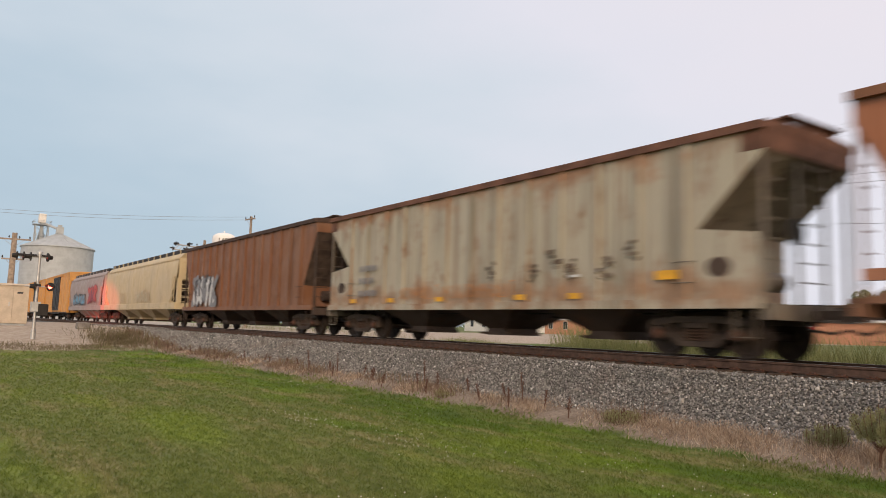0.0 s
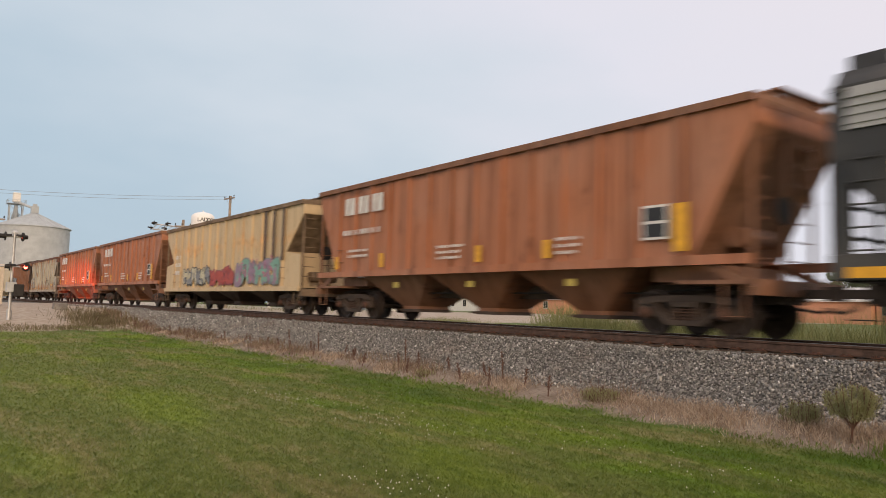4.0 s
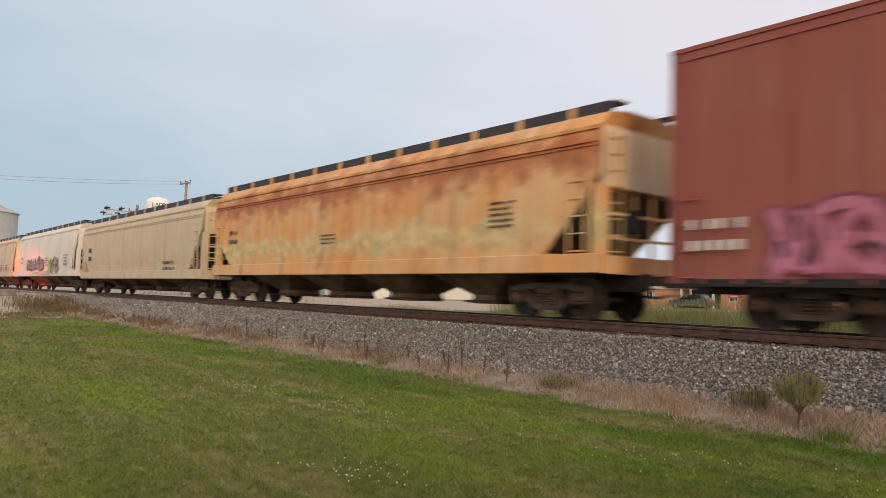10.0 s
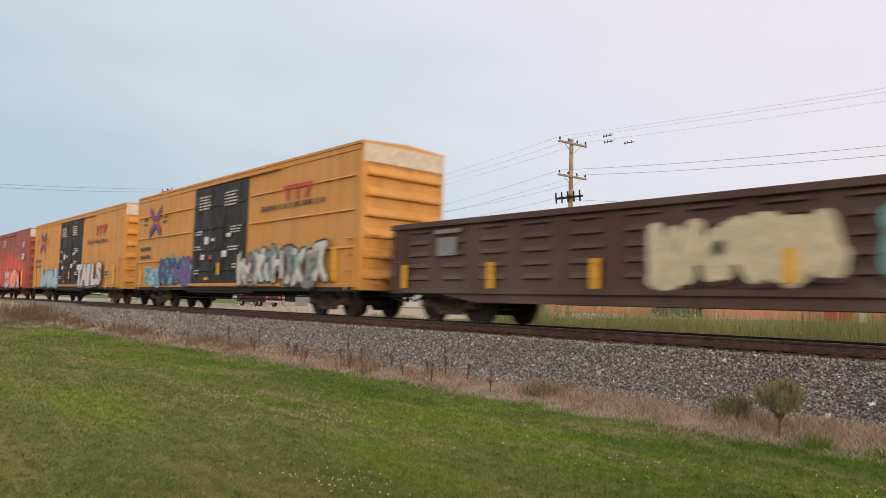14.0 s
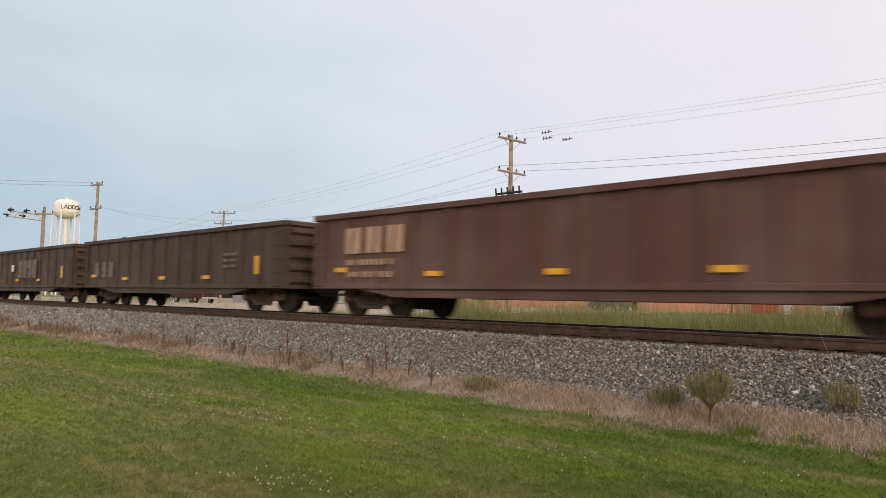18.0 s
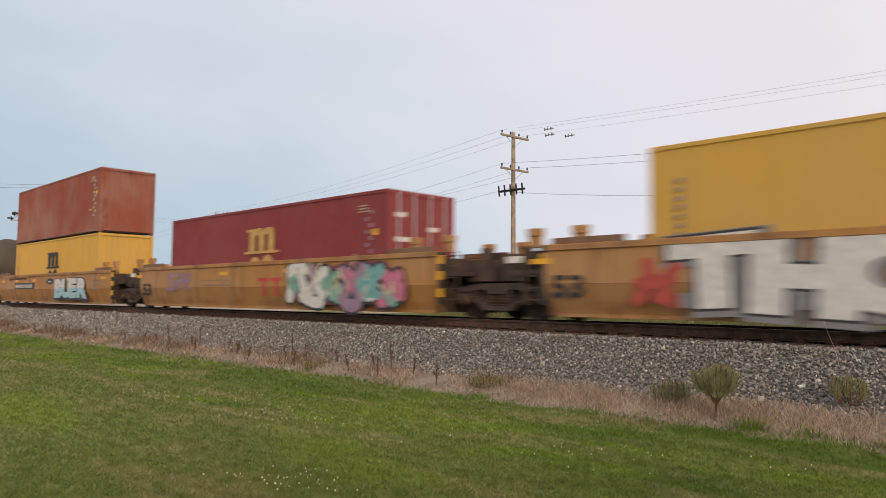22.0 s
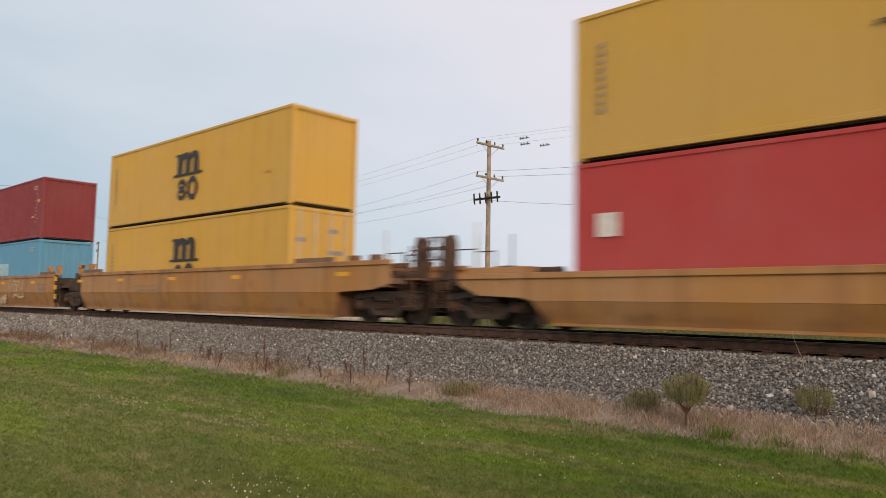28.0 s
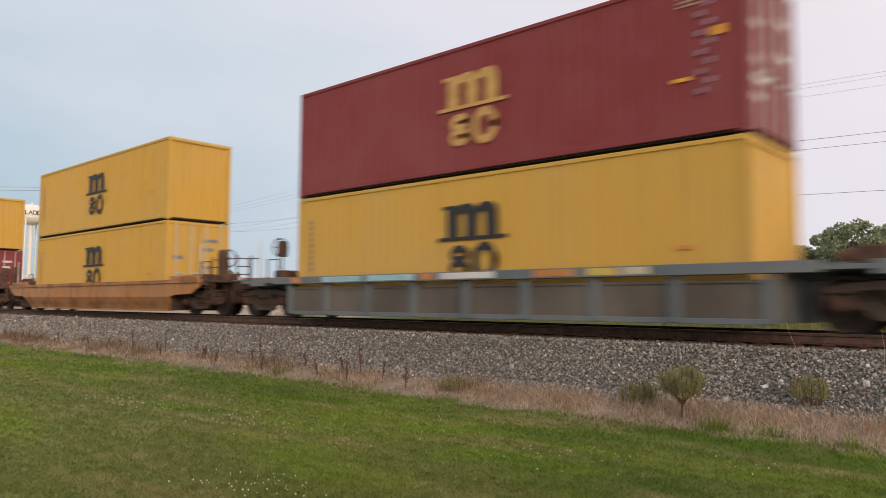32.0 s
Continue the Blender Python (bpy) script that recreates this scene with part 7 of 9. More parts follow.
con(508.56, HIGH, MSC_Y, "yellow shipping container with a black mark, stacked", BLACK_PAINT, seed=16)
con(530.31, LOW, MSC_Y, "yellow shipping container with a black mark", BLACK_PAINT, True, 17)
con(530.31, HIGH, MSC_Y, "yellow shipping container with a black mark, stacked", BLACK_PAINT, seed=18)
con(550.06, LOW, MSC_Y, "yellow shipping container with a black mark", BLACK_PAINT, seed=19)
con(550.06, HIGH, CON_MAR, "maroon shipping container with a yellow mark, stacked", SPRAY["ochre"], True, 20)
tx = con_by_place[508.56]
for k in range(3):
    marks(tx, -1.224, SPRAY["white"], [(0.75, 0.72 + 0.48 * k, 0.24, 0.34)], "company_mark", "white painted letter block")
rl = con_by_place[486.72]
marks(rl, -1.224, WHITE_PAINT, [(0.5, 1.45, 0.45, 0.45)], "label_plate", "white square label")
for o_ in (404.23,):
    marks(con_by_place[o_], -1.224, SPRAY["cream"], [(0.55, 0.75 + 0.26 * i, 0.2, 0.18) for i in range(7)], "container_number")
marks(blue, -1.224, SPRAY["ice"], [(2.6, 1.15, 0.9, 0.75), (3.8, 1.25, 4.2, 0.6), (1.0, 2.45, 1.7, 0.12)], "pale_panel", "pale painted-out panels")

w1 = well_car(338.2, 341.0, 357.5, WELLY, "yellow-orange container well car with a sprayed tag", trucks=(339.4,), right=False)
w2 = well_car(359.2, 360.6, 376.9, WELLY, "yellow-orange container well car with bright graffiti", trucks=(359.05,), left=False, right=False)
w3 = well_car(378.4, 380.1, 396.6, WELLY, "yellow-orange container well car with white graffiti", trucks=(378.5, 398.1), left=False)
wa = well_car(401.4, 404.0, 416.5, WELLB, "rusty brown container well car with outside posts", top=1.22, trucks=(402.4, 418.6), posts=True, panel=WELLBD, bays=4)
wb = well_car(420.6, 423.0, 440.0, WELLY, "yellow-orange container well car with faint pale tags", trucks=(422.2,), right=False)
wm = well_car(441.6, 443.2, 460.2, WELLY, "yellow-orange container well car with pale drawings", trucks=(441.6,), left=False, right=False)
wy = well_car(461.7, 463.3, 479.6, WELLY, "yellow-orange container well car", trucks=(461.8, 481.2), left=False)
wc = well_car(483.0, 486.0, 499.6, WELLY, "yellow-orange container well car", top=1.15, trucks=(484.4, 500.95))
wh2 = well_car(504.0, 506.5, 522.4, WELLY, "yellow-orange container well car with blue and white graffiti", trucks=(505.15, 524.6), pads=True)
well_car(526.5, 529.7, 543.1, WELLO, "rusty orange container well car", top=1.15, trucks=(528.6, 544.7))
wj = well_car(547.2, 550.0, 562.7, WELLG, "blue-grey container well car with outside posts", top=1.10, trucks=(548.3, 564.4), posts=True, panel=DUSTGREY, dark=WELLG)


for car, o0, xs, zt in ((w1, 338.2, (3.5, 6.0, 9.0, 14.0, 18.3), 1.54), (w2, 359.2, (1.0, 4.0, 7.6, 11.4, 15.5), 1.54), (w3, 378.4, (1.3, 4.6, 9.0, 13.5, 19.0), 1.54), (wb, 420.6, (0.8, 4.2, 8.0, 12.5, 17.0), 1.54),
                        (wm, 441.6, (1.0, 4.4, 7.8, 11.6, 15.8), 1.54), (wy, 461.7, (1.2, 5.0, 9.0, 13.0, 18.0), 1.54), (wh2, 504.0, (1.9, 5.3, 9.0, 13.5, 19.0), 1.54)):
    for x in xs:
        marks(car, -1.428, YELLOW_MARK, [(x, 1.18, 0.5, 0.11)], "reflector")
    if o0 in (338.2, 378.4, 420.6, 504.0):
        px = {504.0: 4.1, 378.4: 11.6}.get(o0, 6.0)
        marks(car, -1.428, SPRAY["black"], [(px, 0.80, 3.3, 0.31)], "placard")
        marks(car, -1.433, SPRAY["white"], lines(px + 0.12, 0.86, 3.0, 0.22, 1, int(o0)), "placard_text")
    else:
        marks(car, -1.428, SPRAY["grey"], lines(6.3, 1.0, 2.2, 0.05, 1, int(o0)) + lines(6.3, 0.84, 2.6, 0.05, 1, int(o0) + 1), "small_print")
part("oval_plate", Mesh().prism([(11.75 + 0.50 * math.cos(a * math.pi / 10), 1.16 + 0.15 * math.sin(a * math.pi / 10)) for a in range(20)], "y", -1.432, -1.424), SPRAY["black"], w1, "dark oval maker's plate")
marks(w1, -1.434, WHITE_PAINT, lines(11.45, 1.11, 0.6, 0.10, 1, 77), "plate_text")
marks(w1, -1.43, SPRAY["black"], lines(9.3, 0.92, 0.25, 0.18, 1, 78) + lines(4.9, 1.28, 3.6, 0.13, 1, 79), "stencil_text")
graffiti(w1, -1.435, 12.4, 16.4, 0.26, 1.24, [SPRAY["white"]], SPRAY["black"], 141, words="BUER", label="white and pale blue bubble-letter graffiti", thick=0.32, lower=SPRAY["ice"])
graffiti(w2, -1.435, 11.7, 16.6, 0.2, 1.45, [SPRAY["white"], SPRAY["green"], SPRAY["mauve"], SPRAY["teal"], SPRAY["pink"]], SPRAY["black"], 142, SPRAY["cream"], letters=6, thick=0.30, backing=SPRAY["maroon"])
marks(w2, -1.43, RED_PAINT, [(10.0, 0.95, 0.6, 0.1), (10.23, 0.5, 0.14, 0.45), (10.7, 0.95, 0.6, 0.1), (10.93, 0.5, 0.14, 0.45)], "company_mark")
graffiti(w3, -1.435, 4.4, 9.35, 0.16, 1.46, [SPRAY["white"]], SPRAY["grey"], 143, words="THOR", label="large white graffiti letters", thick=0.38)
graffiti(w3, -1.432, 3.7, 4.5, 0.3, 1.3, [SPRAY["red"]], None, 154, thick=0.22, letters=1, label="red sprayed smear")
graffiti(wm, -1.432, 3.3, 4.9, 0.3, 1.3, [CHALK], None, 144, thick=0.085, label="faint pale sprayed scrawl")
graffiti(wm, -1.432, 9.4, 12.6, 0.2, 0.7, [CHALK], None, 145, thick=0.14, label="faint pale sprayed scrawl")
graffiti(wm, -1.432, 12.8, 15.0, 0.5, 1.4, [CHALK], None, 146, thick=0.085, label="faint pale sprayed scrawl")
marks(wm, -1.43, SPRAY["maroon"], [(8.6, 1.2, 1.9, 0.14), (8.95, 0.75, 0.2, 0.45), (9.85, 0.75, 0.2, 0.45)], "company_mark")
graffiti(wb, -1.432, 10.2, 11.8, 0.55, 1.2, [CHALK], None, 147, thick=0.085, label="faint pale sprayed scrawl")
graffiti(wb, -1.432, 12.4, 14.6, 0.25, 1.0, [CHALK], None, 148, thick=0.085, label="faint pale sprayed scrawl")
graffiti(wh2, -1.435, 6.8, 11.4, 0.18, 1.5, [SPRAY["green"], SPRAY["ice"], SPRAY["green"], SPRAY["cream"]], SPRAY["mauve"], 149, letters=4, thick=0.30)
graffiti(wh2, -1.435, 11.7, 15.7, 0.15, 1.58, [SPRAY["steel"], SPRAY["teal"]], SPRAY["navy"], 150, SPRAY["steel"], letters=4, thick=0.40, backing=SPRAY["teal"])
for x, wide, tone in ((3.1, 0.35, "orange"), (4.4, 1.5, "ice"), (6.1, 1.6, "ice"), (7.9, 0.4, "orange"), (8.5, 1.5, "white"), (11.0, 0.9, "orange"), (12.2, 0.6, "yellow"), (12.9, 0.5, "cream")):
    marks(wj, -1.583, SPRAY[tone], [(x, 0.965, wide, 0.13)], "chord_patch")
for car, x in ((w2, 1.62), (w3, 1.82)):
    lettering("length_number", "53", 0.60, BLACK_PAINT, car, (x, -1.435, 0.52), "black stencilled length number", bold=0.018, squash=1.35)
for car, o0, e in ((w1, 338.2, 357.5), (w2, 359.2, 376.9), (wb, 420.6, 440.0), (wm, 441.6, 460.2)):
    marks(car, -1.43, SPRAY["grey"], lines(e - o0 - 1.9, 1.1, 0.9, 0.07, 4, int(e)), "small_print")
for car in (w2, w3):
    marks(car, -1.425, WHITE_PAINT, [(0.45 + (0.0 if car is w2 else 0.2), 1.22, 0.42, 0.14)], "label_plate", "white label on the end of the well")
graffiti(w2, -1.43, 3.7, 5.6, 0.62, 1.35, [SPRAY["mauve"]], None, 151, thick=0.12, label="dull purple sprayed scrawl")

for x in (3.2, 5.0, 7.6, 10.4, 13.6):
    marks(wa, -1.584, YELLOW_MARK, [(x, 1.09, 0.5, 0.10)], "reflector")
company_blocks(wa, 7.75, 0.42, -1.428, TANMARK, 3, 0.80, 0.40, 0.10, "worn tan company mark in plain blocks")
marks(wa, -1.43, WHITE_PAINT, [(2.32, 0.55, 0.28, 0.22)], "label_plate")
marks(wa, -1.43, TANMARK, lines(11.6, 0.72, 1.6, 0.09, 2, 33), "small_print")
graffiti(wc, -1.432, 11.2, 12.8, 0.55, 0.95, [SPRAY["white"]], None, 153, thick=0.14, label="small white sprayed scrawl")


# ---- things beside the track ----
def away(yaw, r):
    """A place r metres off, at that bearing from the eye (to the left of straight across)."""
    return -r * math.sin(radians(yaw)), r * math.cos(radians(yaw))


def leaf_cloud(centres, radii, count, size, rnd, flat=0.8):
    """Loose leaves scattered through round clumps: pieces x 4 corners x 3."""
    out = []
    for (cx, cy, cz), rad in zip(centres, radii):
        d = rnd.normal(size=(count, 3))
        d /= np.linalg.norm(d, axis=1)[:, None]
        d *= (rad * rnd.uniform(0.35, 1.0, count) ** 0.5)[:, None]
        d[:, 2] *= flat
        p = d + np.array([cx, cy, cz])
        a = rnd.normal(size=(count, 3))
        a /= np.linalg.norm(a, axis=1)[:, None]
        b = np.cross(a, rnd.normal(size=(count, 3)))
        b /= np.linalg.norm(b, axis=1)[:, None]
        s = (size * rnd.uniform(0.6, 1.3, count))[:, None]
        out.append(np.stack([p - a * s, p + b * s * 0.5, p + a * s, p - b * s * 0.5], 1))
    return np.concatenate(out)


def leaf_part(name, verts, material, parent, label=""):
    count = verts.shape[0]
    me = bpy.data.meshes.new(name)
    me.from_pydata(verts.reshape(-1, 3).tolist(), [], [(4 * i, 4 * i + 1, 4 * i + 2, 4 * i + 3) for i in range(count)])
    me.materials.append(material)
    return part(name, me, material, parent, label)


def shrub(name, label, x, y, wide, tall, stem, count, material, seed):
    """A wispy weed bush: many thin upright shoots set with small narrow leaves."""
    rnd = np.random.default_rng(seed)
    z = height(x, y) + (0.1 if y > 9.9 else 0)
    root = thing(name, label, "shrub", at=(x, y, z))
    m = Mesh()
    if stem > 0.15:
        m.cyl((0, 0, -0.05), (0.02, 0, stem), 0.016, 7, 0.012)
    shoots = 46 if wide > 0.5 else 28
    for k in range(shoots):
        a, q = rnd.uniform(0, 6.28), rnd.uniform(0.1, 1) ** 0.7
        base = (0.02, 0, stem * rnd.uniform(0.55, 1.0)) if stem > 0.15 else (0.3 * wide * q * math.cos(a), 0.3 * wide * q * math.sin(a), -0.02)
        tip = (wide * 0.5 * q * math.cos(a), wide * 0.5 * q * math.sin(a), stem + tall * rnd.uniform(0.55, 1.0) * (1 - 0.3 * q * q))
        mid = tuple(0.5 * (p + r) + d for p, r, d in zip(base, tip, (0.1 * wide * math.cos(a), 0.1 * wide * math.sin(a), 0.0)))
        m.pipe([base, mid, tip], 0.004, 4)
        for c, r, share in ((mid, 0.07, 0.4), (tuple(0.35 * p + 0.65 * r for p, r in zip(mid, tip)), 0.065, 0.6)):
            CLUMPS.append((c, r * (wide / 0.7) * rnd.uniform(0.7, 1.1)))
    part("stem", m, DOCK, root)
    leaf_part("foliage", leaf_cloud([c for c, r in CLUMPS], [r for c, r in CLUMPS], max(20, count // shoots), 0.0088, rnd, 1.5), material, root)
    CLUMPS.clear()
    return root


CLUMPS = []
shrub("bush", "feathery pale green bush on the foot of the ballast", -4.30, 9.34, 0.66, 0.50, 0.26, 9000, BUSH_LEAF, 1)
shrub("bush", "low green weed clump at the ballast's foot", -5.15, 9.80, 0.54, 0.30, 0.04, 3600, BUSH_LEAF, 2)
shrub("bush", "dull green low weed clump in dry grass", -8.35, 9.45, 0.60, 0.20, 0.03, 2000, BUSH_LEAF, 3)
shrub("bush", "small pale green bush on the ballast", -2.98, 10.30, 0.50, 0.32, 0.06, 3000, BUSH_LEAF, 4)
shrub("bush", "grey-green weed clump by the lawn's edge", -13.2, 9.3, 0.45, 0.16, 0.03, 700, BUSH_LEAF, 5)


def tuft(x, y, tall, n, label):
    a = rng.normal(x, 0.10, n)
    b = rng.normal(y, 0.08, n)
    z = np.full(n, height(x, y))
    v = blades(a, b, z, rng.uniform(0.2, 1.0, n) * tall, np.full(n, 0.009), 1.5)
    cloud("grass_tuft", v, BLADE, LAWN_BLADES, label, "grass")


tuft(-3.73, 9.02, 0.24, 150, "uncut green grass tuft at the lawn's edge")
tuft(-3.07, 9.06, 0.18, 90, "uncut green grass tuft at the lawn's edge")
tuft(-2.2, 9.0, 0.15, 90, "uncut green grass tuft at the lawn's edge")


def dock(x, y, tall, seed):
    """A dead dock stalk with brown seed."""
    rnd = np.random.default_rng(seed)
    root = thing("dock_stalk", "dead brown dock stalk standing in dry weeds", "weed", "dead stalks along the track", at=(x, y, height(x, y) - 0.02))
    lean = rnd.normal(0, 0.05, 2)
    m = Mesh().cyl((0, 0, 0), (lean[0], lean[1], tall), 0.012, 6, 0.006)
    if rnd.uniform() < 0.5:
        m.cyl((lean[0] * 0.4, lean[1] * 0.4, tall * 0.4), (lean[0] + 0.09, lean[1], tall * 0.78), 0.006, 5, 0.003)
    part("stalk", m, DOCK, root)
    n = 70
    t = rnd.uniform(0.35, 1.0, n)
    p = np.stack([lean[0] * t, lean[1] * t, tall * t], -1) + rnd.normal(0, 0.018, (n, 3))
    leaf_part("seed_head", leaf_cloud([tuple(q) for q in p], [0.012] * n, 2, 0.014, rnd), DOCK, root)


STALKS = [(-15.05, 10.0, 0.62), (-11.2, 9.8, 0.60), (-19.5, 9.9, 0.58), (-21.5, 9.9, 0.60), (-14.3, 9.9, 0.36), (-11.9, 9.95, 0.30), (-17.0, 9.7, 0.33)]
for k, (x, y, h) in enumerate(STALKS):
    dock(x, y, h, 50 + k)
for k in range(34):
    x = -8.5 - 36 * ((k * 0.618) % 1) ** 1.1
    dock(x, 9.65 + 0.40 * math.sin(k * 2.3), 0.20 + 0.22 * ((k * 0.37) % 1), 80 + k)


def stem(x, y, z0, pts, seed):
    root = thing("dry_stem", "thin bent dry grass stem beside the rail", "weed", "dry stems by the rail", at=(x, y, z0))
    part("stalk", Mesh().pipe(pts, 0.0028, 5), DRY_BLADES, root)


stem(-3.3, 11.0, 0.75, [(0, 0, 0), (-0.06, 0.02, 0.25), (-0.16, 0.03, 0.5), (-0.19, 0.03, 0.62)], 1)
stem(-2.3, 11.1, 0.75, [(0, 0, 0), (0.01, 0.0, 0.3), (-0.02, 0.02, 0.55)], 2)


LIMESTONE = plain("pale_limestone", (0.50, 0.48, 0.44), 0.85, 0, 0.3, 30)


def loose_rock(x, y, z, s, seed):
    r = random.Random(seed)
    m = Mesh()
    base = [(a, b, c) for c in (-1, 1) for b in (-1, 1) for a in (-1, 1)]
    m.add([(s * a * r.uniform(0.5, 1), s * b * r.uniform(0.5, 1), s * c * r.uniform(0.6, 1.1)) for a, b, c in base], [(0, 2, 3, 1), (4, 5, 7, 6), (0, 1, 5, 4), (2, 6, 7, 3), (0, 4, 6, 2), (1, 3, 7, 5)])
    o = part("stone", m, LIMESTONE, bevel=s * 0.25)
    o.location = (x, y, z)
    tagged(o, "pale broken limestone lump by the track", "stone", "pale stones")


loose_rock(-3.97, 10.0, 0.34, 0.042, 1)
loose_rock(-25.4, 9.5, 0.20, 0.06, 2)
loose_rock(-2.4, 10.6, 0.62, 0.05, 3)
loose_rock(-7.9, 10.4, 0.52, 0.05, 4)
loose_rock(-12.6, 9.9, 0.30, 0.032, 5)


def scrap_pile():
    root = thing("tie_pile", "heap of old ties and scrap rail beyond the track", "tie pile", at=(-21.0, 17.6, height(-21, 17.6)))
    r = random.Random(5)
    for k in range(11):
        m = Mesh().box(-1.25, 1.25, -0.11, 0.11, -0.09, 0.09)
        o = part("old_tie", m, TIE, root, bevel=0.015)
        o.matrix_basis = pose(r.uniform(-1.6, 1.6), r.uniform(-0.5, 0.5), 0.10 + 0.17 * (k // 4) , r.uniform(-6, 6), r.uniform(-5, 5), r.uniform(-22, 22))
    for k in range(3):
        o = part("scrap_rail", Mesh().box(-2.2, 2.2, -0.05, 0.05, -0.06, 0.06), RAILSIDE, root, bevel=0.01)
        o.matrix_basis = pose(2.0 + 0.4 * k, 0.3 * k - 0.3, 0.12 + 0.08 * k, 0, 3, r.uniform(-8, 8))


scrap_pile()


# ---- the crossing ----
LENS = Nodes("lit_red_lens", 0.3)
LENS.b.inputs["Base Color"].default_value = (0.5, 0.02, 0.02, 1)
LENS.b.inputs["Emission Color"].default_value = (1.0, 0.08, 0.05, 1)
LENS.b.inputs["Emission Strength"].default_value = 14.0
BEIGE = plain("beige_cabinet_paint", (0.52, 0.44, 0.34), 0.55, 0, 0.15, 2)
ALU = plain("aluminium_mast", (0.50, 0.50, 0.49), 0.4, 0.6, 0.15, 4)


def flasher(parent, x, y, z, turn, lit=False):
    m = Mesh().cyl((0, 0.03, 0), (0, -0.02, 0), 0.22, 20).cyl((0, 0, 0), (0, 0.22, 0), 0.13, 14, 0.10)
    for k in range(9):
        a, b = math.pi * k / 9, math.pi * (k + 1) / 9
        m.add([(0.12 * math.cos(a), -0.02, 0.12 * math.sin(a)), (0.12 * math.cos(b), -0.02, 0.12 * math.sin(b)), (0.12 * math.cos(b), -0.27, 0.12 * math.sin(b)), (0.12 * math.cos(a), -0.27, 0.12 * math.sin(a))], [(0, 1, 2, 3)])
    o = part("flasher", m, DARK, parent, "black round flasher head")
    o.matrix_basis = pose(x, y, z, 0, 0, turn)
    part("lens", Mesh().cyl((0, -0.022, 0), (0, -0.032, 0), 0.105, 16), LENS.m if lit else RED_PAINT, o, "red glass lens")


def near_signal():
    x, y = -41.8, 4.32
    z = height(x, y)
    root = thing("crossing_signal", "aluminium crossing-signal mast with flashers, one lit red", "crossing signal", at=(x, y, z))
    part("mast", Mesh().cyl((0, 0, -0.1), (0, 0, 4.25), 0.07, 14).cyl((0, 0, -0.1), (0, 0, 0.5), 0.12, 14), ALU, root)
    part("bell", Mesh().cyl((0, 0, 4.25), (0, 0, 4.33), 0.15, 16).cyl((0, 0, 4.33), (0, 0, 4.42), 0.15, 16, 0.06), ALU, root)
    part("junction_box", Mesh().box(-0.2, 0.2, -0.22, 0.22, 1.35, 1.85), ALU, root, bevel=0.02)
    part("gate_mechanism", Mesh().box(-0.25, 0.25, 0.1, 0.55, 1.15, 1.75), DARK, root, bevel=0.03)
    part("cross_arm", Mesh().cyl((0, -1.15, 4.1), (0, 0.4, 4.1), 0.04, 8).cyl((0, -0.55, 2.62), (0, 0.62, 2.62), 0.035, 8), ALU, root)
    for dy, turn in ((-1.0, 182), (-0.72, 2), (-0.4, 182), (0.35, 12)):
        flasher(root, 0.06, dy, 4.1, turn)
    flasher(root, 0.06, 0.58, 2.62, 48, True)
    flasher(root, 0.06, -0.12, 2.62, 178)


near_signal()
beam = new("flasher_beam", bpy.data.lights.new("flasher_beam", "SPOT"))
beam.data.energy, beam.data.color, beam.data.spot_size, beam.data.spot_blend, beam.data.shadow_soft_size = 42000, (1.0, 0.09, 0.07), radians(11), 0.8, 0.1
beam.matrix_world = look((-42.2, 5.2, 3.1), (-66.0, 11.8, 2.7))


def cabinet():
    x, y = -50.2, 3.55
    root = thing("signal_cabinet", "beige steel signal cabinet beside the crossing", "signal cabinet", at=(x, y, height(x, y) - 0.02))
    part("body", Mesh().box(-1.0, 1.0, -1.15, 1.15, 0.12, 2.32), BEIGE, root, bevel=0.02)
    part("roof", Mesh().prism([(-1.08, 2.32), (1.08, 2.32), (1.0, 2.42), (-1.0, 2.42)], "y", -1.22, 1.22), BEIGE, root)
    part("plinth", Mesh().box(-0.9, 0.9, -1.05, 1.05, -0.3, 0.12), GALV, root)
    d = part("door", Mesh().box(0.995, 1.03, -0.75, 0.35, 0.25, 2.15), BEIGE, root, bevel=0.01)
    part("door_handle", Mesh().box(1.03, 1.07, 0.15, 0.2, 1.1, 1.35), GALV, d)
    part("notice", Mesh().box(1.0, 1.006, 0.55, 0.85, 1.85, 1.95), SPRAY["black"], root)
    root2 = thing("concrete_block", "low grey concrete block by the crossing", "block", at=(-47.3, 7.4, height(-47.3, 7.4) - 0.02))
    part("block", Mesh().box(-0.3, 0.3, -0.35, 0.35, 0, 0.38), plain("grey_concrete", (0.27, 0.25, 0.225), 0.9, 0, 0.3, 5), root2, bevel=0.03)


cabinet()


def far_signal():
    x, y = away(73.4, 74)
    root = thing("crossing_signal", "cantilever crossing signal with black flasher heads", "crossing signal", at=(x, y, height(x, y)))
    part("mast", Mesh().cyl((0, 0, -0.1), (0, 0, 7.9), 0.13, 14), ALU, root)
    m = Mesh().cyl((0, 0, 7.5), (-0.7, -2.6, 7.7), 0.06, 8).cyl((0, 0, 7.0), (-0.7, -2.6, 7.2), 0.06, 8)
    for k in range(6):
        a, b = k / 6, (k + 1) / 6
        m.cyl((-0.7 * a, -2.6 * a, 7.5 + 0.2 * a), (-0.7 * b, -2.6 * b, 7.0 + 0.2 * b), 0.035, 6)
    part("arm", m, ALU, root)
    for k in (0.5, 0.95):
        flasher(root, -0.7 * k + 0.1, -2.6 * k, 7.75, 172)
        flasher(root, -0.7 * k - 0.2, -2.6 * k - 0.2, 7.3, -12)


far_signal()


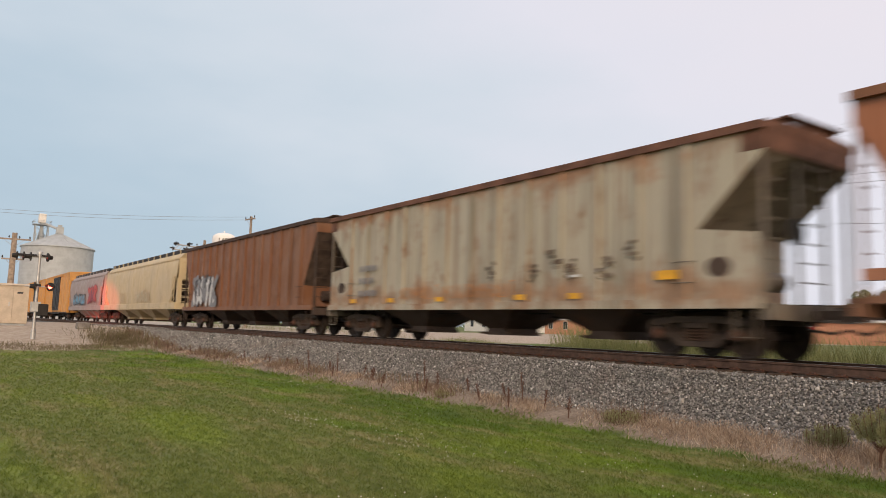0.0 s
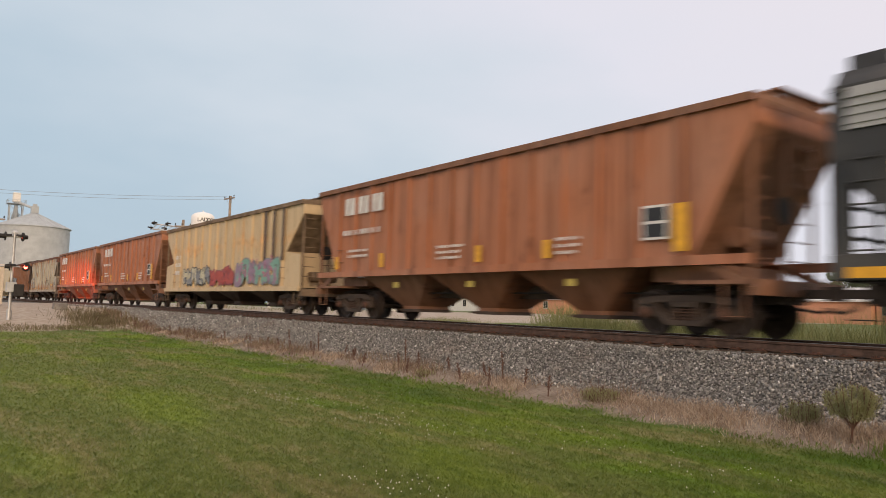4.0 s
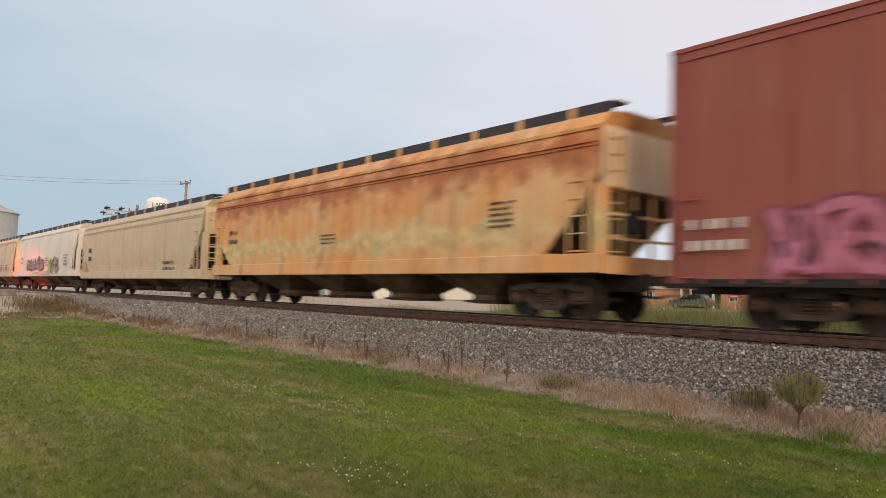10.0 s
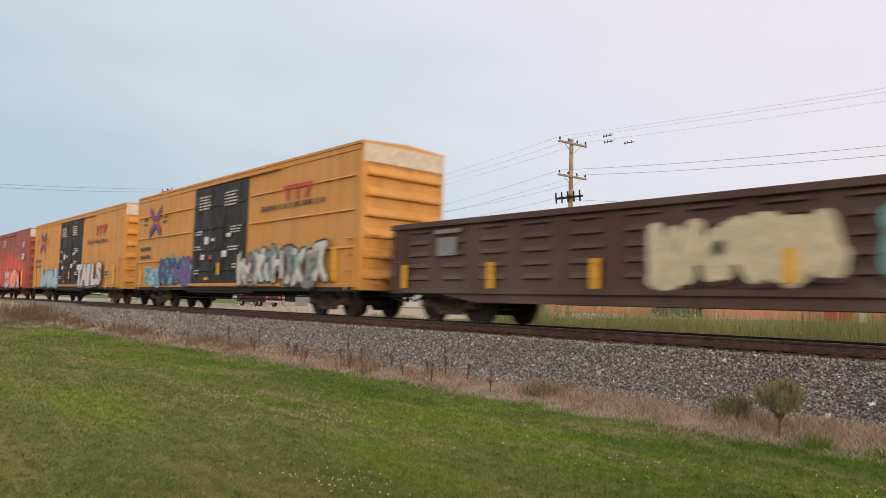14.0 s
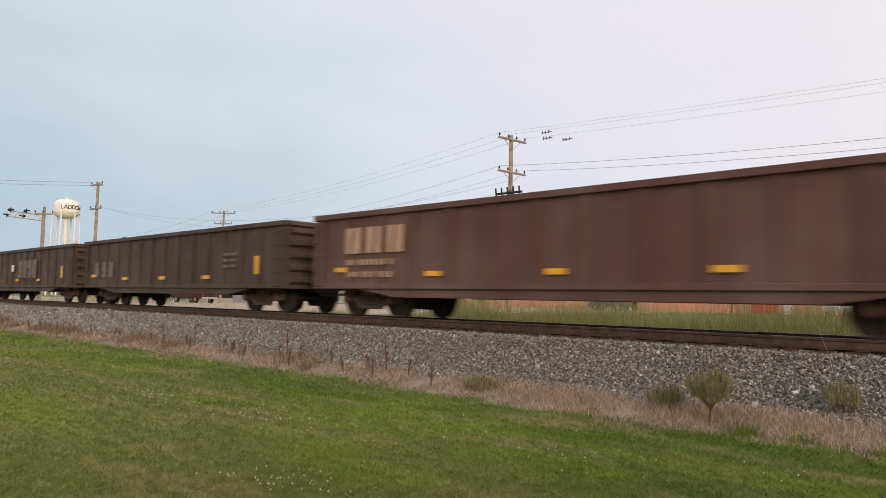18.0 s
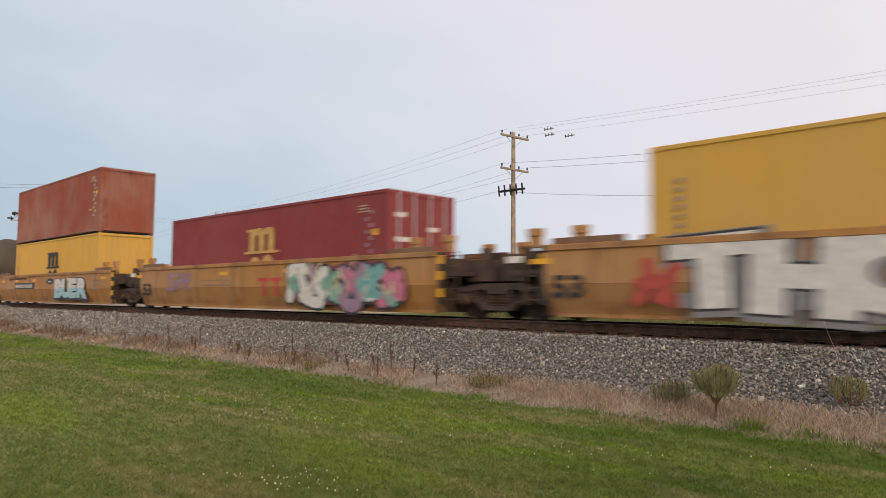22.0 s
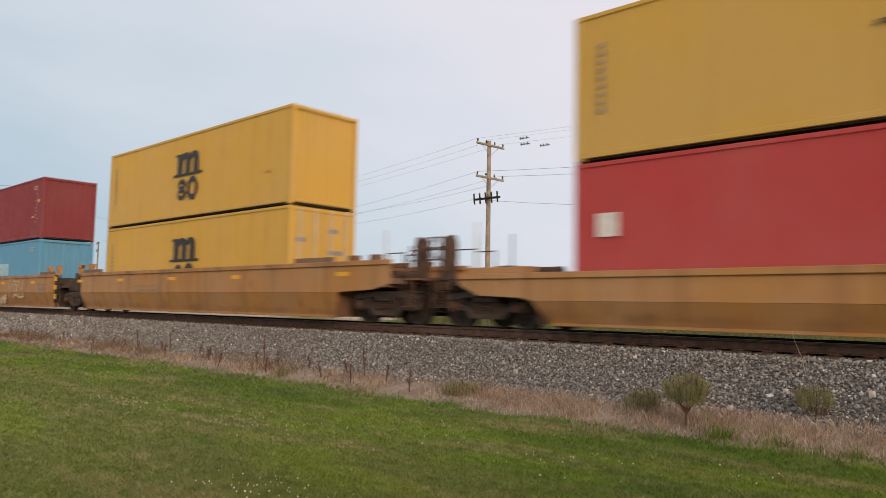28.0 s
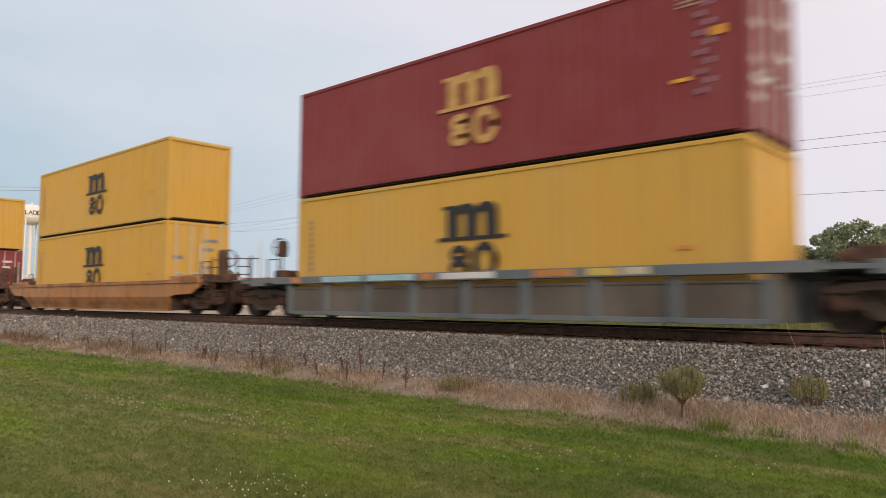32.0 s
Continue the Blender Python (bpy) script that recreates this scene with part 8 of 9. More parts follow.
# ---- poles and wires ----
def pole(x, y, top, arms, name="utility_pole", transformer=False, turn=0, thick=0.17):
    z = height(x, y)
    root = thing(name, "weathered wooden utility pole with crossarms and insulators", "utility pole", "utility poles", at=(x, y, z))
    h = top - z
    root.rotation_euler.z = radians(turn)
    part("shaft", Mesh().cyl((0, 0, -0.3), (0, 0, h), thick, 12, thick * 0.68), WOODPOLE, root)
    for az, wide in arms:
        a = az - z
        arm = part("crossarm", Mesh().box(-wide / 2, wide / 2, -0.17, -0.06, a - 0.06, a + 0.06), WOODPOLE, root, bevel=0.01)
        m = Mesh()
        for s in (-1, 1):
            m.cyl((s * wide * 0.30, -0.12, a - 0.05), (0, -0.1, a - 0.62), 0.018, 6)
        part("brace", m, GALV, root)
        n = 4 if wide > 1.9 else 3
        for k in range(n):
            xx = -wide * 0.46 + wide * 0.92 * k / (n - 1)
            part("insulator", Mesh().cyl((xx, -0.115, a + 0.06), (xx, -0.115, a + 0.13), 0.02, 6).cyl((xx, -0.115, a + 0.13), (xx, -0.115, a + 0.20), 0.06, 10, 0.045).cyl((xx, -0.115, a + 0.20), (xx, -0.115, a + 0.27), 0.05, 10, 0.03), DARK, arm)
    if transformer:
        part("transformer", Mesh().cyl((0.35, 0.1, h - 2.6), (0.35, 0.1, h - 1.7), 0.24, 14), GALV, root)
    return root


pole(-28.0, 34.0, 11.75, [(11.45, 2.4), (9.45, 2.4)], turn=86)
cut = thing("fuse_rack", "dark fuse rack hung on the utility pole", "fuse rack", at=(-28.0, 33.85, 0))
m_ = Mesh().box(-1.0, 1.0, -0.05, 0.05, 8.15, 8.27)
for k in range(5):
    m_.cyl((-0.9 + 0.45 * k, -0.08, 7.9), (-0.9 + 0.45 * k, -0.16, 8.55), 0.05, 8)
part("rack", m_, DARK, cut)
pole(-79.0, 43.0, 11.75, [(11.45, 2.9), (10.2, 2.2)], turn=40)
pole(-67.7, 24.5, 11.6, [(11.35, 1.9), (9.2, 1.9)], turn=8)
pole(20.0, 37.8, 12.2, [(11.45, 2.4), (9.45, 2.4)], turn=94)
pole(-31.5, 90.0, 11.6, [(11.2, 2.2), (10.2, 1.8)], turn=-20)
pole(-130.0, 52.0, 11.75, [(11.45, 2.6), (10.2, 2.0)], turn=-11)
pole(-66.6, 19.9, 8.8, [(8.2, 1.4)], turn=60)
pole(-65.8, 4.95, 7.95, [(7.45, 2.3), (5.9, 1.5)], turn=80, thick=0.27)


def wire(a, b, sag, r=0.010):
    pts = []
    for k in range(17):
        t = k / 16
        pts.append((a[0] + (b[0] - a[0]) * t, a[1] + (b[1] - a[1]) * t, a[2] + (b[2] - a[2]) * t - 4 * sag * t * (1 - t)))
    m = Mesh().pipe(pts, r, 5)
    o = part("overhead_wire", m, WIRE)
    tagged(o, "thin black overhead wire between poles", "wire", "overhead wires")


def run(p, q, zs, offs, sag, r=0.010, turn=88):
    c, s = math.cos(radians(turn)), math.sin(radians(turn))
    for z, d in zip(zs, offs):
        wire((p[0] + d * c, p[1] + d * s, z), (q[0] + d * c, q[1] + d * s, z), sag, r)


run((-28, 34), (20, 37.8), (11.72, 11.72, 11.72), (-1.1, -0.4, 1.1), 0.35, 0.0045)
run((-28, 34), (20, 37.8), (9.72, 9.72), (-1.1, 1.1), 0.9, 0.010)
run((-28, 34), (20, 37.8), (8.1,), (0.0,), 1.6, 0.010)
run((-79, 43), (-28, 34), (11.72, 11.72, 11.72), (-1.1, 0.0, 1.1), 0.6, 0.006)
run((-79, 43), (-28, 34), (9.72, 9.72), (-1.0, 1.0), 0.9, 0.007)
run((-130, 52), (-79, 43), (11.72, 11.72), (-1.1, 1.1), 0.6, 0.012)
wire((-67.9, 24.2, 11.55), (-86.0, -4.0, 12.1), 0.5, 0.014)
wire((-67.0, 24.7, 11.25), (-85.0, -4.5, 11.75), 0.6, 0.014)
wire((-67.7, 24.5, 9.4), (-28, 34, 9.0), 1.8, 0.007)
wire((-67.7, 24.9, 9.4), (-28, 34, 8.4), 2.1, 0.007)


SWITCHGREY = plain("grey_switchgear", (0.13, 0.13, 0.135), 0.6, 0.2, 0.2, 5)


def line_switch(x, y, z, twin):
    root = thing("line_switch", "dark insulated switch hung on overhead wires", "line switch", at=(x, y, z))
    for k, dz in enumerate((0.0, -0.33) if twin else (0.0,)):
        m = Mesh().cyl((-0.34, 0.1 * k, dz), (0.34, 0.1 * k, dz), 0.025, 8)
        for xx in (-0.3, -0.1, 0.15):
            m.cyl((xx, 0.1 * k, dz - 0.06), (xx, 0.1 * k, dz + 0.10), 0.035, 8)
        part("switch_body", m, SWITCHGREY, root)


line_switch(-25.5, 34.2, 11.6, True)
line_switch(-24.6, 35.0, 11.2, False)


# ---- town beyond ----
BRICK = plain("orange_brick", (0.60, 0.30, 0.185), 0.85, 0, 0.2, 9)
ROOF_GREY = plain("grey_shingles", (0.20, 0.195, 0.195), 0.85, 0, 0.25, 6)
ROOF_PALE = plain("pale_metal_roof", (0.60, 0.585, 0.56), 0.5, 0.2, 0.12, 4)
ROOF_BROWN = plain("brown_shingles", (0.175, 0.115, 0.095), 0.85, 0, 0.25, 6)
SIDING = plain("white_siding", (0.70, 0.68, 0.63), 0.6, 0, 0.1, 4)
YELLOWSIDE = plain("yellow_siding", (0.62, 0.42, 0.17), 0.7, 0, 0.15, 4)
DOORRED = plain("red_shutter_paint", (0.50, 0.045, 0.03), 0.5, 0, 0.15, 4)
GLASS = plain("dark_window_glass", (0.03, 0.035, 0.04), 0.12, 0, 0.1, 3, 0)


def house(x0, x1, y0, y1, eave, ridge, wall, roof, label, along="x", windows=(), doors=(), hip=0.0, chimney=None, gable=None):
    """A low building; its front is at y0."""
    z = height((x0 + x1) / 2, y0)
    root = thing("house", label, "house", "buildings beyond the track", at=(x0, y0, z))
    L, Wd = x1 - x0, y1 - y0
    part("wall", Mesh().box(0, L, 0, Wd, -0.3, eave), wall, root)
    o = 0.35
    if along == "x":
        v = [(-o, -o, eave), (L + o, -o, eave), (L + o, Wd + o, eave), (-o, Wd + o, eave), (hip, Wd / 2, ridge), (L - hip, Wd / 2, ridge)]
        f = [(0, 1, 5, 4), (2, 3, 4, 5), (1, 2, 5), (3, 0, 4), (3, 2, 1, 0)]
    else:
        v = [(-o, -o, eave), (L + o, -o, eave), (L + o, Wd + o, eave), (-o, Wd + o, eave), (L / 2, hip - 0.2, ridge), (L / 2, Wd - hip, ridge)]
        f = [(1, 2, 5, 4), (3, 0, 4, 5), (0, 1, 4), (2, 3, 5), (3, 2, 1, 0)]
    part("roof", Mesh().add(v, f), roof, root)
    part("fascia", Mesh().box(-o, L + o, -o - 0.02, -o + 0.03, eave - 0.14, eave + 0.02), SIDING, root)
    if gable:
        part("gable_wall", Mesh().prism([(0.1, eave), (L - 0.1, eave), (L / 2, ridge - 0.25)], "y", -0.12, 0.05), gable, root)
    for wx, wz, ww, wh in windows:
        fr = part("window", Mesh().box(wx - 0.06, wx + ww + 0.06, -0.05, 0.02, wz - 0.06, wz + wh + 0.06), SIDING, root)
        part("pane", Mesh().box(wx, wx + ww / 2 - 0.02, -0.06, -0.04, wz, wz + wh), GLASS, fr)
        part("pane", Mesh().box(wx + ww / 2 + 0.02, wx + ww, -0.06, -0.04, wz, wz + wh), GLASS, fr)
    for dx, dw, dh, mat in doors:
        part("door", Mesh().box(dx, dx + dw, -0.06, 0.02, 0.0, dh), mat, root)
    if chimney:
        part("chimney", Mesh().box(chimney, chimney + 0.35, Wd / 2 - 0.2, Wd / 2 + 0.2, eave, ridge + 0.8), SIDING, root)
    return root


house(-78.5, -71.8, 84.9, 95.9, 2.30, 4.05, YELLOWSIDE, ROOF_GREY, "small yellow gabled house behind tall grass", "y", [(1.2, 0.9, 0.8, 1.1), (3.0, 0.9, 0.8, 1.1)], gable=YELLOWSIDE)
house(-71.5, -62.5, 82.2, 94.5, 2.45, 3.95, BRICK, ROOF_GREY, "orange brick building with a grey roof", "x", [(1.2, 1.0, 0.9, 1.0), (4.4, 1.0, 0.9, 1.0)])
house(-62.3, -51.9, 81.4, 94.5, 2.50, 4.00, BRICK, ROOF_PALE, "orange brick building with a pale metal hip roof", "x", [(1.0, 1.0, 0.8, 1.0), (5.4, 1.0, 0.8, 1.0)], hip=1.4)
house(-46.6, -35.3, 81.4, 94.5, 2.50, 4.15, BRICK, ROOF_PALE, "orange brick building with a pale hip roof", "x", [(1.2, 1.0, 0.9, 1.0)], hip=2.2)
house(-35.1, -25.5, 82.2, 95.9, 2.50, 4.25, BRICK, ROOF_BROWN, "orange brick building with a brown roof and red doors", "x", [(0.6, 1.0, 0.9, 1.0)], [(2.2, 1.3, 2.1, DOORRED), (3.7, 1.3, 2.1, DOORRED), (5.6, 0.9, 2.1, SIDING)], hip=1.0, chimney=5.2)
house(-114.4, -102.1, 84.9, 98.6, 2.60, 5.25, SIDING, ROOF_GREY, "white gabled house beyond the road", "y", [(2.0, 0.9, 0.9, 1.2), (5.6, 0.9, 0.9, 1.2)], gable=SIDING)
house(-90.4, -81.5, 83.6, 95.9, 2.40, 4.25, BRICK, ROOF_GREY, "orange brick house with a grey gable roof", "y", [(1.0, 0.9, 0.9, 1.1), (4.4, 0.9, 0.9, 1.1)], gable=YELLOWSIDE)
house(-18.5, -8.2, 87.7, 101.4, 2.40, 4.25, SIDING, ROOF_GREY, "white house with a grey roof behind grass", "x", [(1.0, 0.9, 0.9, 1.1), (4.6, 0.9, 0.9, 1.1)])


def porch():
    z = height(-49, 80)
    root = thing("porch", "white columned porch between brick walls", "porch", at=(-51.8, 80.6, z))
    part("canopy", Mesh().box(0, 5.0, 0, 3.0, 2.35, 2.65), SIDING, root)
    for x in (0.3, 1.6, 4.6):
        part("column", Mesh().cyl((x, 0.2, 0), (x, 0.2, 2.35), 0.15, 12).box(x - 0.18, x + 0.18, 0.02, 0.38, 0, 0.15), SIDING, root)
    # near-black wall stands in for the dark opening behind the columns
    part("back_wall", Mesh().box(0.0, 5.0, 2.6, 2.8, 0, 2.35), GLASS, root)
    sign = thing("street_sign", "small red and white sign on a post", "sign", at=(-33.0, 60.0, height(-33, 60)))
    part("post", Mesh().cyl((0, 0, 0), (0, 0, 1.9), 0.04, 8), GALV, sign)
    board = part("board", Mesh().box(-0.6, 0.6, -0.05, -0.01, 1.3, 1.85), RED_PAINT, sign)
    part("writing_bars", Mesh().box(-0.48, 0.48, -0.06, -0.05, 1.62, 1.72).box(-0.4, 0.3, -0.06, -0.05, 1.42, 1.5), WHITE_PAINT, board)
    s2 = thing("street_sign", "small white notice on a thin post", "sign", at=(-19.2, 47.0, height(-19.2, 47)))
    part("post", Mesh().cyl((0, 0, 0), (0, 0, 2.2), 0.03, 8), GALV, s2)
    part("board", Mesh().box(-0.3, 0.3, -0.04, -0.01, 1.7, 2.15), SIDING, s2)


porch()


def station():
    x, y = away(64.6, 112)
    root = thing("filling_station", "white filling-station canopy with a red edge", "filling station", at=(x, y, height(x, y)))
    part("canopy", Mesh().box(-7, 7, -4, 4, 3.6, 4.3), SIDING, root)
    part("red_band", Mesh().box(-7.02, 7.02, -4.03, -4.0, 3.95, 4.3), DOORRED, root)
    for xx in (-5.5, 5.5):
        part("pillar", Mesh().box(xx - 0.2, xx + 0.2, -2.8, -2.4, 0, 3.6), SIDING, root)
    part("shop", Mesh().box(-9, 9, 6, 14, 0, 3.4), SIDING, root)
    part("shop_window", Mesh().box(-6, 6, 5.95, 6.0, 0.6, 2.5), GLASS, root)
    x, y = away(60.0, 108)
    root = thing("shed", "long pale metal shed beyond the crossing", "shed", at=(x, y, height(x, y)))
    part("wall", Mesh().box(-6, 6, 0, 8, 0, 3.0), SIDING, root)
    part("roof", Mesh().prism([(-0.3, 3.0), (4, 4.2), (8.3, 3.0)], "x", -6.3, 6.3), ROOF_PALE, root)
    part("shed_door", Mesh().box(-2, 1.5, -0.05, 0.0, 0, 2.5), GALV, root)


station()

CARGLASS = plain("car_glass", (0.02, 0.025, 0.03), 0.08, 0, 0.1, 2, 0)
TYRE = plain("tyre_rubber", (0.018, 0.018, 0.018), 0.85, 0, 0.2, 9)
RIM = plain("alloy_rim", (0.45, 0.45, 0.46), 0.3, 0.8, 0.1, 6)


def vehicle(x, y, turn, colour, label, name, length, pickup):
    z = height(x, y)
    root = thing(name, label, "car", at=(x, y, z))
    root.rotation_euler.z = radians(turn)
    mat = plain(name + "_paint", colour, 0.25, 0.3, 0.06, 3, 0)
    h = length / 2
    if pickup:
        line = [(-h, 0.5), (-h, 1.05), (-h + 0.1, 1.12), (-0.55 * h, 1.18), (-0.28 * h, 1.85), (0.12 * h, 1.88), (0.22 * h, 1.2), (h - 0.05, 1.18), (h, 0.6), (h - 0.1, 0.42), (-h + 0.1, 0.42)]
    else:
        line = [(-h, 0.45), (-h, 0.95), (-0.45 * h, 1.08), (-0.2 * h, 1.62), (0.62 * h, 1.66), (0.95 * h, 1.1), (h, 0.6), (h - 0.1, 0.38), (-h + 0.1, 0.38)]
    part("body", Mesh().prism(line, "y", -0.9, 0.9), mat, root, bevel=0.06)
    top = [(-0.5 * h, 1.2), (-0.27 * h, 1.78), (0.1 * h, 1.80), (0.18 * h, 1.22)] if pickup else [(-0.4 * h, 1.1), (-0.18 * h, 1.55), (0.58 * h, 1.58), (0.82 * h, 1.12)]
    part("side_window", Mesh().prism(top, "y", -0.915, 0.915), CARGLASS, root)
    for xx in (-0.62 * h, 0.62 * h):
        for yy in (-0.82, 0.82):
            w = part("wheel", Mesh().cyl((xx, yy - 0.11, 0.36), (xx, yy + 0.11, 0.36), 0.36, 18), TYRE, root)
            part("rim", Mesh().cyl((xx, yy - 0.12, 0.36), (xx, yy + 0.12, 0.36), 0.2, 14), RIM, w)
    part("bumper", Mesh().box(-h - 0.06, -h + 0.1, -0.85, 0.85, 0.42, 0.62), RIM if pickup else mat, root, bevel=0.02)
    part("bumper", Mesh().box(h - 0.1, h + 0.06, -0.85, 0.85, 0.42, 0.62), RIM if pickup else mat, root, bevel=0.02)
    for yy in (-0.7, 0.7):
        part("headlight", Mesh().box(-h - 0.02, -h + 0.08, yy - 0.15, yy + 0.15, 0.75, 0.95), SIDING, root)
        part("tail_light", Mesh().box(h - 0.08, h + 0.02, yy - 0.12, yy + 0.12, 0.8, 1.05), DOORRED, root)


vehicle(-69.6, 35.0, 4, (0.075, 0.03, 0.032), "dark maroon pickup truck waiting by the crossing", "pickup_truck", 5.7, True)
vehicle(-45.6, 73.5, 8, (0.065, 0.085, 0.115), "blue-grey car parked before the porch", "parked_car", 4.5, False)
vehicle(-22.6, 79.5, 74, (0.62, 0.62, 0.60), "white van parked beside a brick building", "parked_van", 4.8, False)


# ---- grain bin, elevator and water tower ----
BIN = plain("dull_galvanised_sheet", (0.40, 0.43, 0.44), 0.75, 0.1, 0.12, 0.6)


def grain_bin():
    x, y = away(83.03, 230)
    root = thing("grain_bin", "large corrugated galvanised grain bin with a cone roof", "grain bin", at=(x, y, 0))
    r, n, top = 9.05, 56, 20.2
    def circ(rr, z):
        return [(rr * math.cos(2 * math.pi * i / n), rr * math.sin(2 * math.pi * i / n), z) for i in range(n)]
    rows = []
    for k in range(22):
        z = top * k / 22
        rows += [circ(r, z + 0.04), circ(r + 0.018, z + 0.3), circ(r + 0.018, z + 0.6), circ(r, z + 0.88)]
    part("wall", Mesh().loft(rows), BIN, root)
    part("roof", Mesh().loft([circ(r + 0.35, top - 0.1), circ(r + 0.3, top + 0.1), circ(0.9, top + 4.0), circ(0.8, top + 4.2)]), BIN, root)
    for k in range(28):
        a = 2 * math.pi * k / 28
        part("roof_rib", Mesh().cyl(((r + 0.3) * math.cos(a), (r + 0.3) * math.sin(a), top + 0.12), (0.9 * math.cos(a), 0.9 * math.sin(a), top + 4.02), 0.06, 5), BIN, root)
    part("head_box", Mesh().box(-0.9, 0.9, -0.9, 0.9, top + 4.1, top + 6.0).box(-0.5, 0.5, -0.5, 0.5, top + 6.0, top + 6.6), BIN, root)
    part("name_plate", Mesh().box(2.0, 2.03, -9.4, -9.2, 17.5, 18.2), SPRAY["grey"], root)
    x2, y2 = away(84.15, 236)
    leg = thing("elevator_leg", "galvanised lattice grain elevator leg with a head platform", "grain elevator", at=(x2, y2, 0))
    H, w = 27.0, 1.6
    m = Mesh()
    for sx in (-1, 1):
        for sy in (-1, 1):
            m.cyl((sx * w, sy * w, 0), (sx * w, sy * w, H), 0.14, 6)
    for k in range(9):
        z0, z1 = H * k / 9, H * (k + 1) / 9
        for (ax, ay), (bx, by) in ((( -w, -w), (w, -w)), ((w, -w), (w, w)), ((w, w), (-w, w)), ((-w, w), (-w, -w))):
            m.cyl((ax, ay, z0), (bx, by, z1), 0.07, 5).cyl((ax, ay, z1), (bx, by, z1), 0.07, 5)
    part("lattice", m, BIN, leg)
    part("leg_trunk", Mesh().box(-0.6, 0.6, -0.4, 0.4, 0, H + 1.5), BIN, leg)
    part("head_house", Mesh().box(-1.2, 1.2, -0.9, 0.9, H + 0.6, H + 3.2), SIDING, leg, bevel=0.1)
    m = Mesh().box(-2.2, 2.2, -2.2, 2.2, H, H + 0.1)
    for a in (-2.2, 2.2):
        for b in (-2.2, 0, 2.2):
            m.cyl((a, b, H), (a, b, H + 1.1), 0.05, 5).cyl((b, a, H), (b, a, H + 1.1), 0.05, 5)
        m.cyl((a, -2.2, H + 1.1), (a, 2.2, H + 1.1), 0.05, 5).cyl((-2.2, a, H + 1.1), (2.2, a, H + 1.1), 0.05, 5)
    part("platform", m, BIN, leg)
    m = Mesh().cyl((0, 0, H + 0.8), (x - x2, y - y2, 25.5), 0.35, 10).cyl((0, 0, H + 0.2), (-7, 3, 12), 0.3, 10).cyl((-w * 2.4, -w, 17), (0, 0, H), 0.25, 8)
    part("spout", m, BIN, leg)


grain_bin()


def water_tower():
    x, y = away(72.0, 255)
    root = thing("water_tower", "white steel water tower on tall legs with black lettering", "water tower", at=(x, y, 0))
    white = plain("white_tower_paint", (0.80, 0.79, 0.77), 0.45, 0, 0.05, 1, 0)
    n, r = 40, 3.75
    prof = [(0.5, 24.6), (1.6, 24.75), (2.7, 25.2), (3.4, 25.8), (r, 26.6), (r, 29.0), (3.55, 29.7), (2.9, 30.25), (1.9, 30.65), (0.8, 30.85), (0.1, 30.9)]
    part("tank", Mesh().loft([[(a * math.cos(2 * math.pi * i / n), a * math.sin(2 * math.pi * i / n), z) for i in range(n)] for a, z in prof]), white, root)
    part("vent", Mesh().cyl((0, 0, 30.9), (0, 0, 31.4), 0.25, 10), white, root)
    part("riser", Mesh().cyl((0, 0, 0), (0, 0, 24.8), 0.65, 14), white, root)
    for k in range(6):
        a = 2 * math.pi * k / 6 + 0.35
        part("leg", Mesh().cyl((4.6 * math.cos(a), 4.6 * math.sin(a), 0), (3.7 * math.cos(a), 3.7 * math.sin(a), 26.8), 0.22, 10), white, root)
    m = Mesh()
    for z, rr in ((9, 4.3), (18, 4.0)):
        for k in range(6):
            a, b = 2 * math.pi * k / 6 + 0.35, 2 * math.pi * (k + 1) / 6 + 0.35
            m.cyl((rr * math.cos(a), rr * math.sin(a), z), (rr * math.cos(b), rr * math.sin(b), z), 0.09, 6)
    part("brace", m, white, root)
    m = Mesh()
    for k in range(24):
        a, b = 2 * math.pi * k / 24, 2 * math.pi * (k + 1) / 24
        m.cyl((4.3 * math.cos(a), 4.3 * math.sin(a), 26.6), (4.3 * math.cos(b), 4.3 * math.sin(b), 26.6), 0.05, 5)
        m.cyl((r * math.cos(a), r * math.sin(a), 26.0), (4.3 * math.cos(a), 4.3 * math.sin(a), 26.6), 0.04, 4)
    part("balcony_rail", m, white, root)
    toward = math.atan2(-y, -x)
    word = "LADDONIA"
    for k, ch in enumerate(word):
        a = toward + (k - 1.2) * 0.30
        cu = bpy.data.curves.new("letter", "FONT")
        cu.body, cu.size, cu.extrude, cu.align_x, cu.offset = ch, 1.75, 0.02, "CENTER", 0.02
        tmp = bpy.data.objects.new("tmp", cu)
        me = bpy.data.meshes.new_from_object(tmp)
        bpy.data.objects.remove(tmp)
        me.materials.clear()
        me.materials.append(BLACK_PAINT)
        o = new("letter", me)
        o.parent = root
        o.matrix_basis = pose((r + 0.03) * math.cos(a), (r + 0.03) * math.sin(a), 27.5, 90, 0, math.degrees(a) + 90)


water_tower()


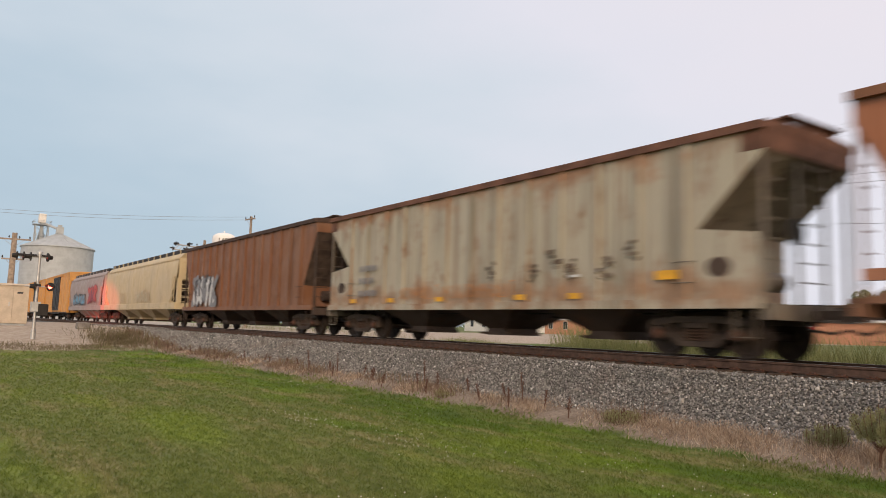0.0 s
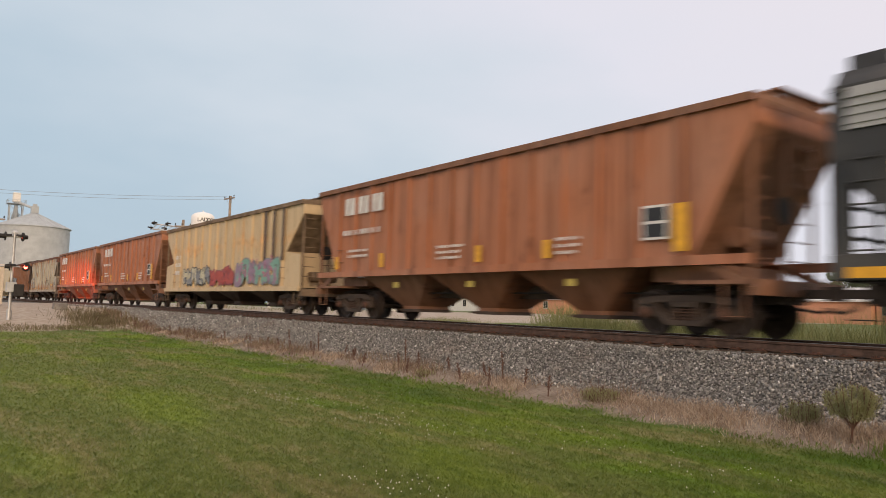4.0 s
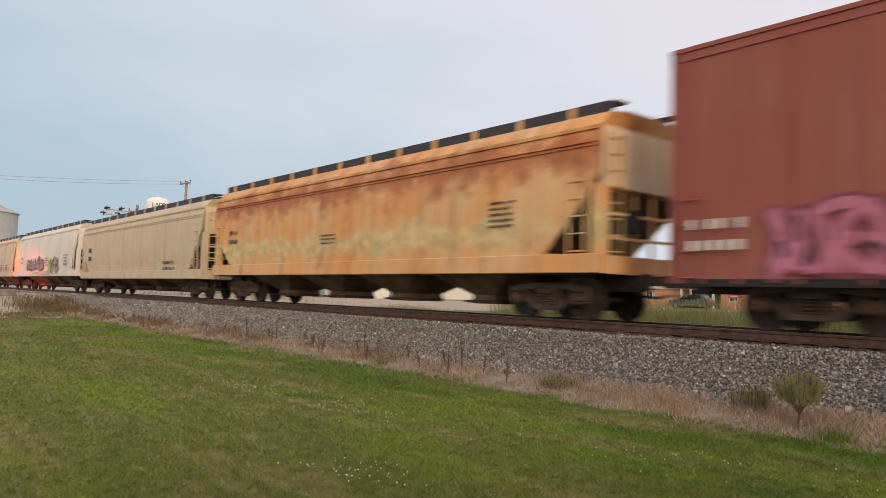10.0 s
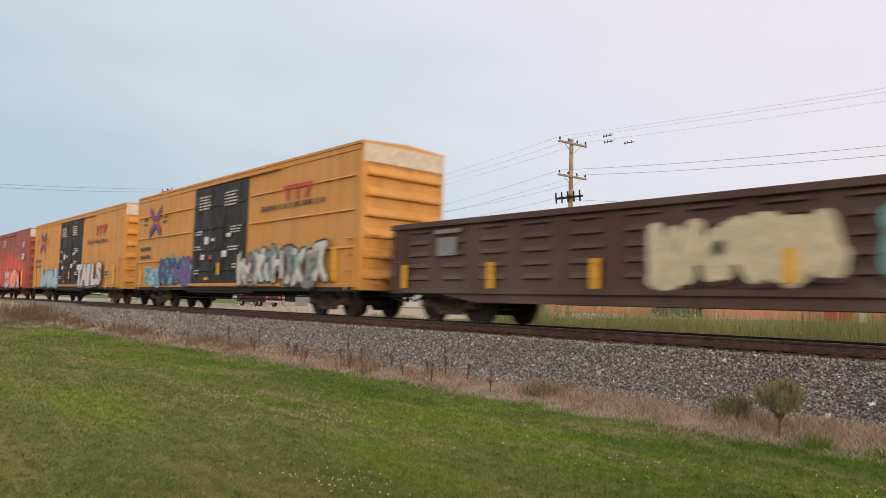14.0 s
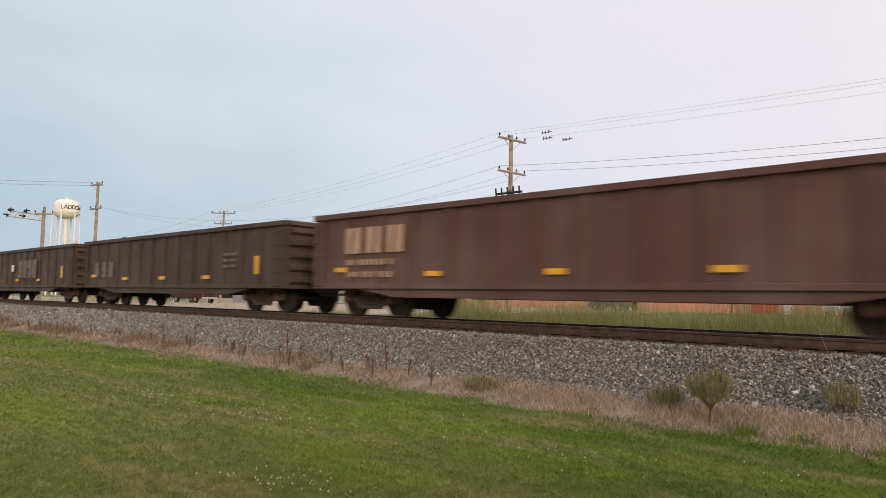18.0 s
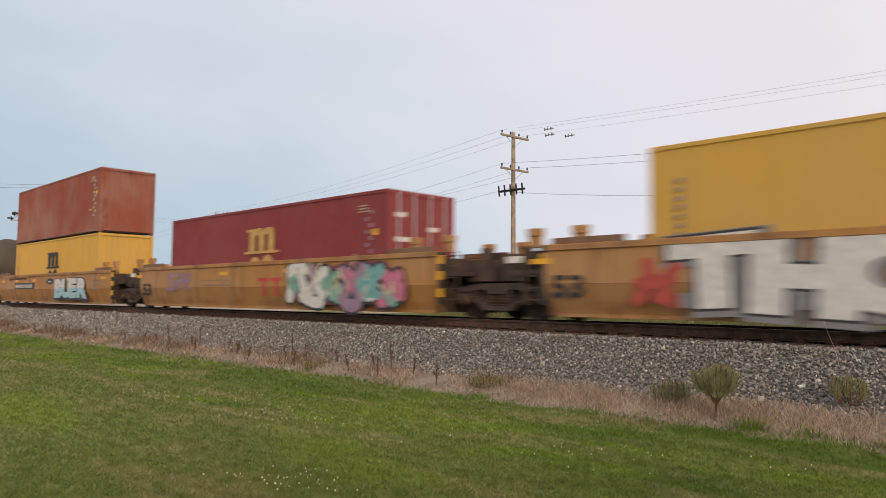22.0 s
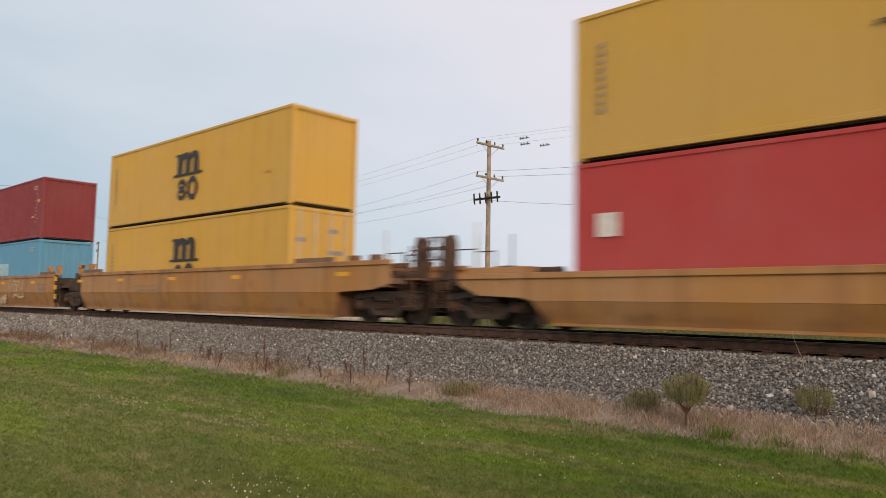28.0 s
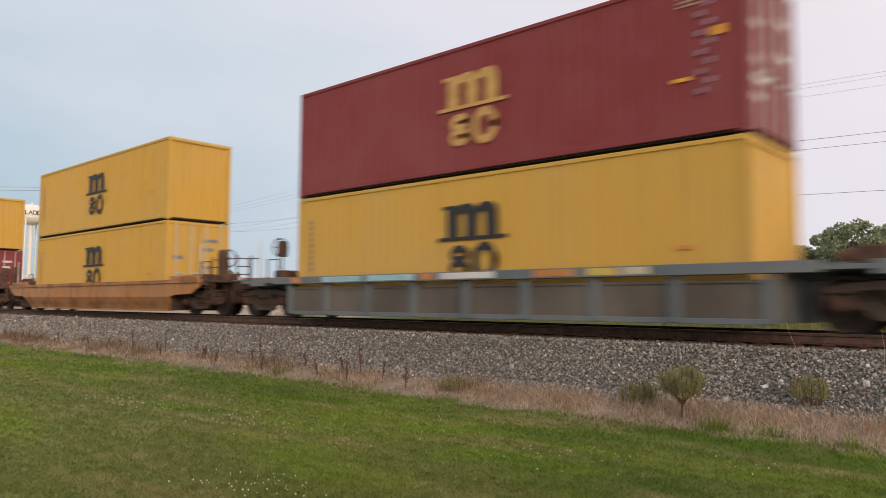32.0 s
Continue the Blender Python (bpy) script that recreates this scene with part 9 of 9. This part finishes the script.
# ---- trees ----
def tree_kind(seed, tall):
    rnd = np.random.default_rng(seed)
    root = thing("tree", "full green leafy tree with an uneven crown", "tree", "trees beyond the town", at=(0, 0, -50))
    bark = WOODPOLE
    part("trunk", Mesh().cyl((0, 0, -0.3), (0.1, 0, tall * 0.35), 0.28, 9, 0.2).cyl((0.1, 0, tall * 0.35), (0, 0.1, tall * 0.75), 0.2, 8, 0.07), bark, root)
    m = Mesh()
    cs, rs = [], []
    for k in range(26):
        a, q = rnd.uniform(0, 6.28), rnd.uniform(0.15, 1) ** 0.7
        z = tall * rnd.uniform(0.32, 0.93)
        wide = tall * 0.36 * math.sin(math.pi * min(1, max(0.12, (z / tall - 0.18) / 0.86))) ** 0.7
        p = (wide * q * math.cos(a), wide * q * math.sin(a), z)
        cs.append(p)
        rs.append(tall * rnd.uniform(0.07, 0.125))
        if k % 2 == 0:
            m.cyl((0.05, 0.05, z * 0.65), p, 0.09, 6, 0.03)
    part("limb", m, bark, root)
    leaf_part("crown", leaf_cloud(cs, rs, 230, tall * 0.019, rnd), TREE_LEAF, root)
    return root


KINDS = [tree_kind(1, 11.0), tree_kind(2, 12.5), tree_kind(3, 10.0)]
WOOD = [(15.6, 118, 0.86), (12.9, 112, 0.98), (11.3, 114, 1.0), (9.8, 112, 1.0), (16.8, 122, 0.74), (23.6, 150, 1.0), (22.4, 152, 0.92), (25.2, 160, 0.8), (17.4, 132, 0.62), (16.2, 126, 0.82), (14.9, 124, 0.98), (13.5, 118, 0.95), (12.2, 120, 0.95), (10.6, 122, 1.0), (9.0, 120, 0.95),
        (20.0, 190, 0.8), (18.8, 200, 0.8), (61.5, 205, 0.85), (60.2, 215, 0.8), (58.6, 210, 0.75), (55.0, 225, 0.7), (48.0, 235, 0.75), (36.0, 230, 0.42), (31.0, 225, 0.45), (27.0, 190, 0.5), (41.5, 76, 0.22), (66.5, 190, 0.8)]
for k, (yaw, r, s) in enumerate(WOOD):
    x, y = away(yaw, r)
    t = copy_thing(KINDS[k % 3], pose(x, y, height(x, y), 0, 0, k * 67) @ Matrix.Diagonal((s, s, s, 1)))
    t.scale = (s, s, s)
for t in KINDS:
    for o in (*t.children_recursive, t):
        bpy.data.objects.remove(o)


def far_woods():
    rnd = np.random.default_rng(12)
    cs, rs = [], []
    for k in range(420):
        yaw = rnd.uniform(-15, 110)
        r = rnd.uniform(520, 700)
        x, y = away(yaw, r)
        cs.append((x, y, rnd.uniform(2, 8)))
        rs.append(rnd.uniform(4, 8))
    v = leaf_cloud(cs, rs, 26, 1.5, rnd)
    cloud("far_woods", v, [(0, 1, 2, 3)], TREE_LEAF, "far line of dark trees on the horizon", "woods")


far_woods()


# ---- what moves ----
def motions():
    for ob, o in ROLLING:
        z = ob.location.z
        walk(ob, [(t, pose(o - s, D, z)) for t, s in GONE])
    first = WHEELSETS[0]
    turns = []
    ts, ss = [g[0] for g in GONE], [g[1] for g in GONE]
    for i in range(0, 32 * FPS + 1):
        t = i / FPS
        turns.append((t, pose(0, 0, 0, 0, -math.degrees(float(np.interp(t, ts, ss)) / 0.46) % 360, 0)))
    walk(first, turns)
    for w in WHEELSETS[1:]:
        w.rotation_mode = "QUATERNION"
        w.animation_data_create()
        w.animation_data.action = first.animation_data.action
        w.animation_data.action_slot = first.animation_data.action_slot


motions()
